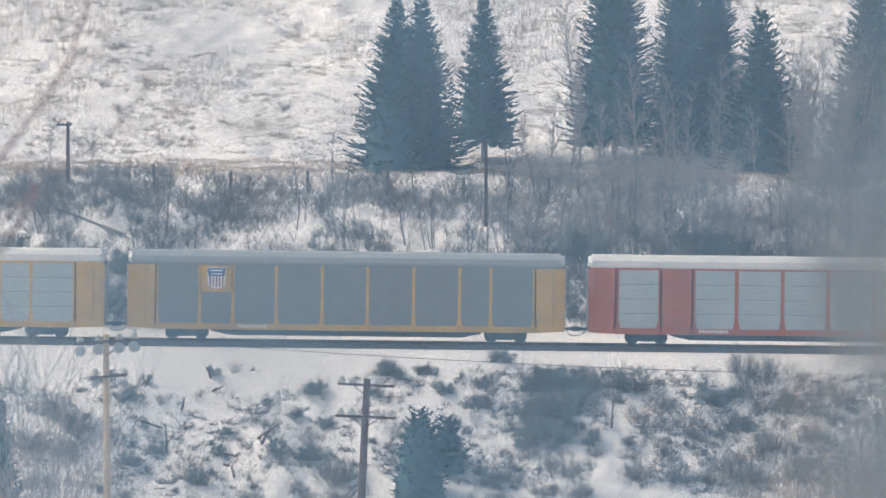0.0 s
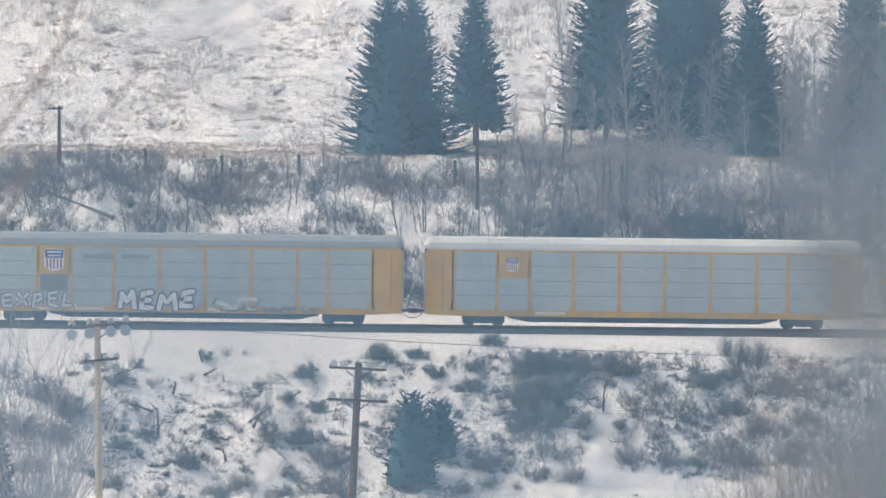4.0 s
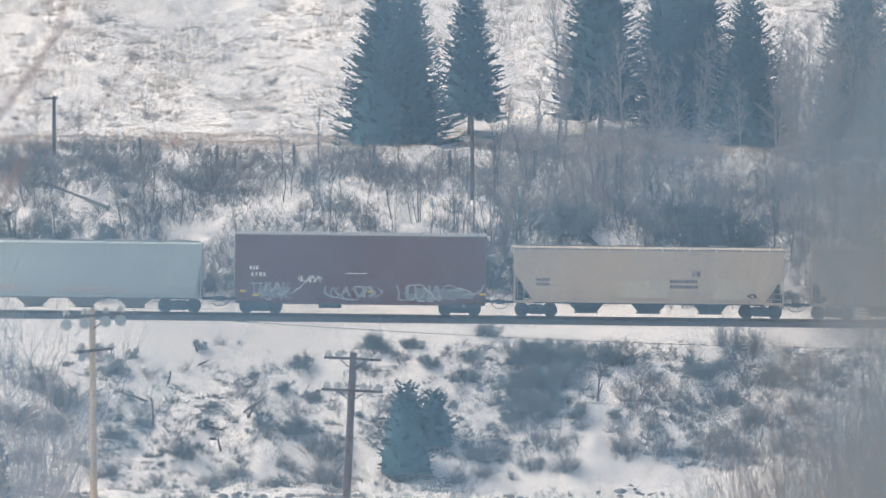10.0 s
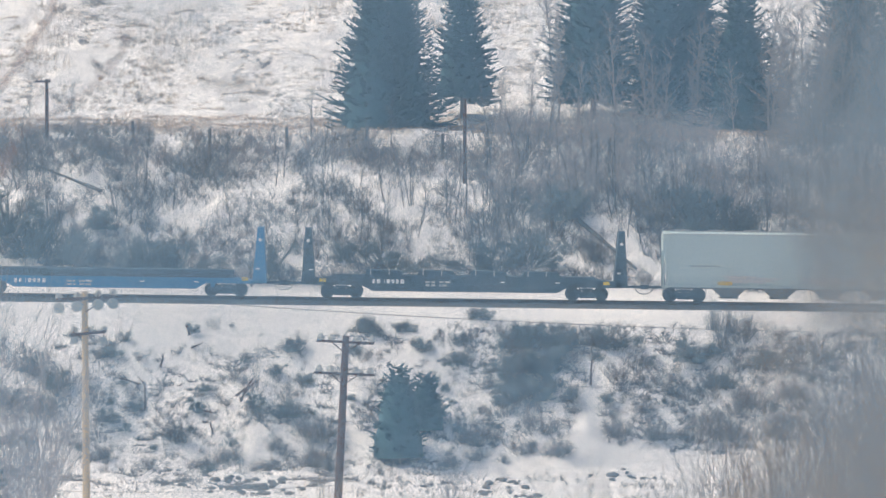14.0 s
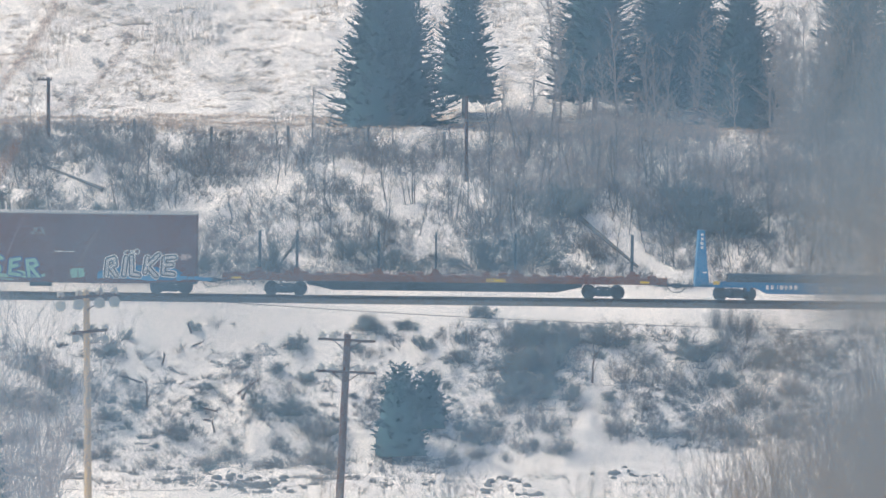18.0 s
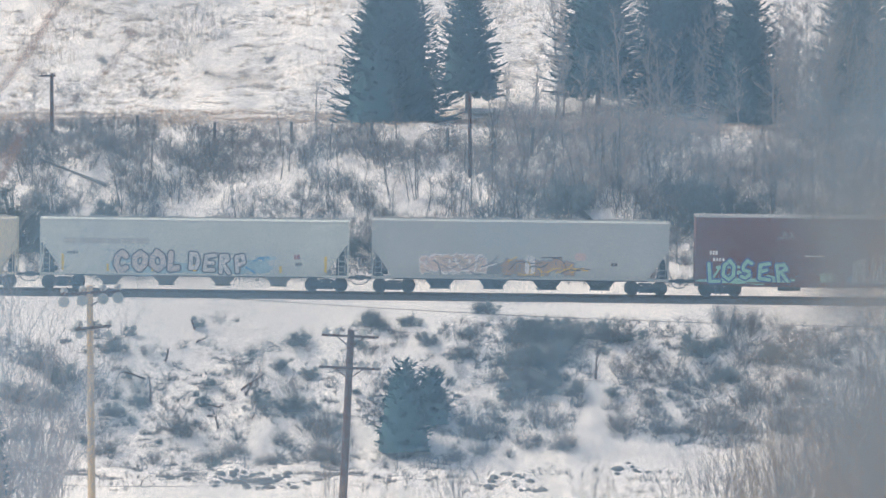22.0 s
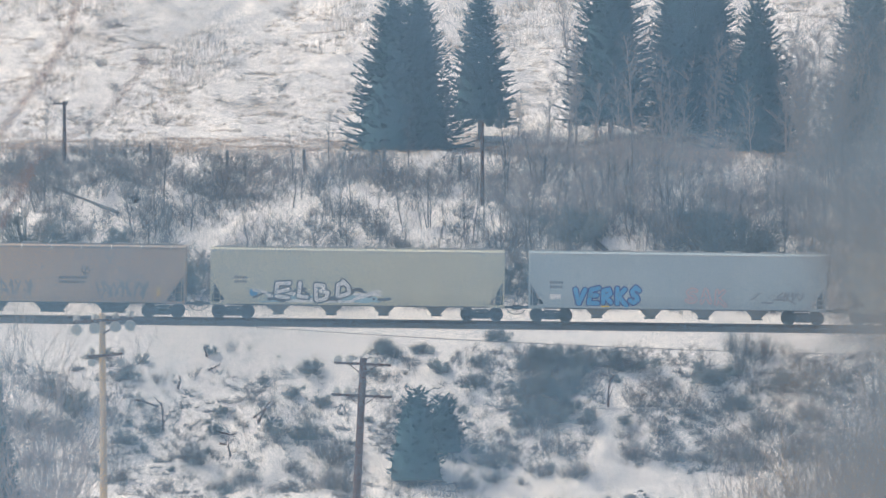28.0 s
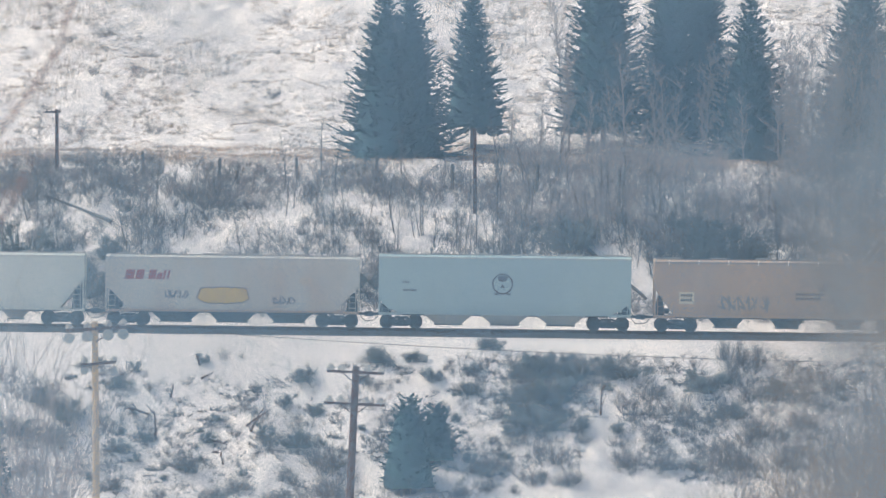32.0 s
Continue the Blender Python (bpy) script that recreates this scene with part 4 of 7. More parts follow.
def train():
    px = 1 / SCALE
    # carriers at the front
    autorack(0, 1001, 28.63, "orange-red car carrier with pale grey side panels", M_ORANGE, M_PANEL, M_ROOFWHITE, "orange")
    autorack(1, 189, 28.63, "yellow-framed car carrier with dull dark grey panels", M_YELLOW, M_DULLPANEL, M_ROOFGREY, "dull", grooves=False)
    autorack(2, -622, 28.6, "yellow-framed car carrier with pale panels and white roof", M_YELLOW, M_PANEL, M_ROOFWHITE, "small")
    car, h = autorack(3, -1431, 28.5, "yellow-framed car carrier with slogan and sprayed letters", M_YELLOW, M_PANEL, M_ROOFGREY, "slogan")
    y = -1.602
    lettering("slogan", "BUILDING", 0.30, M_MARK, car, -h + 7.35, y, 3.92, width=1.85)
    lettering("slogan", "AMERICA", 0.30, M_MARK, car, -h + 9.7, y, 3.92, width=1.8)
    tag_word(car, "EXPEL", -h + 2.2, 0.86, 4.6, 0.9, M_CHROME, y - 0.02, M_SHADOWBAND, 0.22)
    flourish(car, -h + 2.0, 0.8, 5.4, 0.8, y - 0.02, M_CHROME, 33, 6, 0.1)
    tag_word(car, "MEME", -h + 9.4, 0.86, 5.0, 1.1, M_WHITE, y - 0.02, M_MARK, 0.32)
    flourish(car, -h + 15.1, 0.76, 3.2, 0.75, y - 0.03, M_CHROME, 31, 7, 0.2)
    flourish(car, -h + 15.2, 0.76, 3.0, 0.75, y - 0.04, M_MARK, 34, 5, 0.08)
    scribble(car, -h + 18.6, 0.7, 3.5, 0.3, y - 0.02, M_SHADOWBAND, 32, 9)

    # three-bay hoppers and a boxcar
    car, h = hopper(4, -1946, 18.2, "weathered pinkish-grey covered hopper with faded sprayed patches", P_ACF, 4.42, (1.25, 1.75), 3, (2.4, 1.3, 0.30), M_BLACK, 1.7, ticks=6, roofpaint=M_SHADOWBAND)
    bars("reporting_mark", 5, 0.12, 0.16, 0.05, M_MARK, car, -h + 1.5, Y16, 2.3, 4, 2)
    blob("graffiti", -h + 6.7, 1.75, 1.3, 1.05, Y16, M_CHROME, car, 41)
    blob("graffiti", -h + 7.75, 1.75, 1.3, 1.0, Y16 + 0.002, M_MARK, car, 42)
    flourish(car, -h + 6.1, 1.4, 1.4, 0.7, Y16 - 0.008, M_MARK, 40, 4, 0.06)
    for k, (a, b, w, t) in enumerate(((5.6, 2.7, 0.9, 1.9), (6.8, 2.75, 0.7, 1.7), (7.8, 2.9, 0.8, 1.3), (11.2, 2.5, 0.8, 1.9), (12.2, 2.6, 0.7, 1.6), (2.6, 2.9, 0.6, 0.7), (14.6, 2.9, 0.7, 0.8))):
        blob("graffiti", -h + a, b, w, t, Y16 + 0.001, M_FADEDCYAN if k < 5 else M_FADEDPINK, car, 43 + 7 * k, rough=0.5)
    for a in (10.6, 13.0):
        blob("graffiti", -h + a, 2.5, 0.7, 1.7, Y16 + 0.002, P_TAN, car, 400 + int(a), rough=0.5)
    for i, x in enumerate((9.9, 10.8, 11.7)):
        scribble(car, -h + x, 2.1, 0.3, 0.6, Y16 - 0.002, M_MARK, 46 + i, 2)
    blob("graffiti", -h + 15.6, 1.6, 0.35, 0.6, Y16, M_SAFETY, car, 49)

    car, h = hopper(5, -2471, 18.5, "weathered beige covered hopper with pale repainted patches", P_BEIGE, 4.42, (1.2, 1.7), 3, (2.2, 1.2, 0.30), M_BLACK, 1.7, ticks=10, roofpaint=M_SHADOWBAND)
    part("repaint_patch", box(BM(), -h + 6.6, -h + 9.6, Y16 - 0.004, Y16, 1.25, 2.3), P_CREAM, car)
    part("repaint_patch", box(BM(), -h + 12.5, -h + 14.5, Y16 - 0.004, Y16, 1.15, 2.4), P_CREAM, car)
    bars("sign_writing", 9, 0.16, 0.2, 0.05, M_MARK, car, -h + 9.7, Y16, 2.2, 6, 2)
    scribble(car, -h + 11.1, 2.6, 0.5, 0.35, Y16, M_MARK, 51, 3, "emblem")
    bars("reporting_mark", 5, 0.13, 0.17, 0.05, M_MARK, car, -h + 1.4, Y16, 2.25, 5, 2)
    scribble(car, -h + 14.6, 1.3, 0.6, 0.25, Y16, M_MARK, 52, 3)

    car, h = boxcar(6, -2966, 17.5, "dark oxide-red boxcar with faded sprayed patches")
    yb = -1.562
    bars("reporting_mark", 3, 0.16, 0.24, 0.05, M_WHITE, car, -h + 0.9, yb, 2.75, 61)
    bars("reporting_mark", 4, 0.16, 0.22, 0.1, M_WHITE, car, -h + 1.0, yb, 2.35, 62)
    scribble(car, -h + 3.9, 2.0, 1.5, 0.38, yb - 0.02, M_CHROME, 63, 6)
    part("door_bar", box(BM(), -0.9, 0.4, yb - 0.09, yb - 0.07, 2.55, 2.6), M_WHITE, car)
    scribble(car, -h + 1.0, 0.95, 2.5, 1.0, yb - 0.02, M_DULLBLUE, 64, 8)
    flourish(car, -h + 0.8, 0.9, 3.0, 1.0, yb - 0.024, P_GREY, 68, 7, 0.08)
    blob("graffiti", -h + 2.3, 1.4, 2.6, 0.9, yb - 0.012, M_SHADOWBAND, car, 601, rough=0.5)
    blob("graffiti", -h + 12.8, 1.35, 5.0, 0.9, yb - 0.012, M_SHADOWBAND, car, 602, rough=0.5)
    scribble(car, -h + 5.5, 1.1, 3.6, 0.6, yb - 0.075, M_DULLBLUE, 65, 10)
    scribble(car, -h + 10.1, 0.9, 2.9, 0.95, yb - 0.02, M_DULLBLUE, 66, 9)
    flourish(car, -h + 10.0, 0.9, 5.2, 1.0, yb - 0.024, P_GREY, 69, 10, 0.08)
    flourish(car, -h + 5.6, 0.95, 3.2, 0.8, yb - 0.08, P_GREY, 70, 6, 0.07)
    scribble(car, -h + 11.5, 1.9, 3.3, 0.5, yb - 0.02, M_BROWNRED, 67, 9)
    for x, z in ((0.3, 1.35), (1.1, 1.1), (8.2, 1.4), (15.2, 1.3)):
        part("reflector", box(BM(), -h + x, -h + x + 0.4, yb - 0.085, yb - 0.075, z, z + 0.13), M_SAFETY, car)

    car, h = hopper(7, -3534, 20.0, "pale blue-grey covered hopper with faded orange spray", P_ICE, 4.40, (0.35, 2.2), 4, (2.2, 0.9, 0.30), None, 2.2)
    blob("graffiti", -h + 5.6, 1.45, 4.6, 0.5, Y16, M_FADEDPINK, car, 71, rough=0.5)
    blob("graffiti", -h + 11.0, 1.4, 6.0, 0.55, Y16, M_FADEDPINK, car, 72, rough=0.5)
    blob("graffiti", -h + 3.9, 1.2, 1.1, 0.3, Y16 - 0.001, M_GOLD, car, 73)
    bars("lettering", 9, 0.16, 0.12, 0.07, M_SHADOWBAND, car, -h + 1.8, Y16, 2.2, 7)

    bulkhead_flat(8, -4171, 22.5, "black bulkhead flat car with low racks on its deck", M_BLACK, True)
    bulkhead_flat(9, -4803, 22.3, "blue bulkhead flat car with an empty deck", M_BLUE, False)
    flat = CARS[9][0]
    for i in range(4):
        z = 3.2 + 0.27 * i
        part("lettering", box(BM(), -9.72, -9.56, -1.512, -1.5, z, z + 0.17), M_WHITE, flat)
    stake_flat(10, -5625, 29.0, "long rusty-red flat car with standing stakes")

    car, h = boxcar(11, -6121, 17.5, "dark oxide-red boxcar with teal and blue sprayed letters")
    tag_word(car, "LOSER", -h + 0.7, 0.95, 5.3, 1.25, M_TEAL, yb - 0.02, M_SHIELDBLUE, 0.2, 0.09)
    flourish(car, -h + 0.3, 0.85, 6.4, 1.0, yb - 0.016, M_TEAL, 119, 8, 0.2)
    blob("graffiti", -h + 2.9, 0.98, 6.4, 0.42, yb - 0.015, M_TEAL, car, 111, rough=0.4)
    blob("graffiti", -h + 12.2, 1.3, 6.2, 1.0, yb - 0.012, M_BLUE, car, 112, rough=0.35)
    tag_word(car, "RILKE", -h + 9.85, 1.1, 4.6, 1.2, M_CHROME, yb - 0.025, M_MARK, 0.17, 0.09, M_WHITE)
    flourish(car, -h + 9.2, 0.95, 6.0, 0.5, yb - 0.02, M_BRIGHTBLUE, 120, 6, 0.26)
    part("halo", rod(BM(), (-h + 11.9, yb - 0.024, 2.62), (-h + 11.9, yb - 0.02, 2.62), 0.2, n=14), M_WHITE, car)
    part("halo_core", rod(BM(), (-h + 11.9, yb - 0.03, 2.62), (-h + 11.9, yb - 0.02, 2.62), 0.12, n=14), M_BROWNRED, car)
    blob("graffiti", -h + 8.2, 1.25, 1.0, 0.7, yb - 0.085, M_TEAL, car, 113)
    blob("graffiti", -h + 14.9, 2.3, 0.9, 0.5, yb - 0.02, M_PINK, car, 114, rough=0.5)
    scribble(car, -h + 11.1, 2.45, 0.9, 0.25, yb - 0.02, M_CHROME, 115, 4)
    scribble(car, -h + 5.3, 3.6, 0.9, 0.45, yb - 0.02, M_SHADOWBAND, 116, 4)
    bars("reporting_mark", 3, 0.16, 0.24, 0.05, M_WHITE, car, -h + 0.9, yb - 0.018, 2.6, 117)
    bars("reporting_mark", 4, 0.14, 0.2, 0.08, M_WHITE, car, -h + 1.1, yb - 0.018, 2.2, 118)
    part("door_bar", box(BM(), -1.0, 0.2, yb - 0.09, yb - 0.07, 2.55, 2.6), M_WHITE, car)

    # four-bay hoppers
    car, h = hopper(12, -6686, 20.0, "light grey covered hopper with pink and brown sprayed tags", P_GREY, 4.62, (1.3, 1.8), 4, (1.9, 1.0, 0.32), M_BLACK, 1.5)
    bubbles(car, -h + 2.95, 1.15, 4.2, 1.35, Y16, mat("pale_pink_spray", (0.60, 0.50, 0.48), 0.6, 0.3, 1.5, dirt=(0.50, 0.40, 0.25), dirt_amt=0.7), M_WHITE, 6, 121)
    flourish(car, -h + 3.0, 1.2, 4.2, 1.2, Y16 - 0.02, M_WHITE, 127, 8, 0.09)
    flourish(car, -h + 3.0, 1.2, 4.2, 1.2, Y16 - 0.026, M_SHADOWBAND, 128, 7, 0.07)
    blob("graffiti", -h + 7.6, 1.6, 1.3, 0.8, Y16 - 0.001, M_SHADOWBAND, car, 123)
    bubbles(car, -h + 8.2, 1.15, 4.4, 1.2, Y16 - 0.004, mat("brown_spray", (0.36, 0.27, 0.21), 0.6, 0.3, 1.5, dirt=(0.45, 0.36, 0.3), dirt_amt=0.6), M_SHADOWBAND, 6, 124)
    flourish(car, -h + 8.3, 1.2, 4.6, 1.1, Y16 - 0.026, M_GOLD, 129, 8, 0.12)
    flourish(car, -h + 8.3, 1.2, 4.6, 1.1, Y16 - 0.032, M_MARK, 130, 7, 0.07)
    blob("letter", -h + 9.85, 1.8, 0.75, 1.3, Y16 - 0.02, M_CHROME, car, 125)
    blob("graffiti", -h + 13.0, 2.35, 0.8, 0.5, Y16, M_PINK, car, 126)
    bars("sign_writing", 2, 0.18, 0.2, 0.04, M_MARK, car, -h + 14.9, Y16, 1.8, 12)

    car, h = hopper(13, -7269, 20.55, "off-white covered hopper with bubble-letter spray painting", P_WHITE, 4.48, (1.5, 2.1), 4, (1.7, 0.7, 0.34), None, 1.35)
    tag_word(car, "COOL", -h + 4.6, 1.12, 4.2, 1.3, M_SILVERPINK, Y16 - 0.01, M_MARK, 0.3)
    tag_word(car, "DERP", -h + 9.2, 1.12, 3.75, 1.15, M_CHROME, Y16 - 0.01, M_MARK, 0.24)
    flourish(car, -h + 4.2, 1.05, 9.6, 1.0, Y16 - 0.002, M_PALEBLUE, 133, 12, 0.3)
    flourish(car, -h + 12.4, 1.1, 1.8, 1.0, Y16 - 0.004, M_BRIGHTBLUE, 134, 5, 0.12)
    blob("graffiti", -h + 8.6, 1.35, 9.4, 0.75, Y16 + 0.001, M_PALEBLUE, car, 131, 34, 0.45)
    blob("graffiti", -h + 13.6, 1.45, 2.2, 0.9, Y16, M_PALEBLUE, car, 132, rough=0.4)
    for i in range(6):
        x = -h + 1.5 + i * 0.9
        part("lettering", box(BM(), x, x + 0.8, Y16 - 0.005, Y16, 2.85, 3.2), M_GREYSTEEL, car)
    bars("reporting_mark", 4, 0.14, 0.18, 0.05, M_MARK, car, -h + 1.7, Y16, 2.2, 13)
    for x in (4.15, 6.95, 9.55, 12.2, 14.9):
        part("reflector", box(BM(), -h + x, -h + x + 0.16, Y16 - 0.024, Y16, 1.15, 1.6), M_SAFETY, car)
    for x in (-h + 1.35, h - 1.5):
        part("reflector", box(BM(), x, x + 0.14, Y16 - 0.006, Y16, 1.2, 2.2), M_SAFETY, car)
    bars("lettering", 2, 0.2, 0.3, 0.03, M_RED, car, h - 3.4, Y16, 2.0, 14)
    bars("lettering", 2, 0.2, 0.2, 0.03, M_MARK, car, h - 3.3, Y16, 1.6, 15)

    car, h = hopper(14, -7832, 19.8, "cream covered hopper with a red sprayed bow and rabbit", P_CREAM, 4.45, (1.1, 1.5), 4, (1.5, 0.35, 0.34), None, 1.5)
    for s in (-1, 1):
        cx = -h + 5.6
        part("graffiti", prism(BM(), [(cx + s * 0.25, 1.35), (cx + s * 1.1, 1.1), (cx + s * 1.6, 1.2), (cx + s * 1.62, 2.2), (cx + s * 1.2, 2.45), (cx + s * 0.8, 2.3)][::s], Y16 - 0.005, Y16), M_WHITE, car)
        part("graffiti", prism(BM(), [(cx + s * 0.25, 1.4), (cx + s * 1.1, 1.18), (cx + s * 1.5, 1.26), (cx + s * 1.54, 2.15), (cx + s * 1.18, 2.36), (cx + s * 0.85, 2.2)][::s], Y16 - 0.01, Y16 - 0.005), M_RED, car)
    part("graffiti", box(BM(), -h + 5.3, -h + 5.9, Y16 - 0.013, Y16, 1.2, 1.75), M_RED, car)
    rx = -h + 9.0
    rab = [(0.0, 0.15), (0.3, 0.0), (0.5, 0.15), (0.8, 0.05), (1.1, 0.1), (1.3, 0.0), (1.5, 0.1), (1.35, 0.35), (1.6, 0.55), (1.6, 0.8), (1.45, 0.95), (1.55, 1.3), (1.35, 1.3), (1.25, 0.95), (1.1, 1.35), (0.9, 1.3), (1.0, 0.85), (0.6, 0.75), (0.15, 0.6), (0.0, 0.7), (-0.1, 0.5)]
    part("graffiti", prism(BM(), [(rx + 0.8 + (a - 0.8) * 1.12, 1.08 + b * 1.08) for a, b in rab], Y16 - 0.005, Y16), M_WHITE, car)
    part("graffiti", prism(BM(), [(rx + a, 1.12 + b) for a, b in rab], Y16 - 0.01, Y16 - 0.005), M_RED, car)
    scribble(car, -h + 2.9, 1.4, 0.9, 0.75, Y16, M_SHADOWBAND, 141, 5)
    scribble(car, -h + 7.3, 1.35, 1.0, 0.9, Y16, M_SHADOWBAND, 142, 5)
    scribble(car, -h + 14.0, 1.3, 1.3, 0.6, Y16, M_SHADOWBAND, 143, 6)
    scribble(car, -h + 15.5, 1.75, 1.4, 0.25, Y16, M_MARK, 144, 8)
    bars("reporting_mark", 5, 0.12, 0.16, 0.06, M_MARK, car, -h + 1.5, Y16, 2.5, 16, 2)

    car, h = hopper(15, -8399, 20.0, "pale blue covered hopper with bright blue sprayed letters", P_SKY, 4.42, (1.0, 1.5), 4, (1.5, 0.4, 0.32), None, 1.5)
    tag_word(car, "VERKS", -h + 2.75, 1.15, 4.3, 1.05, M_BRIGHTBLUE, Y16 - 0.006, M_SHIELDBLUE, 0.28)
    tag_word(car, "SAK", -h + 9.7, 1.25, 2.7, 1.0, P_SKY, Y16 - 0.006, mat("rose_spray", (0.56, 0.36, 0.36), 0.6, 0.15, 1.5), 0.12)
    flourish(car, -h + 13.6, 1.35, 2.6, 0.6, Y16, M_SHADOWBAND, 152, 7, 0.07)
    scribble(car, -h + 15.5, 1.5, 1.6, 0.5, Y16, M_SHADOWBAND, 153, 7)
    bars("reporting_mark", 5, 0.12, 0.16, 0.06, M_MARK, car, -h + 1.3, Y16, 2.4, 17, 2)
    part("stencil_plate", box(BM(), -h + 1.3, -h + 2.0, Y16 - 0.004, Y16, 1.45, 1.75), M_WHITE, car)
    part("reflector", box(BM(), -h + 4.5, -h + 5.0, Y16 - 0.03, Y16 - 0.01, 0.98, 1.08), M_SAFETY, car)

    car, h = hopper(16, -8961, 19.8, "pale cream covered hopper with white sprayed letters", P_PALEGREEN, 4.42, (1.0, 1.5), 4, (1.5, 0.4, 0.32), None, 1.5)
    blob("graffiti", -h + 6.2, 1.25, 8.6, 0.55, Y16, M_PALEBLUE, car, 161, 40, 0.5)
    tag_word(car, "ELBO", -h + 3.9, 1.2, 5.0, 1.15, M_WHITE, Y16 - 0.012, M_MARK, 0.24, 0.15)
    flourish(car, -h + 2.6, 1.1, 7.6, 0.8, Y16 - 0.004, M_MARK, 164, 11, 0.2)
    flourish(car, -h + 2.6, 1.1, 7.6, 0.7, Y16 - 0.009, M_WHITE, 165, 9, 0.16)
    blob("graffiti", -h + 2.7, 1.65, 0.6, 0.5, Y16 - 0.002, M_BRIGHTBLUE, car, 162)
    blob("graffiti", -h + 9.6, 1.3, 2.2, 0.6, Y16 - 0.006, M_PALEBLUE, car, 163, rough=0.5)
    bars("reporting_mark", 5, 0.12, 0.16, 0.06, M_MARK, car, -h + 1.5, Y16, 2.5, 18, 2)

    car, h = hopper(17, -9479, 18.25, "tan covered hopper with grey sprayed tags and sign writing", P_TAN, 4.5, (1.25, 1.75), 3, (2.2, 1.2, 0.30), M_BLACK, 1.6, ticks=9, roofpaint=M_SHADOWBAND)
    part("stencil_plate", box(BM(), -h + 1.55, -h + 2.5, Y16 - 0.004, Y16, 1.75, 2.5), P_CREAM, car)
    bars("reporting_mark", 5, 0.12, 0.17, 0.04, M_MARK, car, -h + 1.65, Y16 - 0.004, 2.2, 19, 2)
    scribble(car, -h + 4.0, 1.4, 3.2, 0.8, Y16, M_SHADOWBAND, 171, 10)
    bars("sign_writing", 9, 0.15, 0.16, 0.05, M_MARK, car, -h + 8.8, Y16, 2.35, 20, 2)
    scribble(car, -h + 10.2, 2.6, 0.5, 0.5, Y16, M_MARK, 172, 3, "emblem")
    scribble(car, -h + 11.0, 1.25, 3.4, 0.9, Y16, M_SHADOWBAND, 173, 10)
    part("reflector", box(BM(), h - 1.75, h - 1.55, Y16 - 0.006, Y16, 1.3, 1.9), M_GOLD, car)

    car, h = hopper(18, -9960, 16.95, "pale cyan cylindrical grain hopper with a round dark emblem", P_CYAN, 4.62, (1.4, 1.25), 3, (3.0, 1.5, 0.30), P_GREY, 1.25, round_side=True, name="grain_hopper_car")
    bm = BM()
    n = 28
    for k in range(n):
        a, b = 2 * math.pi * k / n, 2 * math.pi * (k + 1) / n
        prism(bm, [(-h + 7.7 + 0.66 * math.cos(a), 2.86 + 0.66 * math.sin(a)), (-h + 7.7 + 0.66 * math.cos(b), 2.86 + 0.66 * math.sin(b)), (-h + 7.7 + 0.56 * math.cos(b), 2.86 + 0.56 * math.sin(b)), (-h + 7.7 + 0.56 * math.cos(a), 2.86 + 0.56 * math.sin(a))], Y16 - 0.006, Y16)
    ring = part("emblem", bm, M_MARK, car, "dark round ring emblem")
    part("emblem_top", prism(BM(), [(-h + 7.45, 3.05), (-h + 7.7, 2.98), (-h + 7.95, 3.05), (-h + 8.02, 3.3), (-h + 7.7, 3.38), (-h + 7.38, 3.3)], Y16 - 0.007, Y16), M_MARK, ring)
    part("emblem_foot", prism(BM(), [(-h + 7.55, 2.62), (-h + 7.85, 2.62), (-h + 7.7, 2.86)], Y16 - 0.007, Y16), M_MARK, ring)
    for s in (-1, 1):
        part("emblem_ribbon", box(BM(), -h + 7.7 + s * 0.38 - 0.14, -h + 7.7 + s * 0.38 + 0.14, Y16 - 0.008, Y16, 2.18, 2.28), M_MARK, ring)
    bars("reporting_mark", 3, 0.1, 0.13, 0.06, M_MARK, car, -h + 1.5, Y16, 2.85, 21)
    bars("reporting_mark", 5, 0.14, 0.13, 0.06, M_MARK, car, -h + 1.5, Y16, 2.35, 22)

    car, h = hopper(19, -10443, 17.1, "stained white covered hopper with a yellow sprayed patch", P_OLDWHITE, 4.42, (1.5, 1.6), 3, (3.0, 1.7, 0.30), M_BLACK, 1.3, sill_paint=P_TAN)
    for i, (x, w, hh) in enumerate(((1.2, 0.55, 0.6), (1.85, 0.5, 0.6), (2.65, 0.45, 0.6), (3.15, 0.35, 0.42), (3.55, 0.14, 0.6), (3.8, 0.14, 0.6))):
        part("lettering", prism(BM(), [(-h + x, 2.9), (-h + x + w, 2.9), (-h + x + w + 0.12, 2.9 + hh), (-h + x + 0.12, 2.9 + hh)], Y16 - 0.006, Y16), M_RED, car)
    blob("graffiti", -h + 7.35, 1.95, 3.5, 1.15, Y16, M_MARK, car, 191, 30, 0.12)
    blob("graffiti", -h + 7.35, 1.95, 3.36, 1.02, Y16 - 0.004, M_GOLD, car, 191, 30, 0.12)
    scribble(car, -h + 3.7, 1.75, 1.5, 0.45, Y16, M_MARK, 192, 8)
    scribble(car, -h + 10.3, 1.45, 1.5, 0.4, Y16, M_MARK, 193, 8)
    blob("graffiti", -h + 12.4, 2.9, 1.0, 0.6, Y16, P_BEIGE, car, 194, rough=0.5)
    hopper(20, -11010, 20.0, "off-white covered hopper at the end of the view", P_WHITE, 4.45, (1.5, 2.0), 4, (1.7, 0.7, 0.34), None, 1.35)


train()


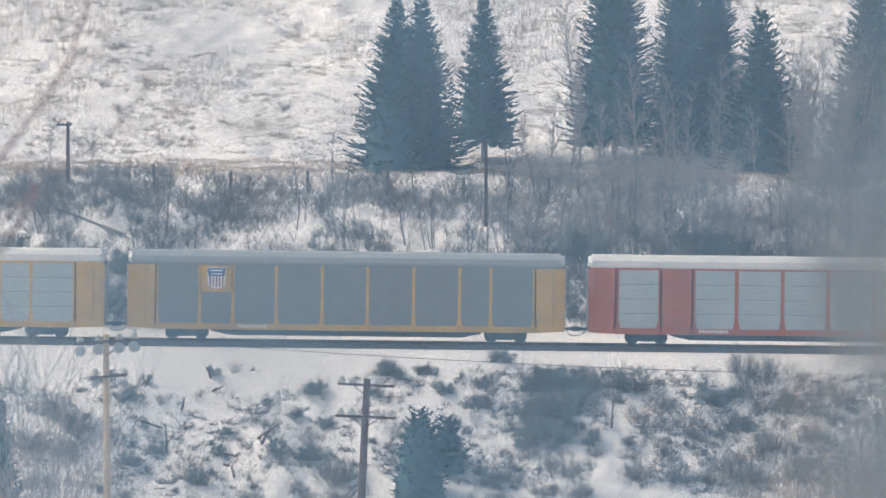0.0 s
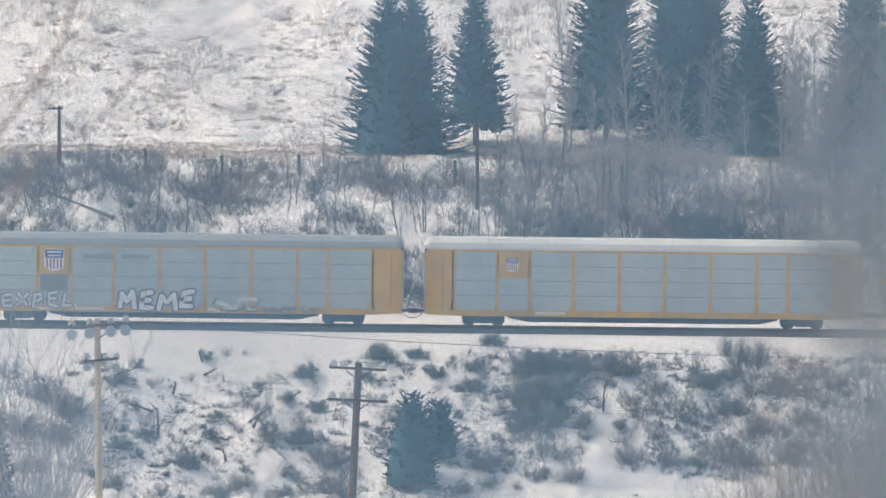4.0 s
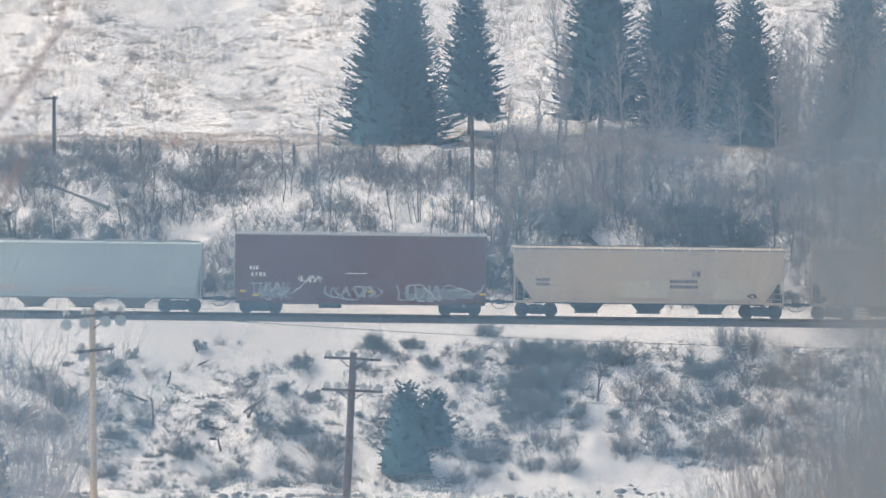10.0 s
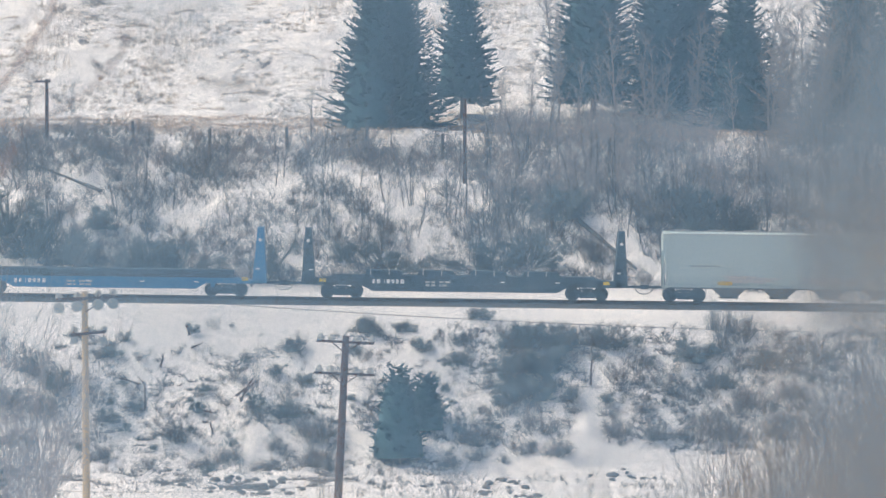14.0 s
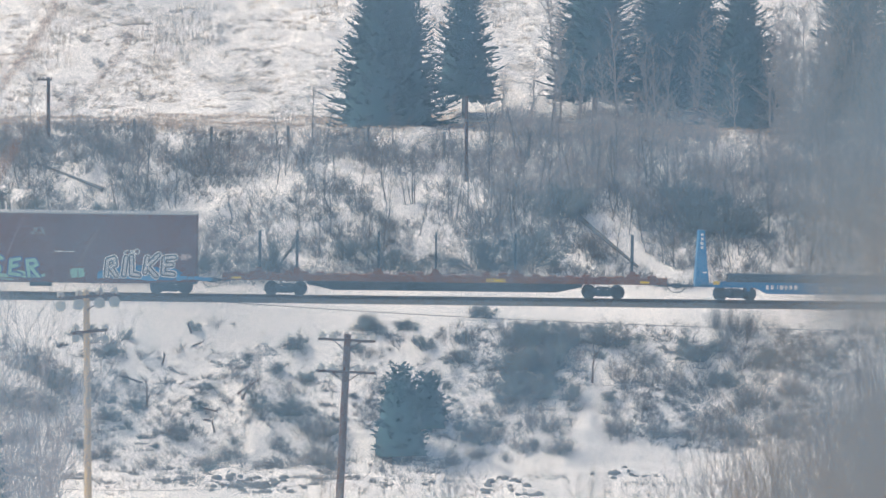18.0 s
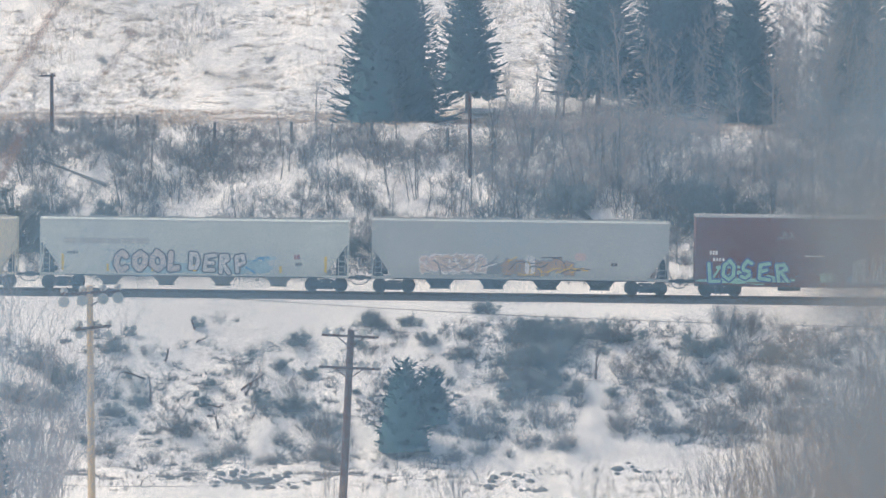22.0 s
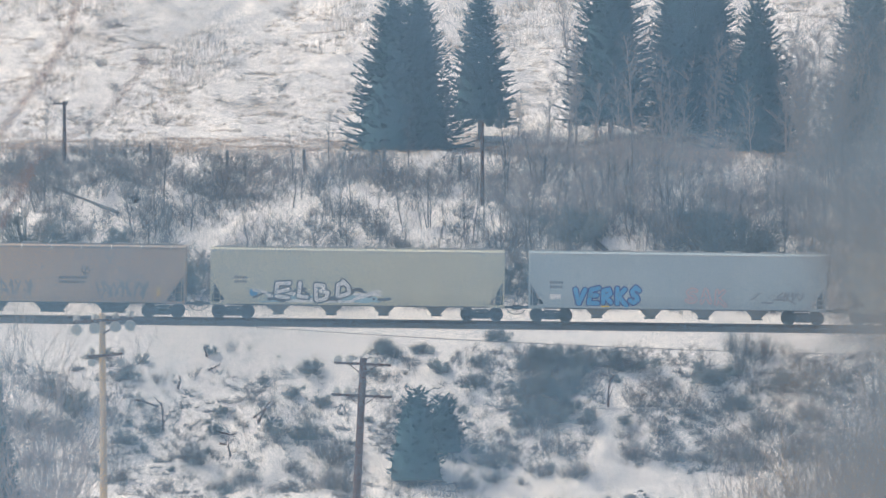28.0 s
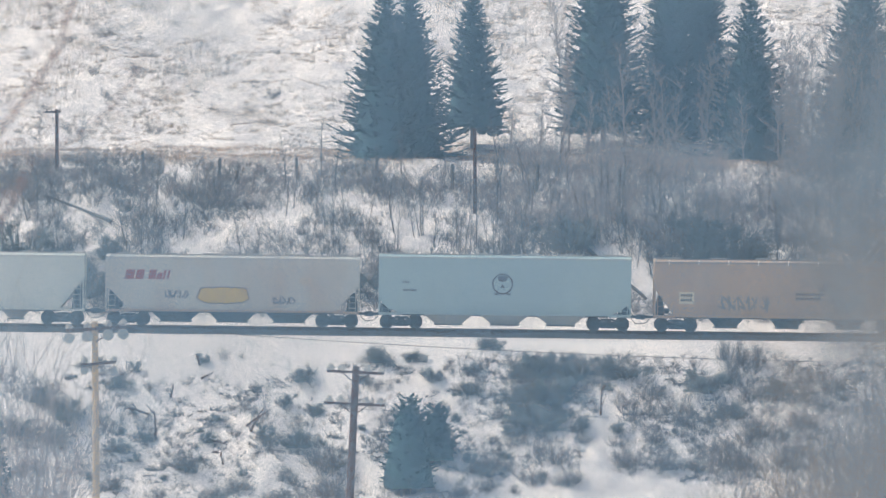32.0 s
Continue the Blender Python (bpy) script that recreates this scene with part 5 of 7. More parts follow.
# ---- plants ----
def tube(V, F, p, q, r0, r1, n=3):
    d = (q - p).normalized()
    u = d.orthogonal().normalized()
    w = d.cross(u)
    k = len(V)
    for c, r in ((p, r0), (q, r1)):
        for i in range(n):
            a = 2 * math.pi * i / n
            V.append(c + r * (math.cos(a) * u + math.sin(a) * w))
    for i in range(n):
        j = (i + 1) % n
        F.append((k + i, k + j, k + n + j, k + n + i))


def chain(V, F, pts, radii, n=3):
    """One bent tapering tube through all the points."""
    k = len(V)
    for i, (c, r) in enumerate(zip(pts, radii)):
        d = (pts[min(i + 1, len(pts) - 1)] - pts[max(i - 1, 0)]).normalized()
        u = d.cross(Vector((0.31, 0.95, 0.05))).normalized()
        w = d.cross(u)
        for j in range(n):
            a = 2 * math.pi * j / n
            V.append(c + r * (math.cos(a) * u + math.sin(a) * w))
    for i in range(len(pts) - 1):
        for j in range(n):
            m = (j + 1) % n
            F.append((k + i * n + j, k + i * n + m, k + (i + 1) * n + m, k + (i + 1) * n + j))


def branch(V, F, rng, p, d, length, r, depth, kids, spread, up):
    """A limb in three bends, with smaller limbs along it."""
    q = p
    path = [p]
    for s in range(3):
        d = (d + Vector((rng.uniform(-1, 1), rng.uniform(-1, 1), rng.uniform(-0.6, 1) * up)) * 0.22).normalized()
        e = q + d * length / 3
        path.append(e)
        if depth:
            for k in range(kids):
                f = rng.random()
                side = Vector((rng.uniform(-1, 1), rng.uniform(-1, 1), rng.uniform(-0.1, 0.9))).normalized()
                dd = (d + side * spread).normalized()
                branch(V, F, rng, q.lerp(e, f), dd, length * rng.uniform(0.32, 0.55), max(0.0045, r * 0.55), depth - 1, kids, spread, up)
        q = e
    chain(V, F, path, [r, r * 0.73, r * 0.46, r * 0.19])


def shrub_mesh(seed, tall, stems, r, kids=2, spread=0.8, lean=0.45, depth=2):
    rng = random.Random(seed)
    V, F = [], []
    for i in range(stems):
        a = rng.uniform(0, 6.28)
        d = Vector((math.cos(a) * lean * rng.random(), math.sin(a) * lean * rng.random(), 1)).normalized()
        o = Vector((math.cos(a) * 0.25 * rng.random() * stems / 4, math.sin(a) * 0.25 * rng.random() * stems / 4, -0.15))
        branch(V, F, rng, o, d, tall * rng.uniform(0.65, 1.0), r * rng.uniform(0.7, 1.1), depth, kids, spread, 0.5)
    me = bpy.data.meshes.new("twigs")
    me.from_pydata(V, [], F)
    return me


def leafy_mesh(seed, w, h, n, leaf, full=1.0):
    """A dark evergreen bush: many small leaf sprays in uneven lobes, over short stems."""
    rng = random.Random(seed)
    lobes = [(rng.gauss(0, 0.34) * w, rng.gauss(0, 0.28) * w, rng.uniform(0.05, 0.8) ** 1.5 * h, rng.uniform(0.03, 0.10) * w * full) for _ in range(18)]
    V, F = [], []
    for i in range(n):
        x, y, z, r = rng.choice(lobes)
        v = Vector((rng.gauss(0, 1), rng.gauss(0, 1), rng.gauss(0, 0.9))) * r * 1.1
        c = Vector((x, y, z)) + v
        if c.z < 0:
            c.z = 0.05
        a = Vector((rng.gauss(0, 1), rng.gauss(0, 1), rng.gauss(0.5, 1)) ).normalized() * leaf * rng.uniform(0.6, 1.8)
        b = a.orthogonal().normalized() * leaf * 0.10
        k = len(V)
        V += [c - a * 0.5, c + b, c + a * 0.9, c - b]
        F.append((k, k + 1, k + 2, k + 3))
    for i in range(190):
        x, y, z, r = rng.choice(lobes)
        p = Vector((x * 0.25, y * 0.25, -0.1))
        q = Vector((x, y, z)) + Vector((rng.uniform(-1, 1), rng.uniform(-1, 1), rng.uniform(0.2, 2.2))) * r * 1.9
        tube(V, F, p.lerp(q, rng.uniform(0.0, 0.5)), q, 0.024, 0.008)
    me = bpy.data.meshes.new("leaves")
    me.from_pydata(V, [], F)
    return me


def spruce(x, d, tall, radius, seed, bare=0.08, power=1.0, snow=0.03, core=0.64, label="dark green spruce with drooping boughs in the snow"):
    """A tapered trunk and whorls of boughs that sag and turn up at the tip, each a spine with needle sprays."""
    rng = random.Random(seed)
    z0 = on_ground(x, d)
    tree = new("spruce_tree")
    tree.matrix_basis = pose(x, TRACK + d, z0 - 0.1, 0, 0, rng.uniform(0, 360))
    tagged(tree, label, "tree", "spruces on the hillside")
    bm = BM()
    rod(bm, (0, 0, -0.3), (0, 0, tall * 0.55), 0.20, 0.11, 9)
    rod(bm, (0, 0, tall * 0.55), (0, 0, tall * 0.985), 0.11, 0.015, 7)
    part("trunk", bm, M_BARK, tree)
    V, F, W, G = [], [], [], []
    down = Vector((0, 0, -1))
    z = tall * bare
    while z < tall * 0.985:
        f = (z - tall * bare) / (tall * (1 - bare))
        reach = radius * (1 - f) ** power * rng.uniform(0.86, 1.1) + 0.14
        if f < 0.06:
            reach *= 0.8 + 3.3 * f
        count = 13 if f < 0.5 else 10 if f < 0.8 else 6
        a0 = rng.uniform(0, 6.28)
        for i in range(count):
            a = a0 + 6.283 * i / count + rng.uniform(-0.25, 0.25)
            L = reach * rng.choice((0.78, 0.86, 0.90, 0.96, 1.0, 1.08)) * rng.uniform(0.94, 1.06)
            zb = z + rng.uniform(-0.22, 0.22)
            out = Vector((math.cos(a), math.sin(a), 0))
            side = Vector((-math.sin(a), math.cos(a), 0))
            rise = 0.62 * f - 0.02
            sag = rng.uniform(0.26, 0.56)
            segs = max(4, int(L / 0.19))
            spine = []
            for s in range(segs + 1):
                u = s / segs
                zz = zb + L * (rise * u - sag * u * u + 1.15 * max(0.0, u - 0.62) ** 1.4)
                spine.append(out * (L * u) + Vector((0, 0, zz)))
            for p, q in zip(spine[::3], spine[3::3] + [spine[-1]]):
                tube(V, F, p, q, 0.022, 0.014)
            for s in range(segs):
                u = (s + 0.5) / segs
                if u < 0.25:
                    continue
                p = spine[s].lerp(spine[s + 1], rng.random())
                ahead = (spine[s + 1] - spine[s]).normalized()
                wide = (0.30 * L * (1 - u) + 0.16) * rng.uniform(0.7, 1.15)
                for sg in (-1, 1):
                    tip = p + (side * sg + ahead * 1.1 + down * rng.uniform(0.0, 0.35)).normalized() * wide
                    k = len(V)
                    V.extend((p, p + ahead * 0.16, tip, p + (tip - p) * 0.45 + down * 0.07))
                    F.append((k, k + 1, k + 2, k + 3))
                h = rng.uniform(0.14, 0.34) * (1.25 - u) * (1.1 - 0.5 * f)
                k = len(V)
                V.extend((p - ahead * 0.05, p + ahead * 0.20, p + ahead * 0.22 + down * h, p + ahead * 0.06 + down * h * 0.8))
                F.append((k, k + 1, k + 2, k + 3))
            k = len(V)
            e = spine[-1]
            V.extend((e - out * 0.12 - side * 0.03, e + out * 0.16 + Vector((0, 0, 0.05)), e - out * 0.12 + side * 0.03, e - out * 0.12 + down * 0.06))
            F.extend(((k, k + 1, k + 2), (k, k + 1, k + 3)))
            if rng.random() < snow and f < 0.9:
                p = spine[int(segs * rng.uniform(0.55, 0.85))]
                k = len(W)
                r = rng.uniform(0.07, 0.17)
                W.extend((p + out * r * 1.8 + Vector((0, 0, 0.03)), p + side * r + Vector((0, 0, 0.05)), p - out * r * 1.4 + Vector((0, 0, 0.05)), p - side * r + Vector((0, 0, 0.05)), p + Vector((0, 0, 0.13))))
                G.extend(((k, k + 1, k + 4), (k + 1, k + 2, k + 4), (k + 2, k + 3, k + 4), (k + 3, k, k + 4)))
        z += (0.16 + 0.14 * (1 - f)) * rng.uniform(0.6, 1.4)
    # the dense dark inside of the crown
    rings = 16
    for k in range(rings + 1):
        f = k / rings
        zz = tall * (bare + 0.02 + (0.90 - bare) * f)
        rr = core * radius * (1 - f) ** power + 0.03
        for i in range(12):
            a = 6.283 * i / 12 + rng.uniform(-0.15, 0.15)
            r = rr * rng.uniform(0.85, 1.08)
            V.append(Vector((r * math.cos(a), r * math.sin(a), zz - 0.15 * r)))
    o = len(V) - 12 * (rings + 1)
    for k in range(rings):
        for i in range(12):
            j = (i + 1) % 12
            F.append((o + 12 * k + i, o + 12 * k + j, o + 12 * k + 12 + j, o + 12 * k + 12 + i))
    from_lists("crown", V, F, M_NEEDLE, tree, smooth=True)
    if W:
        from_lists("snow_clumps", W, G, M_SNOW, tree)
    return tree


def spruces():
    for x, d, tall, radius, seed, bare, power, snow in (
            (-3.75, 30.5, 11.5, 4.0, 1, 0.0, 0.92, 0.008), (-2.1, 31.5, 12.1, 3.9, 2, 0.0, 0.92, 0.01), (2.1, 37, 11.4, 3.0, 3, 0.14, 1.05, 0.07),
            (10.9, 37, 15.8, 3.7, 4, 0.10, 0.76, 0.02), (15.6, 39, 16.4, 3.1, 5, 0.05, 0.76, 0.03), (17.7, 42, 16.2, 2.9, 6, 0.05, 0.75, 0.03),
            (20.7, 34, 11.0, 3.9, 7, 0.0, 0.80, 0.04), (28.3, 37, 14.4, 3.7, 8, 0.04, 0.78, 0.04), (31.8, 40, 13.4, 2.8, 9, 0.10, 0.75, 0.05)):
        spruce(x, d, tall, radius, seed, bare, power, snow)


spruces()


def twiggy_mesh(seed, w, h, stems, r=0.013):
    """A rounded bush of many fine twigs that fan out from its foot."""
    rng = random.Random(seed)
    V, F = [], []
    for i in range(stems):
        a, k = rng.uniform(0, 6.283), rng.random() ** 0.6
        o = Vector((math.cos(a) * 0.28 * w * k * rng.random(), math.sin(a) * 0.28 * w * k * rng.random(), -0.1))
        tip = Vector((math.cos(a) * 0.5 * w * k, math.sin(a) * 0.5 * w * k, h * (1 - 0.75 * k * k) * rng.uniform(0.6, 1.1)))
        way = tip - o
        branch(V, F, rng, o, way.normalized(), way.length, r * rng.uniform(0.7, 1.2), 1, 3, 0.75, 0.5)
    me = bpy.data.meshes.new("twigs")
    me.from_pydata(V, [], F)
    return me


def planted(name, me, material, x, d, size, turn, label, category, group, sink=0.0, lean=0.0, wide=1.0, tall=1.0):
    if not me.materials:
        me.materials.append(material)
    ob = new(name, me)
    ob.matrix_basis = pose(x, TRACK + d, on_ground(x, d) - sink, lean, 0, turn) @ Matrix.Diagonal((size * wide, size, size * tall, 1))
    return tagged(ob, label, category, group)


def planted_tree(name, meshes, material, x, d, size, turn, label, group):
    tree = new(name)
    tree.matrix_basis = pose(x, TRACK + d, on_ground(x, d) - 0.05, 0, 0, turn) @ Matrix.Diagonal((size, size, size, 1))
    tagged(tree, label, "tree", group)
    for nm, me in zip(("trunk", "crown"), meshes):
        if not me.materials:
            me.materials.append(material)
        ob = new(nm, me)
        ob.parent = tree
        if nm == "crown":
            tagged(ob, kind="stuff")
    return tree


def gully(x, d):
    """The bare snow gully that runs up the bank behind the track."""
    return 6.5 < d < 13.5 and abs(x - (14.9 - (d - 7.5) * 0.78)) < 1.1


def front(x, drop):
    """How far before the track the front bank lies `drop` metres below the rail."""
    lo, hi = -30.0, -2.5
    for _ in range(24):
        mid = 0.5 * (lo + hi)
        if height(x, TRACK + mid) < -drop - GRADE * x:
            lo = mid
        else:
            hi = mid
    return mid


def bare_lane(x, d):
    """Open snow on the front bank: a gap between the bushes and the lane at its foot."""
    if x > 1.5 and d < -15.2:
        return True
    return -16 < d < -6.5 and abs(x - (11.2 + (d + 7) * 0.27)) < 0.85


def tree_meshes(seed, tall, r, limbs, length, spread, lean, depth=2, first=1):
    """A bent tapering trunk and, apart from it, its limbs."""
    rng = random.Random(seed)
    A, B, V, F = [], [], [], []
    p, d = Vector((0, 0, -0.15)), Vector((rng.uniform(-lean, lean), rng.uniform(-lean, lean), 1)).normalized()
    n, stem = 6, [p]
    for s in range(n):
        d = (d + Vector((rng.uniform(-1, 1), rng.uniform(-1, 1), 0.4)) * 0.13).normalized()
        q = p + d * tall / n
        stem.append(q)
        if s >= first:
            for k in range(limbs):
                side = Vector((rng.uniform(-1, 1), rng.uniform(-1, 1), rng.uniform(-0.1, 0.8))).normalized()
                branch(V, F, rng, p.lerp(q, rng.random()), (d * 0.55 + side * spread).normalized(), length * rng.uniform(0.5, 1.1) * (1 - 0.09 * s), r * (0.42 - 0.04 * s), depth, 2, 0.9, 0.3)
        p = q
    chain(A, B, stem, [r * (1 - 0.15 * i) for i in range(n + 1)], 6)
    ms = []
    for a, b, nm in ((A, B, "trunk"), (V, F, "crown")):
        me = bpy.data.meshes.new(nm)
        me.from_pydata(a, [], b)
        ms.append(me)
    return ms


SHRUBS = [shrub_mesh(100 + i, 1.9, 9, 0.020, 3, 1.05, 1.1) for i in range(7)]
SAPLINGS = [tree_meshes(200 + i, 4.6, 0.055, 3, 1.3, 0.8, 0.18, 1) for i in range(8)]
BARETREES = [tree_meshes(300 + i, 8.0, 0.08, 6, 2.4, 0.9, 0.12, 2) for i in range(5)]
PALE = [shrub_mesh(450 + i, 3.2, 3, 0.009, 2, 0.5, 0.18) for i in range(3)]
RED = [shrub_mesh(400 + i, 3.2, 4, 0.011, 2, 0.42, 0.14) for i in range(4)]
FULL = [leafy_mesh(540 + i, 2.9, 2.8, 3900, 0.26, 1.3) for i in range(3)]
TREELETS = [tree_meshes(600 + i, 2.9, 0.075, 8, 2.1, 1.25, 0.25, 2, 2) for i in range(6)]
TWIGGY = [twiggy_mesh(800 + i, 2.0, 1.35, 42) for i in range(6)]
AIRY = [twiggy_mesh(820 + i, 2.0, 1.5, 20, 0.011) for i in range(4)]
LEAFY = [leafy_mesh(500 + i, 2.9, 2.8, 1500, 0.26) for i in range(7)]


def plants():
    rng = random.Random(77)
    # brush on the front bank: x, metres below the rail at the foot, width
    west = ((-22.8, 5.6, 2.5), (-23.5, 7.0, 2.1), (-20.0, 3.7, 1.6), (-19.7, 7.2, 1.4), (-18.1, 6.7, 1.4), (-15.4, 8.4, 2.0), (-19.9, 9.5, 1.6), (-10.8, 6.7, 1.5), (-8.6, 3.3, 1.7),
            (-11.5, 3.9, 0.9), (-9.6, 4.5, 1.2), (-7.8, 5.1, 1.4), (-8.7, 7.1, 2.2), (-7.1, 8.3, 2.8), (-6.6, 9.9, 2.6), (-12.4, 9.5, 2.1), (-13.8, 9.9, 1.3), (-10.3, 9.9, 1.3), (-9.2, 9.1, 1.4),
            (-3.9, 2.1, 2.1), (-1.8, 2.0, 1.3), (-0.6, 3.0, 1.5), (-2.5, 9.4, 2.3), (-4.8, 3.3, 1.2), (-22.1, 2.6, 0.9), (-24.5, 4.6, 2.0), (-25.5, 6.5, 2.2))
    east = ((2.8, 1.2, 1.6), (2.0, 2.6, 1.4), (1.6, 4.0, 1.8), (10.6, 2.7, 2.8), (15.9, 3.5, 2.1), (17.3, 3.1, 1.5), (13.1, 3.8, 1.2), (8.5, 5.8, 1.4), (5.0, 6.0, 2.2), (6.6, 6.0, 2.0), (10.8, 6.0, 1.2), (12.9, 6.3, 1.4),
            (2.2, 8.4, 2.0), (3.4, 8.3, 1.9), (5.5, 8.8, 2.0), (7.6, 8.9, 2.2), (11.3, 8.1, 2.1), (13.6, 8.0, 1.7), (16.8, 7.9, 2.5), (15.0, 7.8, 1.4), (1.1, 9.6, 1.4), (2.7, 9.3, 1.4), (4.3, 9.3, 0.9),
            (19.1, 6.2, 2.3), (20.5, 3.7, 2.1), (22.0, 5.5, 2.2), (14.8, 5.6, 1.4), (17.6, 5.0, 2.0), (18.6, 8.0, 2.2), (21.0, 7.6, 2.4))
    for x, drop, w in west + east:
        d = front(x, drop)
        mauve = drop > 7.6 or x > 12 and drop > 5
        if not mauve:
            planted("evergreen_bush", LEAFY[rng.randrange(7)], M_JUNIPER, x + rng.uniform(-0.1, 0.1) * w, d + 0.25, 0.30 * w, rng.uniform(0, 360), "low dark evergreen bush on the snowy bank", "bush", "bushes on the railway bank", 0.1, wide=rng.uniform(0.9, 1.2), tall=0.7)
        for k in range(1 if w < 1.3 else 3):
            r = 0.0 if w < 1.3 else 0.24 * w
            q = (0.66 if mauve else 0.54) * w * (1.0 if w < 1.3 else rng.uniform(0.55, 0.8))
            planted("bank_bush", TWIGGY[rng.randrange(6)], M_TWIG if mauve or k == 2 else M_BRUSH, x + (k - 1) * r + rng.uniform(-0.1, 0.1), d + rng.uniform(-0.25, 0.5), q, rng.uniform(0, 360),
                    "fine grey leafless bush on the snowy bank" if mauve or k == 2 else "dense blue-grey twiggy bush on the snowy bank", "bush", "bushes on the railway bank", 0.05, wide=rng.uniform(0.85, 1.2), tall=0.8)
    # the one great bush under the track
    for x, drop, q in ((4.9, 2.9, 0.62), (6.0, 2.7, 0.66), (7.2, 2.8, 0.62), (8.3, 2.6, 0.50), (4.7, 4.2, 0.60), (5.7, 4.0, 0.68), (6.8, 4.2, 0.66), (7.8, 3.6, 0.45), (4.9, 5.4, 0.52), (5.9, 5.3, 0.55), (6.9, 5.2, 0.40)):
        d = front(x, drop)
        planted("evergreen_bush", FULL[rng.randrange(3)], M_JUNIPER, x + rng.uniform(-0.3, 0.3), d + rng.uniform(-0.3, 0.5), q * 1.0, rng.uniform(0, 360), "tall blue-grey evergreen bush on the snowy bank", "bush", "bushes on the railway bank", 0.1, wide=rng.uniform(0.9, 1.2))
        planted("bank_bush", TWIGGY[rng.randrange(6)], M_BRUSH, x, d - 0.2, q * 1.7, rng.uniform(0, 360), "dense blue-grey twiggy bush on the snowy bank", "bush", "bushes on the railway bank", 0.05)
    # small clumps between them
    for i in range(620):
        x, d = rng.uniform(-29, 26), rng.uniform(-19.5, -5.0)
        if hump(x, d, 3.2, 21) + 0.6 * hump(x, d, 1.4, 23) < -0.06 or (x < -3 and d > -5.9 and i % 3) or bare_lane(x, d):
            continue
        if i % 5 < 1:
            planted("evergreen_bush", LEAFY[i % 7], M_JUNIPER, x, d, rng.uniform(0.13, 0.30), rng.uniform(0, 360), "small dark evergreen clump on the snowy bank", "bush", "bushes on the railway bank", 0.05, wide=rng.uniform(0.8, 1.3))
            continue
        if i % 2:
            planted("bare_shrub", AIRY[i % 4], M_TWIG, x, d, rng.uniform(0.22, 0.5), rng.uniform(0, 360), "small leafless shrub sticking out of the snow", "shrub", "leafless shrubs", 0.03, wide=rng.uniform(0.8, 1.4))
        else:
            planted("bank_bush", TWIGGY[i % 6], M_BRUSH, x, d, rng.uniform(0.16, 0.40), rng.uniform(0, 360), "small twiggy clump sticking out of the snow", "bush", "bushes on the railway bank", 0.03, wide=rng.uniform(0.8, 1.5), tall=0.75)
    for x, drop, q in ((17.4, 1.6, 0.9), (18.4, 1.8, 1.0), (19.4, 2.0, 0.9), (18.0, 2.8, 1.0)):
        planted("bank_bush", TWIGGY[int(x * 10) % 6], M_BRUSH, x, front(x, drop), q, rng.uniform(0, 360), "tall dark twiggy bush beside the track", "bush", "bushes on the railway bank", 0.05, tall=1.35)
    for i in range(46):
        x, drop = rng.uniform(8.5, 22), rng.uniform(3.0, 7.6)
        if not bare_lane(x, front(x, drop)):
            planted("bare_shrub", AIRY[i % 4], M_TWIG if i % 3 else M_BRUSH, x, front(x, drop), rng.uniform(0.45, 0.9), rng.uniform(0, 360), "leafless grey shrub on the snowy bank", "shrub", "leafless shrubs", 0.05)
    planted("willow_shrub", RED[0], M_TWIG, -10.5, front(-10.5, 5.4), 0.85, 40, "upright leafless willow shrub on the bank", "shrub", "leafless shrubs", 0.05)
    planted("willow_shrub", RED[2], M_TWIG, -10.9, front(-10.9, 5.2), 0.75, 140, "upright leafless willow shrub on the bank", "shrub", "leafless shrubs", 0.05)
    for x, d, s in ((-25.5, 9, 1.1), (-23.0, 8, 1.0), (-27.0, 12, 1.2), (-18.6, 8, 1.0), (-16.2, 7.5, 0.9), (-10.5, 8, 0.8), (-2.5, 8, 0.8), (3.0, 8.5, 0.9), (6.0, 9, 1.0), (16.5, 14, 1.4), (19.0, 13, 1.3), (-21.5, 12, 0.7), (-5.6, 9, 0.6), (8.6, 14, 1.0)):
        planted("evergreen_bush", LEAFY[int(10 * s) % 7], M_JUNIPER, x, d, s, rng.uniform(0, 360), "dark brushy bush at the foot of the bank", "bush", "bushes on the railway bank", 0.1, wide=1.3)
    # dark brush at the foot of the bank behind the track
    for i in range(170):
        x, d = rng.uniform(-31, 31), rng.uniform(6.5, 19)
        if hump(x, d, 3.6, 29) < -0.12 + 0.014 * (d - 7) or gully(x, d):
            continue
        planted("bank_bush", TWIGGY[i % 6], M_BRUSH, x, d, rng.uniform(0.35, 0.85), rng.uniform(0, 360), "dense blue-grey twiggy bush at the foot of the bank", "bush", "bushes on the railway bank", 0.05, wide=rng.uniform(0.9, 1.5))
    for i in range(44):
        x, d = rng.uniform(-9, 4), rng.uniform(9.5, 20)
        if i % 2:
            planted_tree("bare_sapling", SAPLINGS[i % 8], M_BARK, x, d, rng.uniform(0.5, 0.95), rng.uniform(0, 360), "thin leafless sapling among shrubs", "leafless saplings on the bank")
        else:
            planted("bare_shrub", AIRY[i % 4], M_BRUSH, x, d, rng.uniform(0.5, 0.95), rng.uniform(0, 360), "leafless grey shrub on the snowy bank", "shrub", "leafless shrubs", 0.05)
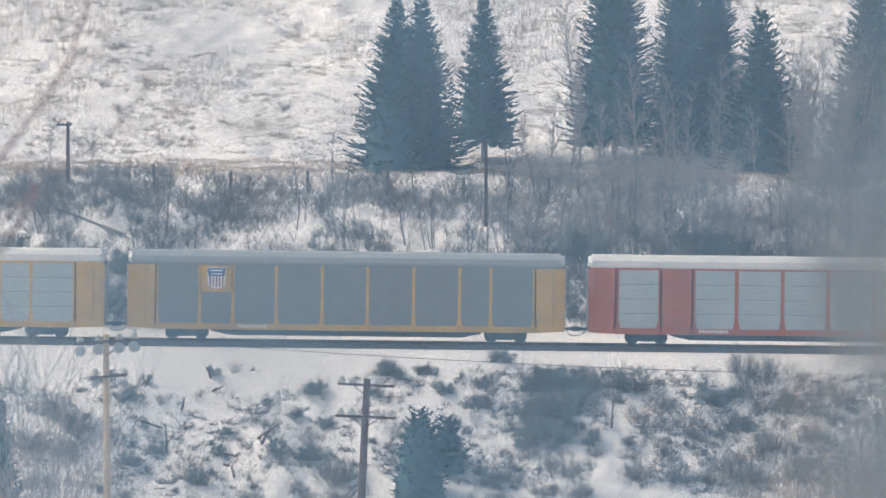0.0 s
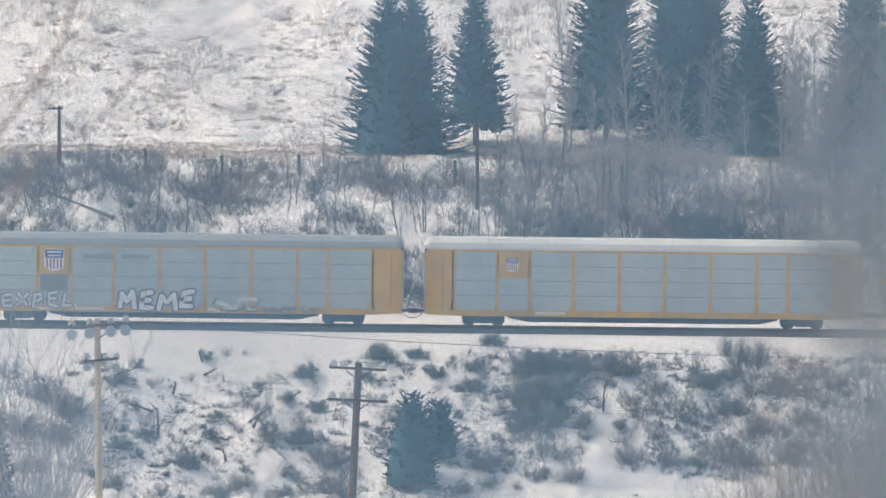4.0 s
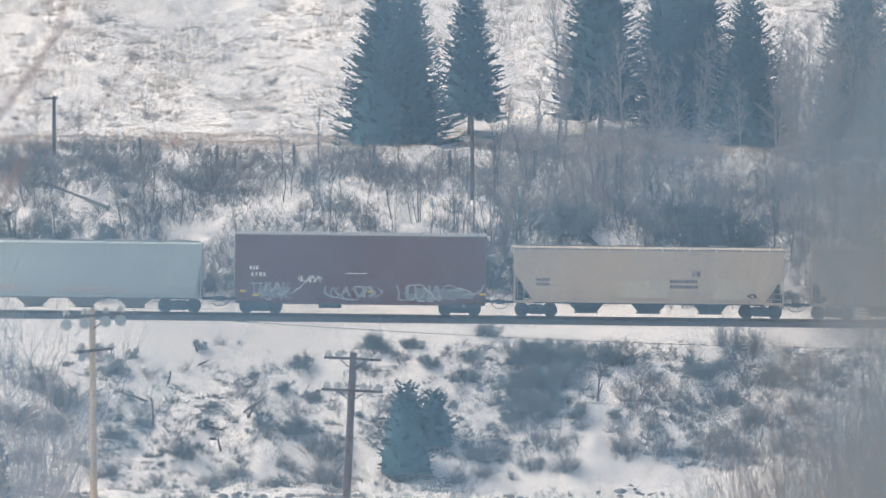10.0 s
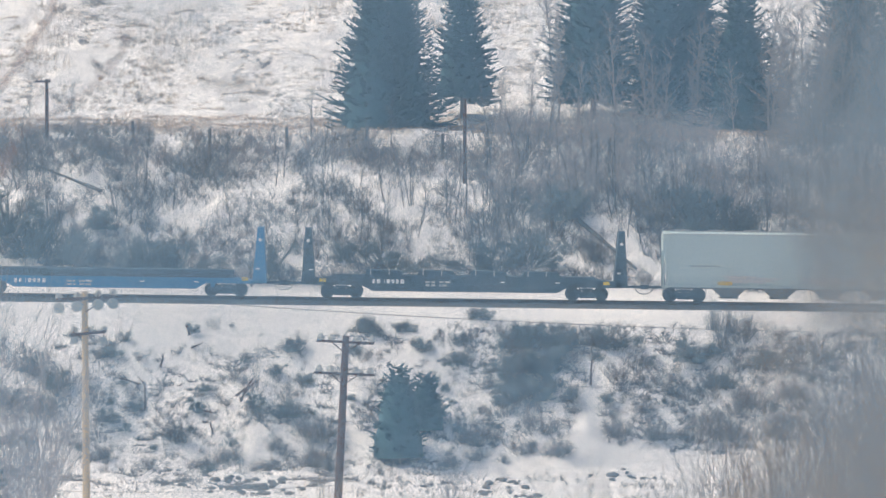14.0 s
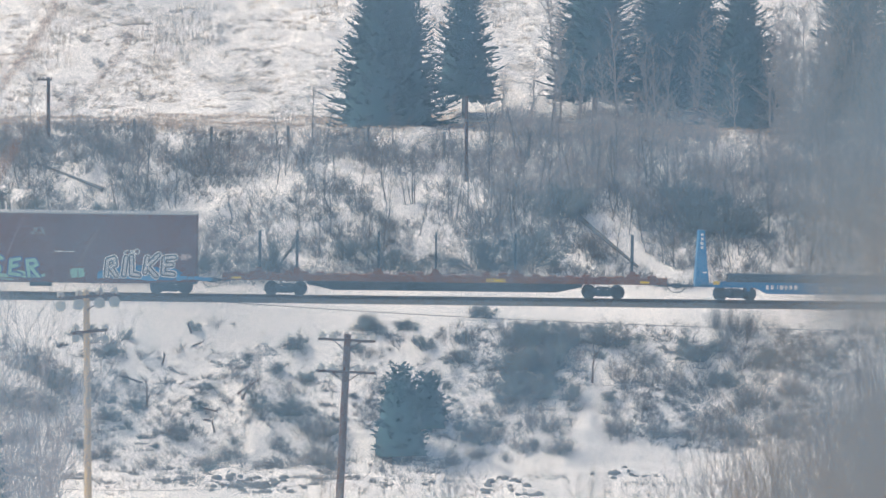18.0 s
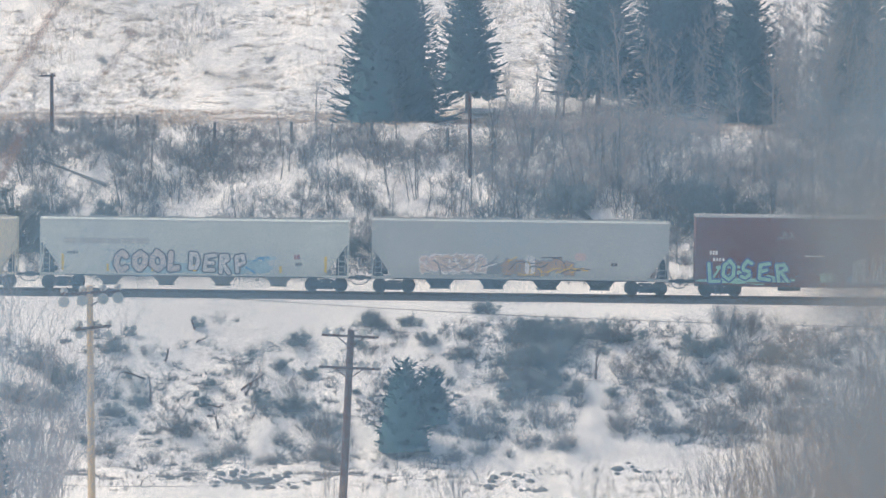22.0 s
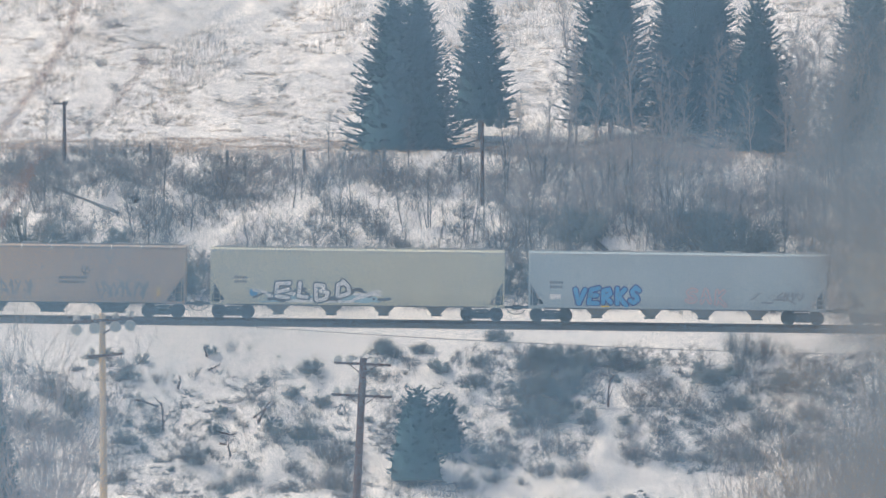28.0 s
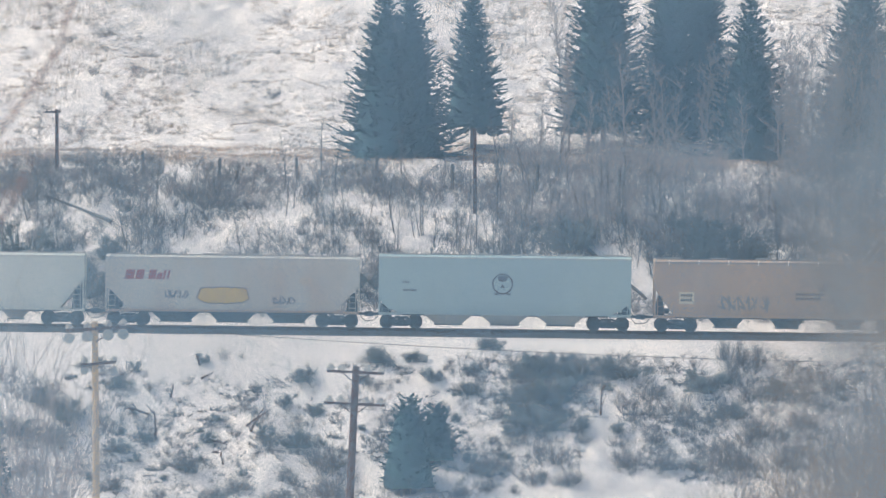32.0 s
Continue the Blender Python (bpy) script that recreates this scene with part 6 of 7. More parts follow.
    # bare shrubs on the front bank
    for i in range(150):
        x = rng.uniform(-30, 30)
        d = rng.uniform(-19, -5.2)
        if x < 2 and (d > -7.5 or i % 2) and rng.random() < 0.75:
            continue
        if bare_lane(x, d):
            continue
        s = rng.uniform(0.25, 0.75) * (1.35 if x > 4 else 0.9)
        planted("bare_shrub", SHRUBS[rng.randrange(7)], M_TWIG, x, d, s, rng.uniform(0, 360), "leafless grey shrub on the snowy bank", "shrub", "leafless shrubs", 0.05)
    # the bank behind the train
    for i in range(180):
        x = rng.uniform(-31, 31)
        d = rng.uniform(8.6, 21.5)
        if hump(x, d, 4.5, 22) < (-0.15 if x > 3 else 0.0) or gully(x, d) or (x < 2 and 11 < d < 20 and i % 3):
            continue
        s = rng.uniform(0.4, 1.0)
        planted("bare_shrub", SHRUBS[rng.randrange(7)], M_MAUVE, x, d, s, rng.uniform(0, 360), "leafless grey shrub on the snowy bank", "shrub", "leafless shrubs", 0.05)
    for i in range(125):
        x = rng.uniform(-31, 31) if i % 3 else rng.uniform(4, 31)
        d = rng.uniform(9, 25)
        if gully(x, d):
            continue
        planted_tree("bare_sapling", SAPLINGS[rng.randrange(8)], M_BARK, x, d, rng.uniform(0.5, 1.0), rng.uniform(0, 360), "thin leafless sapling among shrubs", "leafless saplings on the bank")
    # small trees with dense round crowns under the crest
    for i in range(44):
        x = -31 + i * 0.77 + rng.uniform(-0.9, 0.9)
        d = rng.uniform(21.0, 24.0)
        planted_tree("bare_treelet", TREELETS[i % 6], M_MAUVE, x, d, rng.uniform(0.30, 0.48), rng.uniform(0, 360), "small leafless tree with a dense mauve-grey crown", "small leafless trees under the crest")
    for i in range(44):
        planted_tree("bare_tree", BARETREES[rng.randrange(5)], M_MAUVE, rng.uniform(21.5, 32) if i < 28 else rng.uniform(7, 20), rng.uniform(24, 36) if i < 28 else rng.uniform(33, 46), rng.uniform(0.6, 1.2), rng.uniform(0, 360), "leafless mauve-grey tree with branching crown", "leafless trees")
    for x, d, s, k in ((8.0, 33, 0.8, 1), (6.6, 34, 0.62, 2), (12.6, 33, 0.95, 3), (13.6, 38, 1.1, 1), (18.6, 34, 0.9, 0), (22.6, 35, 0.95, 2), (24.2, 36, 0.9, 3), (25.6, 34, 0.8, 1), (9.6, 30, 0.6, 0), (11.4, 30, 0.6, 2), (15.0, 32, 0.8, 1), (17.2, 30, 0.6, 3), (27.6, 30, 0.7, 0), (29.5, 32, 0.9, 1), (4.4, 33, 0.5, 3), (-26.8, 30, 0.4, 1), (-24.0, 30, 0.35, 2), (20.0, 27, 0.6, 2), (23.0, 26, 0.55, 0)):
        planted_tree("bare_tree", BARETREES[k], M_ASPEN, x, d, s, rng.uniform(0, 360), "leafless grey tree with branching crown", "leafless trees")
    planted_tree("bare_tree", BARETREES[4], M_BARK, -19.1, 17.5, 0.52, 60, "dark leafless forked tree on the snowy bank", "leafless trees")
    for i in range(46):
        d = rng.uniform(42, 105)
        x = rng.uniform(-28, 2) if i % 4 else rng.uniform(2, 28)
        if hump(x, d, 16, 40) < -0.05:
            continue
        planted("bare_shrub", SHRUBS[rng.randrange(7)], M_TWIG, x, d, rng.uniform(0.2, 0.5), rng.uniform(0, 360), "low leafless grey shrub on the snowy hill", "shrub", "leafless shrubs", 0.05, wide=1.6)
    # tall bare saplings at the valley's near side
    for i in range(64):
        k = rng.random() ** 0.7
        y = rng.uniform(168, 222)
        x = (0.0295 + 0.039 * k) * y
        planted("willow_bush", RED[rng.randrange(4)], M_REDTWIG, x, y - TRACK, rng.uniform(0.65, 1.0) + 1.3 * k, rng.uniform(0, 360), "tall reddish-grey leafless willow bush", "shrub", "leafless willows in the valley", 0.1)
    for i in range(13):
        y = rng.uniform(185, 220)
        x = -rng.uniform(0.0525, 0.067) * y
        planted("pale_willow", PALE[i % 3], M_MAUVE, x, y - TRACK, rng.uniform(1.6, 2.4), rng.uniform(0, 360), "tall pale leafless willow bush", "shrub", "leafless willows in the valley", 0.1)
    # thin dry saplings along the lower edge of the valley
    for i in range(19):
        y = rng.uniform(188, 220)
        x = rng.uniform(-0.021, 0.033) * y
        planted("willow_bush", RED[i % 4], M_REDTWIG, x, y - TRACK, rng.uniform(0.65, 1.05), rng.uniform(0, 360), "thin leafless tan willow sapling", "shrub", "leafless willows in the valley", 0.1)
    # upright thin saplings before the spruces
    for i in range(64):
        x, d = rng.uniform(2.5, 31), rng.uniform(7.5, 21)
        if not gully(x, d):
            planted_tree("bare_sapling", SAPLINGS[i % 8], M_BARK, x, d, rng.uniform(0.6, 1.05), rng.uniform(0, 360), "thin leafless sapling among shrubs", "leafless saplings on the bank")


plants()
spruce(-24.5, -60, 9.4, 2.1, 21, 0.0, 1.0, 0.02, 0.64, "young spruce in the valley below the bank")
spruce(-2.0, front(-2.0, 8.9), 5.3, 1.7, 22, 0.0, 0.40, 0.0, 0.92, "bushy young spruce on the snowy railway bank")
spruce(-0.35, front(-0.35, 7.4), 3.2, 1.2, 23, 0.0, 0.40, 0.0, 0.92, "small bushy young spruce on the snowy railway bank")


def thicket(name, label, material, seed, n, xr, dr, tall, keep):
    """Fine undergrowth that nobody could count: thin stems with side twigs, in one mesh."""
    rng = random.Random(seed)
    V, F = [], []
    for i in range(n):
        x, d = rng.uniform(*xr), rng.uniform(*dr)
        if not keep(x, d, rng):
            continue
        z = on_ground(x, d) - 0.05
        h = tall * rng.uniform(0.35, 1.0)
        p = Vector((x, TRACK + d, z))
        for s in range(3):
            q = p + Vector((rng.uniform(-0.6, 0.6) * h, rng.uniform(-0.3, 0.3) * h, h * rng.uniform(0.45, 1)))
            tube(V, F, p, q, 0.015, 0.006)
            for t in range(2):
                m = p.lerp(q, rng.uniform(0.3, 0.9))
                tube(V, F, m, m + Vector((rng.uniform(-0.45, 0.45) * h, rng.uniform(-0.3, 0.3) * h, rng.uniform(-0.05, 0.3) * h)), 0.010, 0.004)
    ob = from_lists(name, V, F, material)
    return tagged(ob, label, "undergrowth", kind="stuff")


def patchy(x, d, rng, s=5.0, k=11, cut=0.0):
    return hump(x, d, s, k) + 0.35 * rng.uniform(-1, 1) > cut


thicket("brushwood", "grey leafless undergrowth on the snowy bank", M_BRUSH, 1, 15000, (-32, 32), (5.4, 26.0), 1.15, lambda x, d, r: not gully(x, d) and patchy(x, d, r, 2.6, 11, -0.14 if d < 9 else 0.02 if x < 3 and d < 20 else 0.0 if x < 3 else -0.10))
thicket("crest_brush", "brownish brush along the crest of the bank", M_DRYBRUSH, 2, 5500, (-32, 32), (24.0, 35), 0.32, lambda x, d, r: patchy(x, d * 3, r, 6.0, 12, 0.02))
thicket("bank_brush", "low leafless brush on the front bank", M_BRUSH, 3, 9000, (-30, 30), (-19, -4.6), 0.65, lambda x, d, r: patchy(x, d, r, 1.9, 13, 0.20 if x < 3 else -0.05 if x < 10 else -0.25) and not (x < 0 and d > -7) and not bare_lane(x, d))
thicket("lane_brush", "thin dry stalks on the valley floor", M_TWIG, 4, 1500, (-30, 30), (-34, -19), 0.6, lambda x, d, r: patchy(x, d, r, 3.0, 14, 0.12))


def debris():
    """Twiggy litter, stubs and low clumps that stick out of the snow on the front bank."""
    rng = random.Random(31)
    V, F = [], []
    for i in range(4200):
        x, d = rng.uniform(-30, 30), rng.uniform(-26, -5.0)
        if hump(x, d, 2.4, 33) + 0.5 * hump(x, d, 1.0, 34) < (0.15 if x < 4 else 0.06) or (x < 2 and d > -5.8) or bare_lane(x, d):
            continue
        z = on_ground(x, d)
        big = rng.uniform(0.10, 0.36)
        for s in range(12):
            p = Vector((x + rng.gauss(0, 0.7) * big, TRACK + d + rng.gauss(0, 0.5) * big, z - 0.02))
            q = p + Vector((rng.gauss(0, 0.7) * big, rng.gauss(0, 0.5) * big, abs(rng.gauss(0.5, 0.4)) * big))
            tube(V, F, p, q, 0.032, 0.012)
    ob = from_lists("bank_litter", V, F, M_BRUSH)
    tagged(ob, "dark twiggy litter sticking out of the snow", "undergrowth", kind="stuff")


debris()


thicket("tall_brush", "tall grey leafless brush before the spruces", M_MAUVE, 6, 3300, (4.0, 32), (14, 29), 3.5, lambda x, d, r: patchy(x, d, r, 2.6, 17, 0.02) and not (18.6 < x < 22.5 and d > 21))
thicket("crest_scrub", "greyish leafless scrub along the crest", M_MAUVE, 7, 3000, (-31, 6), (20.0, 23.6), 0.85, lambda x, d, r: patchy(x, d, r, 3.0, 18, -0.1))


def tufts(seed=5):
    """Dry grass standing out of the snow on the hill: low clumps, thin tall stalks, and a thick strip along the crest."""
    rng = random.Random(seed)
    low, stalks, strip = ([], []), ([], []), ([], [])
    for i in range(15000):
        d = rng.uniform(38, 125)
        x = rng.uniform(-32, 32) * (1 + d / 900)
        if hump(x, d * 0.5, 2.6, 15) + 0.9 * hump(x, d * 0.5, 1.0, 16) + 0.4 * hump(x, d * 0.5, 11, 17) < 0.14:
            continue
        z = on_ground(x, d) - 0.04
        w, h = rng.uniform(0.10, 0.36), rng.uniform(0.10, 0.28)
        for s in range(10):
            p = Vector((x + rng.gauss(0, 0.6) * w, TRACK + d + rng.gauss(0, 0.25), z))
            q = p + Vector((rng.gauss(0, 0.5) * h, rng.gauss(0, 0.4) * h, h * rng.uniform(0.4, 1.1)))
            tube(*low, p, q, 0.018, 0.006)
    for i in range(26000):
        d = rng.uniform(44, 130)
        x = rng.uniform(-32, 32) * (1 + d / 900)
        if hump(x, d * 0.45, 5.5, 25) + 0.5 * hump(x, d * 0.5, 1.7, 26) + 0.2 * rng.uniform(-1, 1) + 0.0022 * (d - 70) < 0.14:
            continue
        p = Vector((x, TRACK + d, on_ground(x, d) - 0.04))
        h = rng.uniform(0.3, 0.8)
        q = p + Vector((rng.gauss(0, 0.10) * h, rng.gauss(0, 0.1) * h, h))
        tube(*stalks, p, q, 0.016, 0.007)
        tube(*stalks, p.lerp(q, 0.4), p.lerp(q, 0.4) + Vector((rng.gauss(0, 0.2) * h, 0, 0.35 * h)), 0.008, 0.004)
    for i in range(4200):
        d = rng.uniform(26.5, 37.5)
        x = rng.uniform(-32, 32)
        if hump(x, d * 2.5, 5.0, 27) + 0.3 * rng.uniform(-1, 1) < -0.12:
            continue
        z = on_ground(x, d) - 0.04
        for s in range(7):
            h = rng.uniform(0.07, 0.22)
            p = Vector((x + rng.gauss(0, 0.3), TRACK + d + rng.gauss(0, 0.2), z))
            tube(*strip, p, p + Vector((rng.gauss(0, 0.4) * h, rng.gauss(0, 0.3) * h, h)), 0.022, 0.008)
    for (V, F), name, material, label in ((low, "grass_tufts", M_GRASS, "low dry grass clumps standing out of the snow"), (stalks, "grass_stalks", M_STALK, "thin tall dry stalks standing out of the snow"), (strip, "crest_grass", M_DRYBRUSH, "tan dry grass along the crest of the bank")):
        tagged(from_lists(name, V, F, material), label, "grass", kind="stuff")


tufts()


def fallen_limbs():
    """Dead wood on the front bank."""
    rng = random.Random(9)
    for i, (x, drop, L, turn, lift) in enumerate(((-17.8, 5.2, 1.6, 160, 8), (-17.4, 6.6, 1.9, 85, 70), (-11.9, 5.8, 1.7, 35, 30), (-11.6, 6.1, 1.4, 48, 40), (-14.2, 6.6, 1.6, -30, -28), (-13.9, 7.3, 1.3, -35, -30), (-14.9, 2.3, 0.8, 110, 60), (-14.8, 3.1, 0.7, 20, 20), (-16.6, 4.2, 0.9, 75, 70), (-20.3, 3.2, 1.3, 15, 12), (9.7, 4.9, 1.9, 88, 75), (-13.2, 8.0, 0.8, 100, 60))):
        d = front(x, drop)
        z = on_ground(x, d)
        V, F = [], []
        a, b = radians(turn), radians(lift)
        branch(V, F, rng, Vector((0, 0, 0.02)), Vector((math.cos(a) * math.cos(b), -0.3, math.sin(b) * 0.8 + 0.25)).normalized(), L, 0.10, 1, 1, 0.7, 0.2)
        ob = from_lists("dead_limb", V, F, M_DARKPOLE)
        ob.matrix_basis = pose(x, TRACK + d, z)
        tagged(ob, "dead dark limb sticking out of the snow", "branch", "dead limbs on the bank")


fallen_limbs()


def fallen_log():
    p, q = Vector((9.4, TRACK + 13.4, on_ground(9.4, 13.4) + 0.25)), Vector((13.0, TRACK + 8.6, on_ground(13.0, 8.6) + 0.15))
    log = finish("fallen_log", rod(BM(), p, q, 0.16, 0.09, 9), M_BARK)
    tagged(log, "dark fallen tree trunk lying down the snowy bank", "log")
    p, q = Vector((-25.9, TRACK + 20.6, on_ground(-25.9, 20.6) + 0.2)), Vector((-21.4, TRACK + 16.3, on_ground(-21.4, 16.3) + 0.2))
    log = finish("fallen_log", rod(BM(), p, q, 0.06, 0.12, 9), M_BARK)
    tagged(log, "dark fallen tree trunk lying down the snowy bank", "log")


fallen_log()


def stones():
    """Dark stones by the lane at the foot of the bank."""
    rng = random.Random(12)
    meshes = []
    for i in range(4):
        bm = BM()
        bmesh.ops.create_icosphere(bm, subdivisions=2, radius=0.5)
        for v in bm.verts:
            v.co *= 1 + 0.35 * noise.noise(v.co * 2.2 + Vector((i * 5.0, 0, 0)))
            v.co.z *= 0.8
        me = bpy.data.meshes.new("stone")
        bm.to_mesh(me)
        bm.free()
        me.materials.append(M_STONE)
        meshes.append(me)
    for i in range(105):
        if i < 60:
            x, d = rng.gauss(-10.9, 1.5), rng.uniform(-31, -22)
        elif i < 85:
            x, d = rng.gauss(4.5, 1.4), rng.uniform(-31, -21)
        else:
            x, d = rng.gauss(11.8, 1.0), rng.uniform(-21, -18)
        s = rng.uniform(0.16, 0.55)
        ob = new("stone", meshes[i % 4])
        ob.matrix_basis = pose(x, TRACK + d, on_ground(x, d) + 0.05 * s, 0, 0, rng.uniform(0, 360)) @ Matrix.Diagonal((s * 1.3, s, s, 1))
        tagged(ob, "dark stone half buried in the snow", "stone", "stones at the foot of the bank")


stones()


# ---- poles, posts and wires ----
def fence():
    for x, d, h, lean in ((-14.6, 23.6, 1.35, 1), (-9.5, 23.6, 1.4, -2), (-4.3, 23.2, 1.75, 1), (0.7, 23.2, 1.7, 0), (6.2, 22.6, 1.8, 3), (-19.6, 23.6, 1.4, -2), (11.6, 22.8, 1.5, 2)):
        post = finish("fence_post", rod(rod(BM(), (0, 0, -0.4), (0, 0, h), 0.115, 0.105, 9), (0, 0, h), (0, 0, h + 0.03), 0.105, 0.07, 9), M_BARK)
        post.matrix_basis = pose(x, TRACK + d, on_ground(x, d), 0, lean, 0)
        tagged(post, "short dark weathered wooden fence post", "fence post", "fence posts along the crest")


def far_pole(x, d, h, arm):
    pole = new("utility_pole")
    pole.matrix_basis = pose(x, TRACK + d, on_ground(x, d))
    tagged(pole, "thin dark wooden utility pole on the hillside", "utility pole", "poles on the hillside")
    part("shaft", rod(BM(), (0, 0, -0.5), (0, 0, h), 0.14, 0.11, 9), M_DARKPOLE, pole)
    if arm:
        part("crossarm", box(BM(), -0.75, 0.25, -0.06, 0.06, h - 0.25, h - 0.13), M_DARKPOLE, pole)
        for k in (-0.65, -0.35, 0.2):
            part("insulator", rod(BM(), (k, 0, h - 0.13), (k, 0, h + 0.02), 0.05, 0.03, 7), M_DARKPOLE, pole)


def light_pole():
    """A tall wooden pole with two tiers of round floodlights."""
    x, y, top = -14.44, 300.0, 4.3
    z0 = height(x, y)
    pole = new("floodlight_pole")
    pole.matrix_basis = pose(x, y, 0)
    tagged(pole, "tall pale wooden pole with two tiers of floodlights", "light pole")
    part("shaft", rod(BM(), (0.12, 0, z0 - 0.5), (0, 0, top), 0.19, 0.13, 12), M_POLE, pole)
    for z, spots in ((3.95, (-1.08, -0.32, 0.54, 1.16)), (2.50, (-0.45, 0.78))):
        part("crossarm", prism(BM(), [(spots[0] - 0.1, z - 0.08), (spots[-1] + 0.1, z + 0.06), (spots[-1] + 0.1, z + 0.18), (spots[0] - 0.1, z + 0.04)], -0.22, -0.12), M_DARKPOLE, pole)
        for k in spots:
            for tier in (-1, 1):
                zz = z + (-0.26 if tier < 0 else 0.17) + 0.08 * k * (z > 3)
                xx = k + (0.02 if tier < 0 else 0.0)
                h = alike("floodlight", "floodlight", lambda: turned(BM(), [(0.30, 0.06), (0.26, 0.13), (0.10, 0.20), (0.0, 0.235), (-0.03, 0.235), (-0.03, 0.215)], 18), M_GREYSTEEL, pole, pose(xx, -0.25 * (1 if tier < 0 else -1), zz, -16 if tier < 0 else 52, 0, 8 * k if tier < 0 else 180 + 25 * k) @ Matrix.Diagonal(((0.7, 0.7, 0.7, 1) if tier > 0 or z < 3 else (1.02, 1.02, 1.02, 1))))
                alike("lamp_glass", "lamp_glass", lambda: turned(BM(), [(-0.025, 0.212), (-0.05, 0.16), (-0.06, 0.02)], 18), M_LAMPGLASS, h)
                part("bracket", rod(BM(), (xx, -0.17, z + 0.06), (xx, -0.2 * (1 if tier < 0 else -0.6), zz), 0.025, n=6), M_DARKPOLE, pole)
    part("brace", rod(BM(), (0.85, -0.17, 3.95), (0.05, -0.14, 3.45), 0.03, n=6), M_DARKPOLE, pole)


def line_pole():
    """A dark leaning pole with two crossarms of insulators."""
    x, y, top = -4.15, 345.0, 1.0
    z0 = height(x, y)
    pole = new("telegraph_pole")
    pole.matrix_basis = pose(x, y, 0, 0, 2.8, 0)
    tagged(pole, "dark wooden telegraph pole with two crossarms of insulators", "utility pole")
    part("shaft", rod(BM(), (0, 0, z0 - 0.5), (0, 0, top), 0.22, 0.17, 12), M_DARKPOLE, pole)
    for z, a, b in ((0.72, -1.4, 1.35), (-0.80, -1.45, 1.45)):
        arm = part("crossarm", box(BM(), a, b, -0.28, -0.16, z - 0.06, z + 0.06), M_DARKPOLE, pole)
        for k in (-1.2, -0.68, 0.55, 1.25):
            part("insulator", turned(BM(), [(z + 0.04, 0.05), (z + 0.08, 0.17), (z + 0.20, 0.20), (z + 0.28, 0.12), (z + 0.36, 0.10), (z + 0.38, 0.03)], 10, "z"), M_INSULATOR, arm).matrix_basis = pose(k, -0.21, 0)
        for s in (-1, 1):
            part("brace", rod(BM(), (s * 0.7, -0.2, z), (0, -0.2, z - 0.55), 0.03, n=6), M_DARKPOLE, arm)
    part("transformer", box(BM(), 0.2, 0.55, -0.2, 0.2, 0.55, 0.8), M_GREYSTEEL, pole)


def wire(p, q, sag, r):
    p, q = Vector(p), Vector(q)
    V, F = [], []
    n = 24
    pts = [p.lerp(q, i / n) - Vector((0, 0, sag * 4 * (i / n) * (1 - i / n))) for i in range(n + 1)]
    chain(V, F, pts, [r] * (n + 1), 4)
    ob = from_lists("overhead_wire", V, F, M_WIRE)
    tagged(ob, "thin dark overhead wire strung between poles", "wire", "overhead wires")


def wires():
    wire((-14.3, 300, 4.2), (23.5, 318, 1.95), 0.35, 0.014)
    wire((-4.9, 345, -1.0), (28.0, 360, -1.5), 0.5, 0.009)
    wire((-20.5, 316, -4.7), (-4.15, 344.8, -6.1), 0.3, 0.012)


fence()
far_pole(-25.3, 24, 3.9, True)
far_pole(2.15, 19.5, 5.6, False)
light_pole()
line_pole()
wires()


# ---- brush close before the lens, and an added haze veil ----
def near_bush_or_veil(label, y, stems, seed, material, r, xs, zs, twigs, weight):
    """A bush on the near slope, or the added haze veil, whose twigs fill a window of the view; weight(x, z) thins them.
    """
    rng = random.Random(seed)
    x0, x1 = xs
    bush = new("near_bush_or_veil")
    g = height(0.5 * (x0 + x1), y)
    bush.matrix_basis = pose(0, 0, 0)
    tagged(bush, label, "bush")
    for i in range(stems):
        bx = rng.uniform(x0, x1)
        V, F = [], []
        p = Vector((bx, y + rng.uniform(-0.3, 0.3), g - 0.1))
        q = Vector((bx + rng.uniform(-0.1, 0.1), p.y, zs[0] - 0.15))
        tube(V, F, p, q, r * 2.2, r * 1.8, 5)
        from_lists("stem", V, F, material, bush)
    V, F = [], []
    deep = 0.055 * y
    for made in range(twigs):
        x, z = rng.uniform(x0, x1), rng.uniform(*zs)
        if rng.random() > weight(x, z):
            continue
        L = (zs[1] - zs[0]) * rng.uniform(0.12, 0.3)
        p = Vector((x, y + rng.uniform(-deep, deep), z))
        q = p + Vector((rng.gauss(0, 0.45), rng.gauss(0, 0.2), rng.uniform(0.4, 1))).normalized() * L
        tube(V, F, p, q, r, r * 0.7)
    tagged(from_lists("twig_mass", V, F, material, bush), kind="stuff")


def smooth(a, b, t):
    k = min(1.0, max(0.0, (t - a) / (b - a)))
    return k * k * (3 - 2 * k)


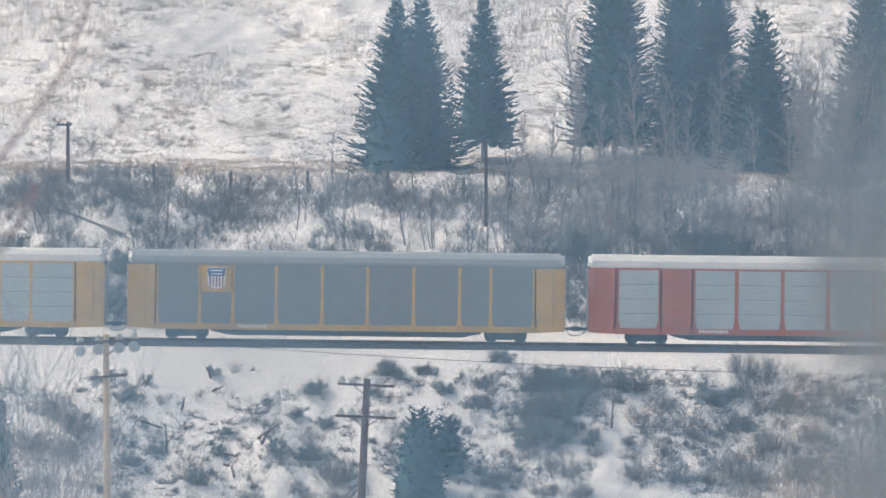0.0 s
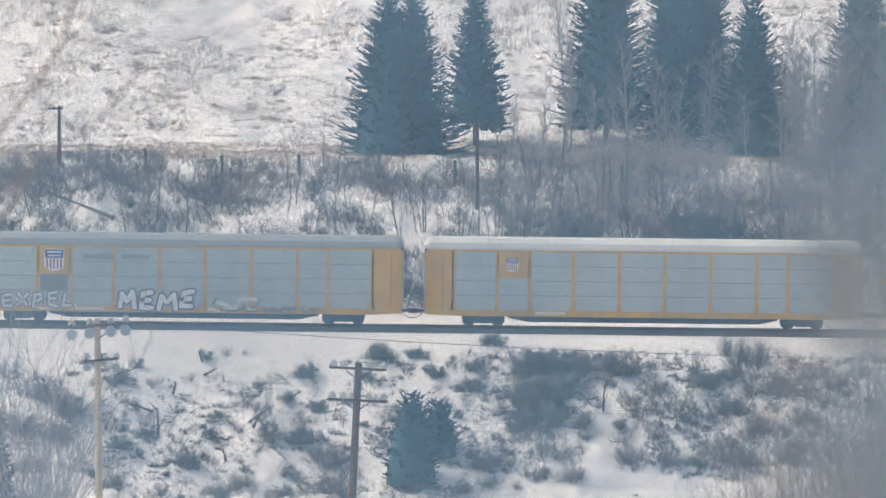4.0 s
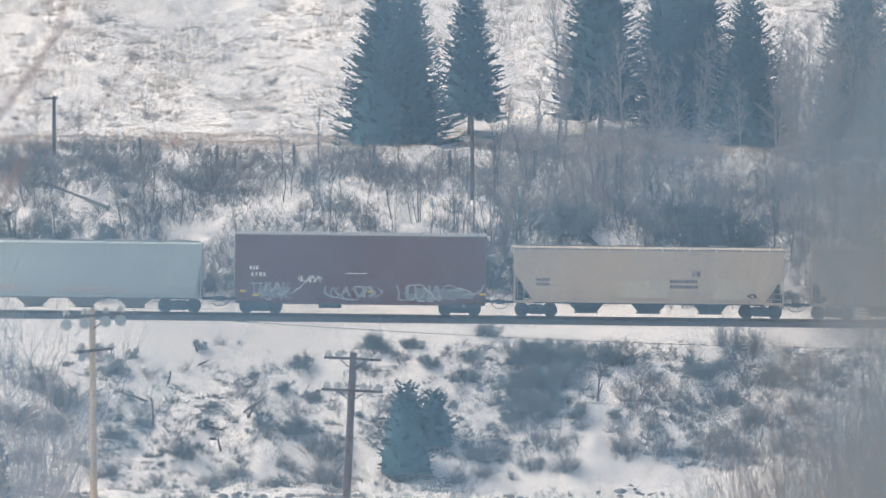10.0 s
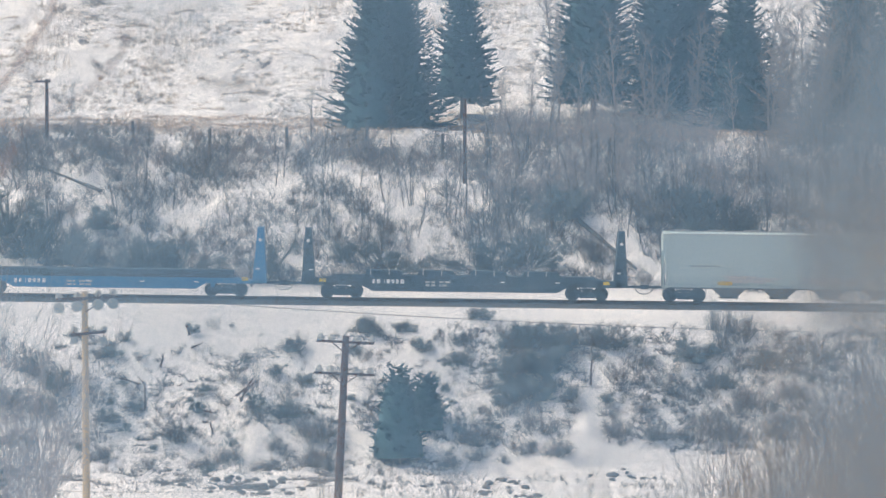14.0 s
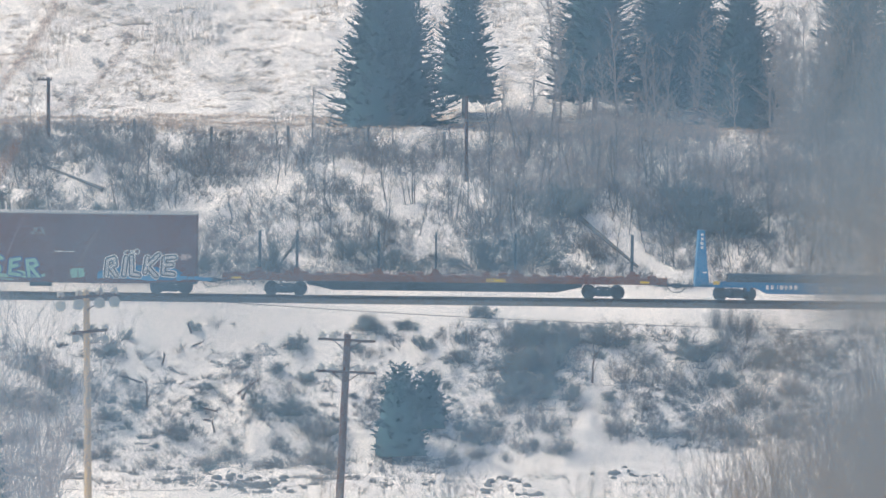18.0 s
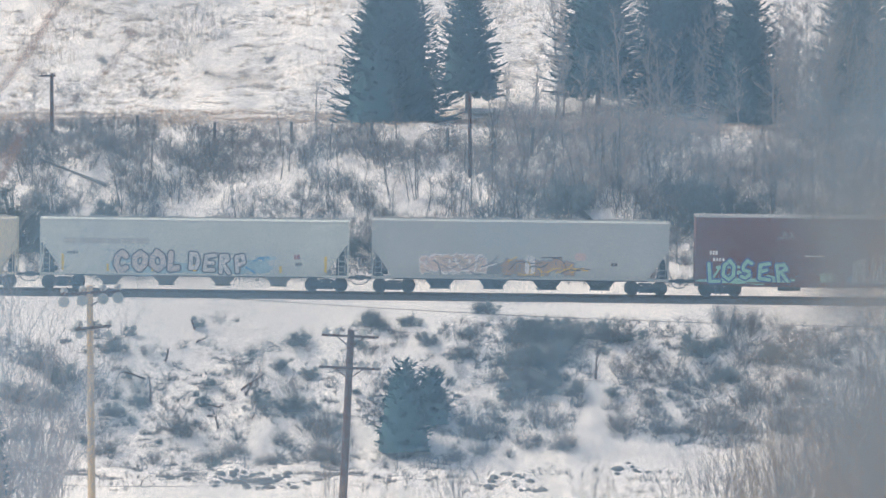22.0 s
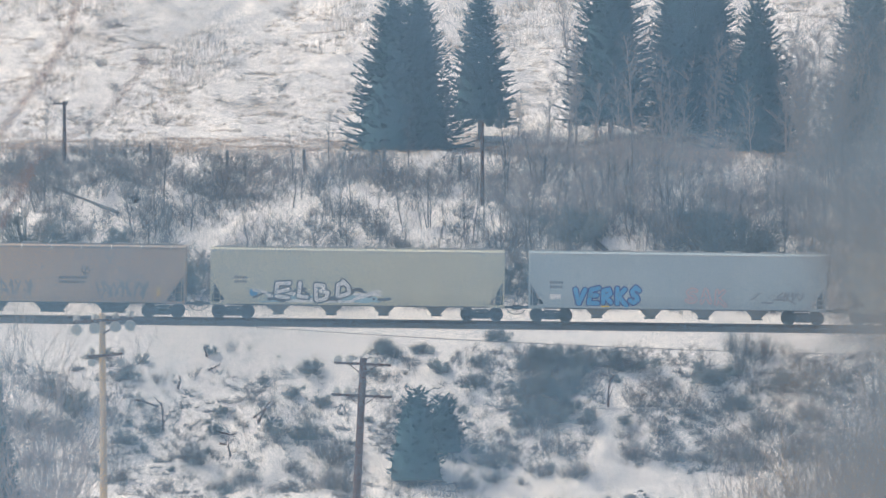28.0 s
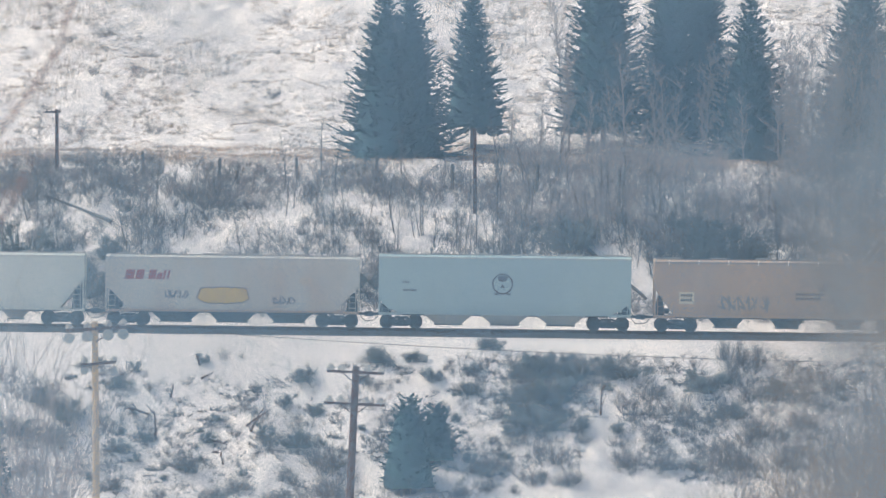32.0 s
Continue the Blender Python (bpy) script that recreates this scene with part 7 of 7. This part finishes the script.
def foreground():
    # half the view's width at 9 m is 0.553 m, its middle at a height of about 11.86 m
    near_bush_or_veil("leafless tan bush close before the lens", 9.0, 12, 3, M_NEAR, 0.0022, (0.1, 0.80), (11.30, 11.84), 2000,
              lambda x, z: (0.5 + 0.3 * smooth(11.62, 11.74, z)) * smooth(0.37 + 0.05 * smooth(11.66, 11.76, z), 0.60 - 0.07 * smooth(11.66, 11.76, z), x))
    near_bush_or_veil("leafless grey bush close before the lens", 9.4, 8, 5, M_NEARGREY, 0.0022, (0.1, 0.80), (11.68, 12.35), 1500,
              lambda x, z: (0.85 - 0.35 * smooth(11.98, 12.08, z)) * smooth(0.42, 0.58 + 0.06 * smooth(11.98, 12.08, z), x))
    # added veil over the whole view: blurred blue twigs imitate haze
    near_bush_or_veil("added thin veil of blurred bluish twigs standing in for haze", 3.5, 8, 4, M_HAZEVEIL, 0.0004, (-0.28, 0.28), (11.74, 12.14), 5900, lambda x, z: 0.50)
    # a reddish branch that hangs in from the side, farther off
    rng = random.Random(6)
    tree = new("near_branch")
    tagged(tree, "reddish leafless branch hanging near the lens", "branch")
    y = 34.0
    fork = Vector((-4.5 / 58 * y, y, 12 - 1.4 / 58 * y))
    V, F = [], []
    chain(V, F, [Vector((-3.5, y, height(-3.5, y) - 0.2)), Vector((-3.2, y, 8.6)), fork], [0.05, 0.04, 0.025], 6)
    from_lists("stem", V, F, M_NEARRED, tree)
    # across and up, as seen at 58 m
    for pts, r in ((((-3.9, 11.6), (-3.64, 11.97), (-3.34, 12.31), (-3.06, 12.71), (-2.91, 13.14), (-2.88, 13.5)), 0.009),
                   (((-4.1, 12.3), (-3.85, 12.95), (-3.64, 13.05), (-3.27, 13.19)), 0.007),
                   (((-4.0, 10.9), (-3.64, 11.2), (-3.45, 11.5), (-3.30, 11.68)), 0.011),
                   (((-3.9, 11.2), (-3.55, 11.49), (-3.36, 11.7), (-3.19, 11.86), (-2.8, 12.1), (-2.51, 12.4), (-2.39, 12.68)), 0.006)):
        pts = [fork] + [Vector((a / 58 * y, y + rng.uniform(-0.4, 0.4), 12 + (b - 12) / 58 * y)) for a, b in pts]
        V, F = [], []
        chain(V, F, pts, [r * 1.4 * (1 - 0.65 * i / len(pts)) for i in range(len(pts))], 5)
        bough = from_lists("bough", V, F, M_NEARRED, tree)
        for p, q in zip(pts[1:], pts[2:]):
            for k in range(2):
                m = p.lerp(q, rng.random())
                V, F = [], []
                tube(V, F, m, m + Vector((rng.uniform(-0.18, 0.08), 0, rng.uniform(-0.03, 0.22))), r * 0.4, r * 0.2)
                from_lists("twig", V, F, M_NEARRED, bough)


foreground()


# ---- movement ----
def run(t):
    """Metres that the train has gone at t seconds: it slows a little, then keeps its speed."""
    a = min(t, 22.0)
    return (338.6 * a - 0.24 * a * a + 328.1 * max(0.0, t - 22.0)) / SCALE


def motions():
    fall = math.degrees(math.atan(GRADE))
    for car, x0 in CARS:
        walk(car, [(t, pose(x0 + run(t), TRACK, -GRADE * (x0 + run(t)), 0, fall, 0)) for t in range(0, 33)])
    for wheel, number, x in WHEELSETS:
        x0 = CARS[number][1]
        seen = [k for k in range(0, 961) if -45 < x0 + run(k / 30) < 45]
        a, b = max(0, seen[0] - 1), min(960, seen[-1] + 1)
        keys = sorted({0, 960, *range(a, b + 1)})
        rows = []
        for k in keys:
            s = run(min(max(k, a), b) / 30)
            rows.append((k / 30, pose(x, 0, WR, 0, math.degrees(s / WR) % 360, 0)))
        walk(wheel, rows)


motions()
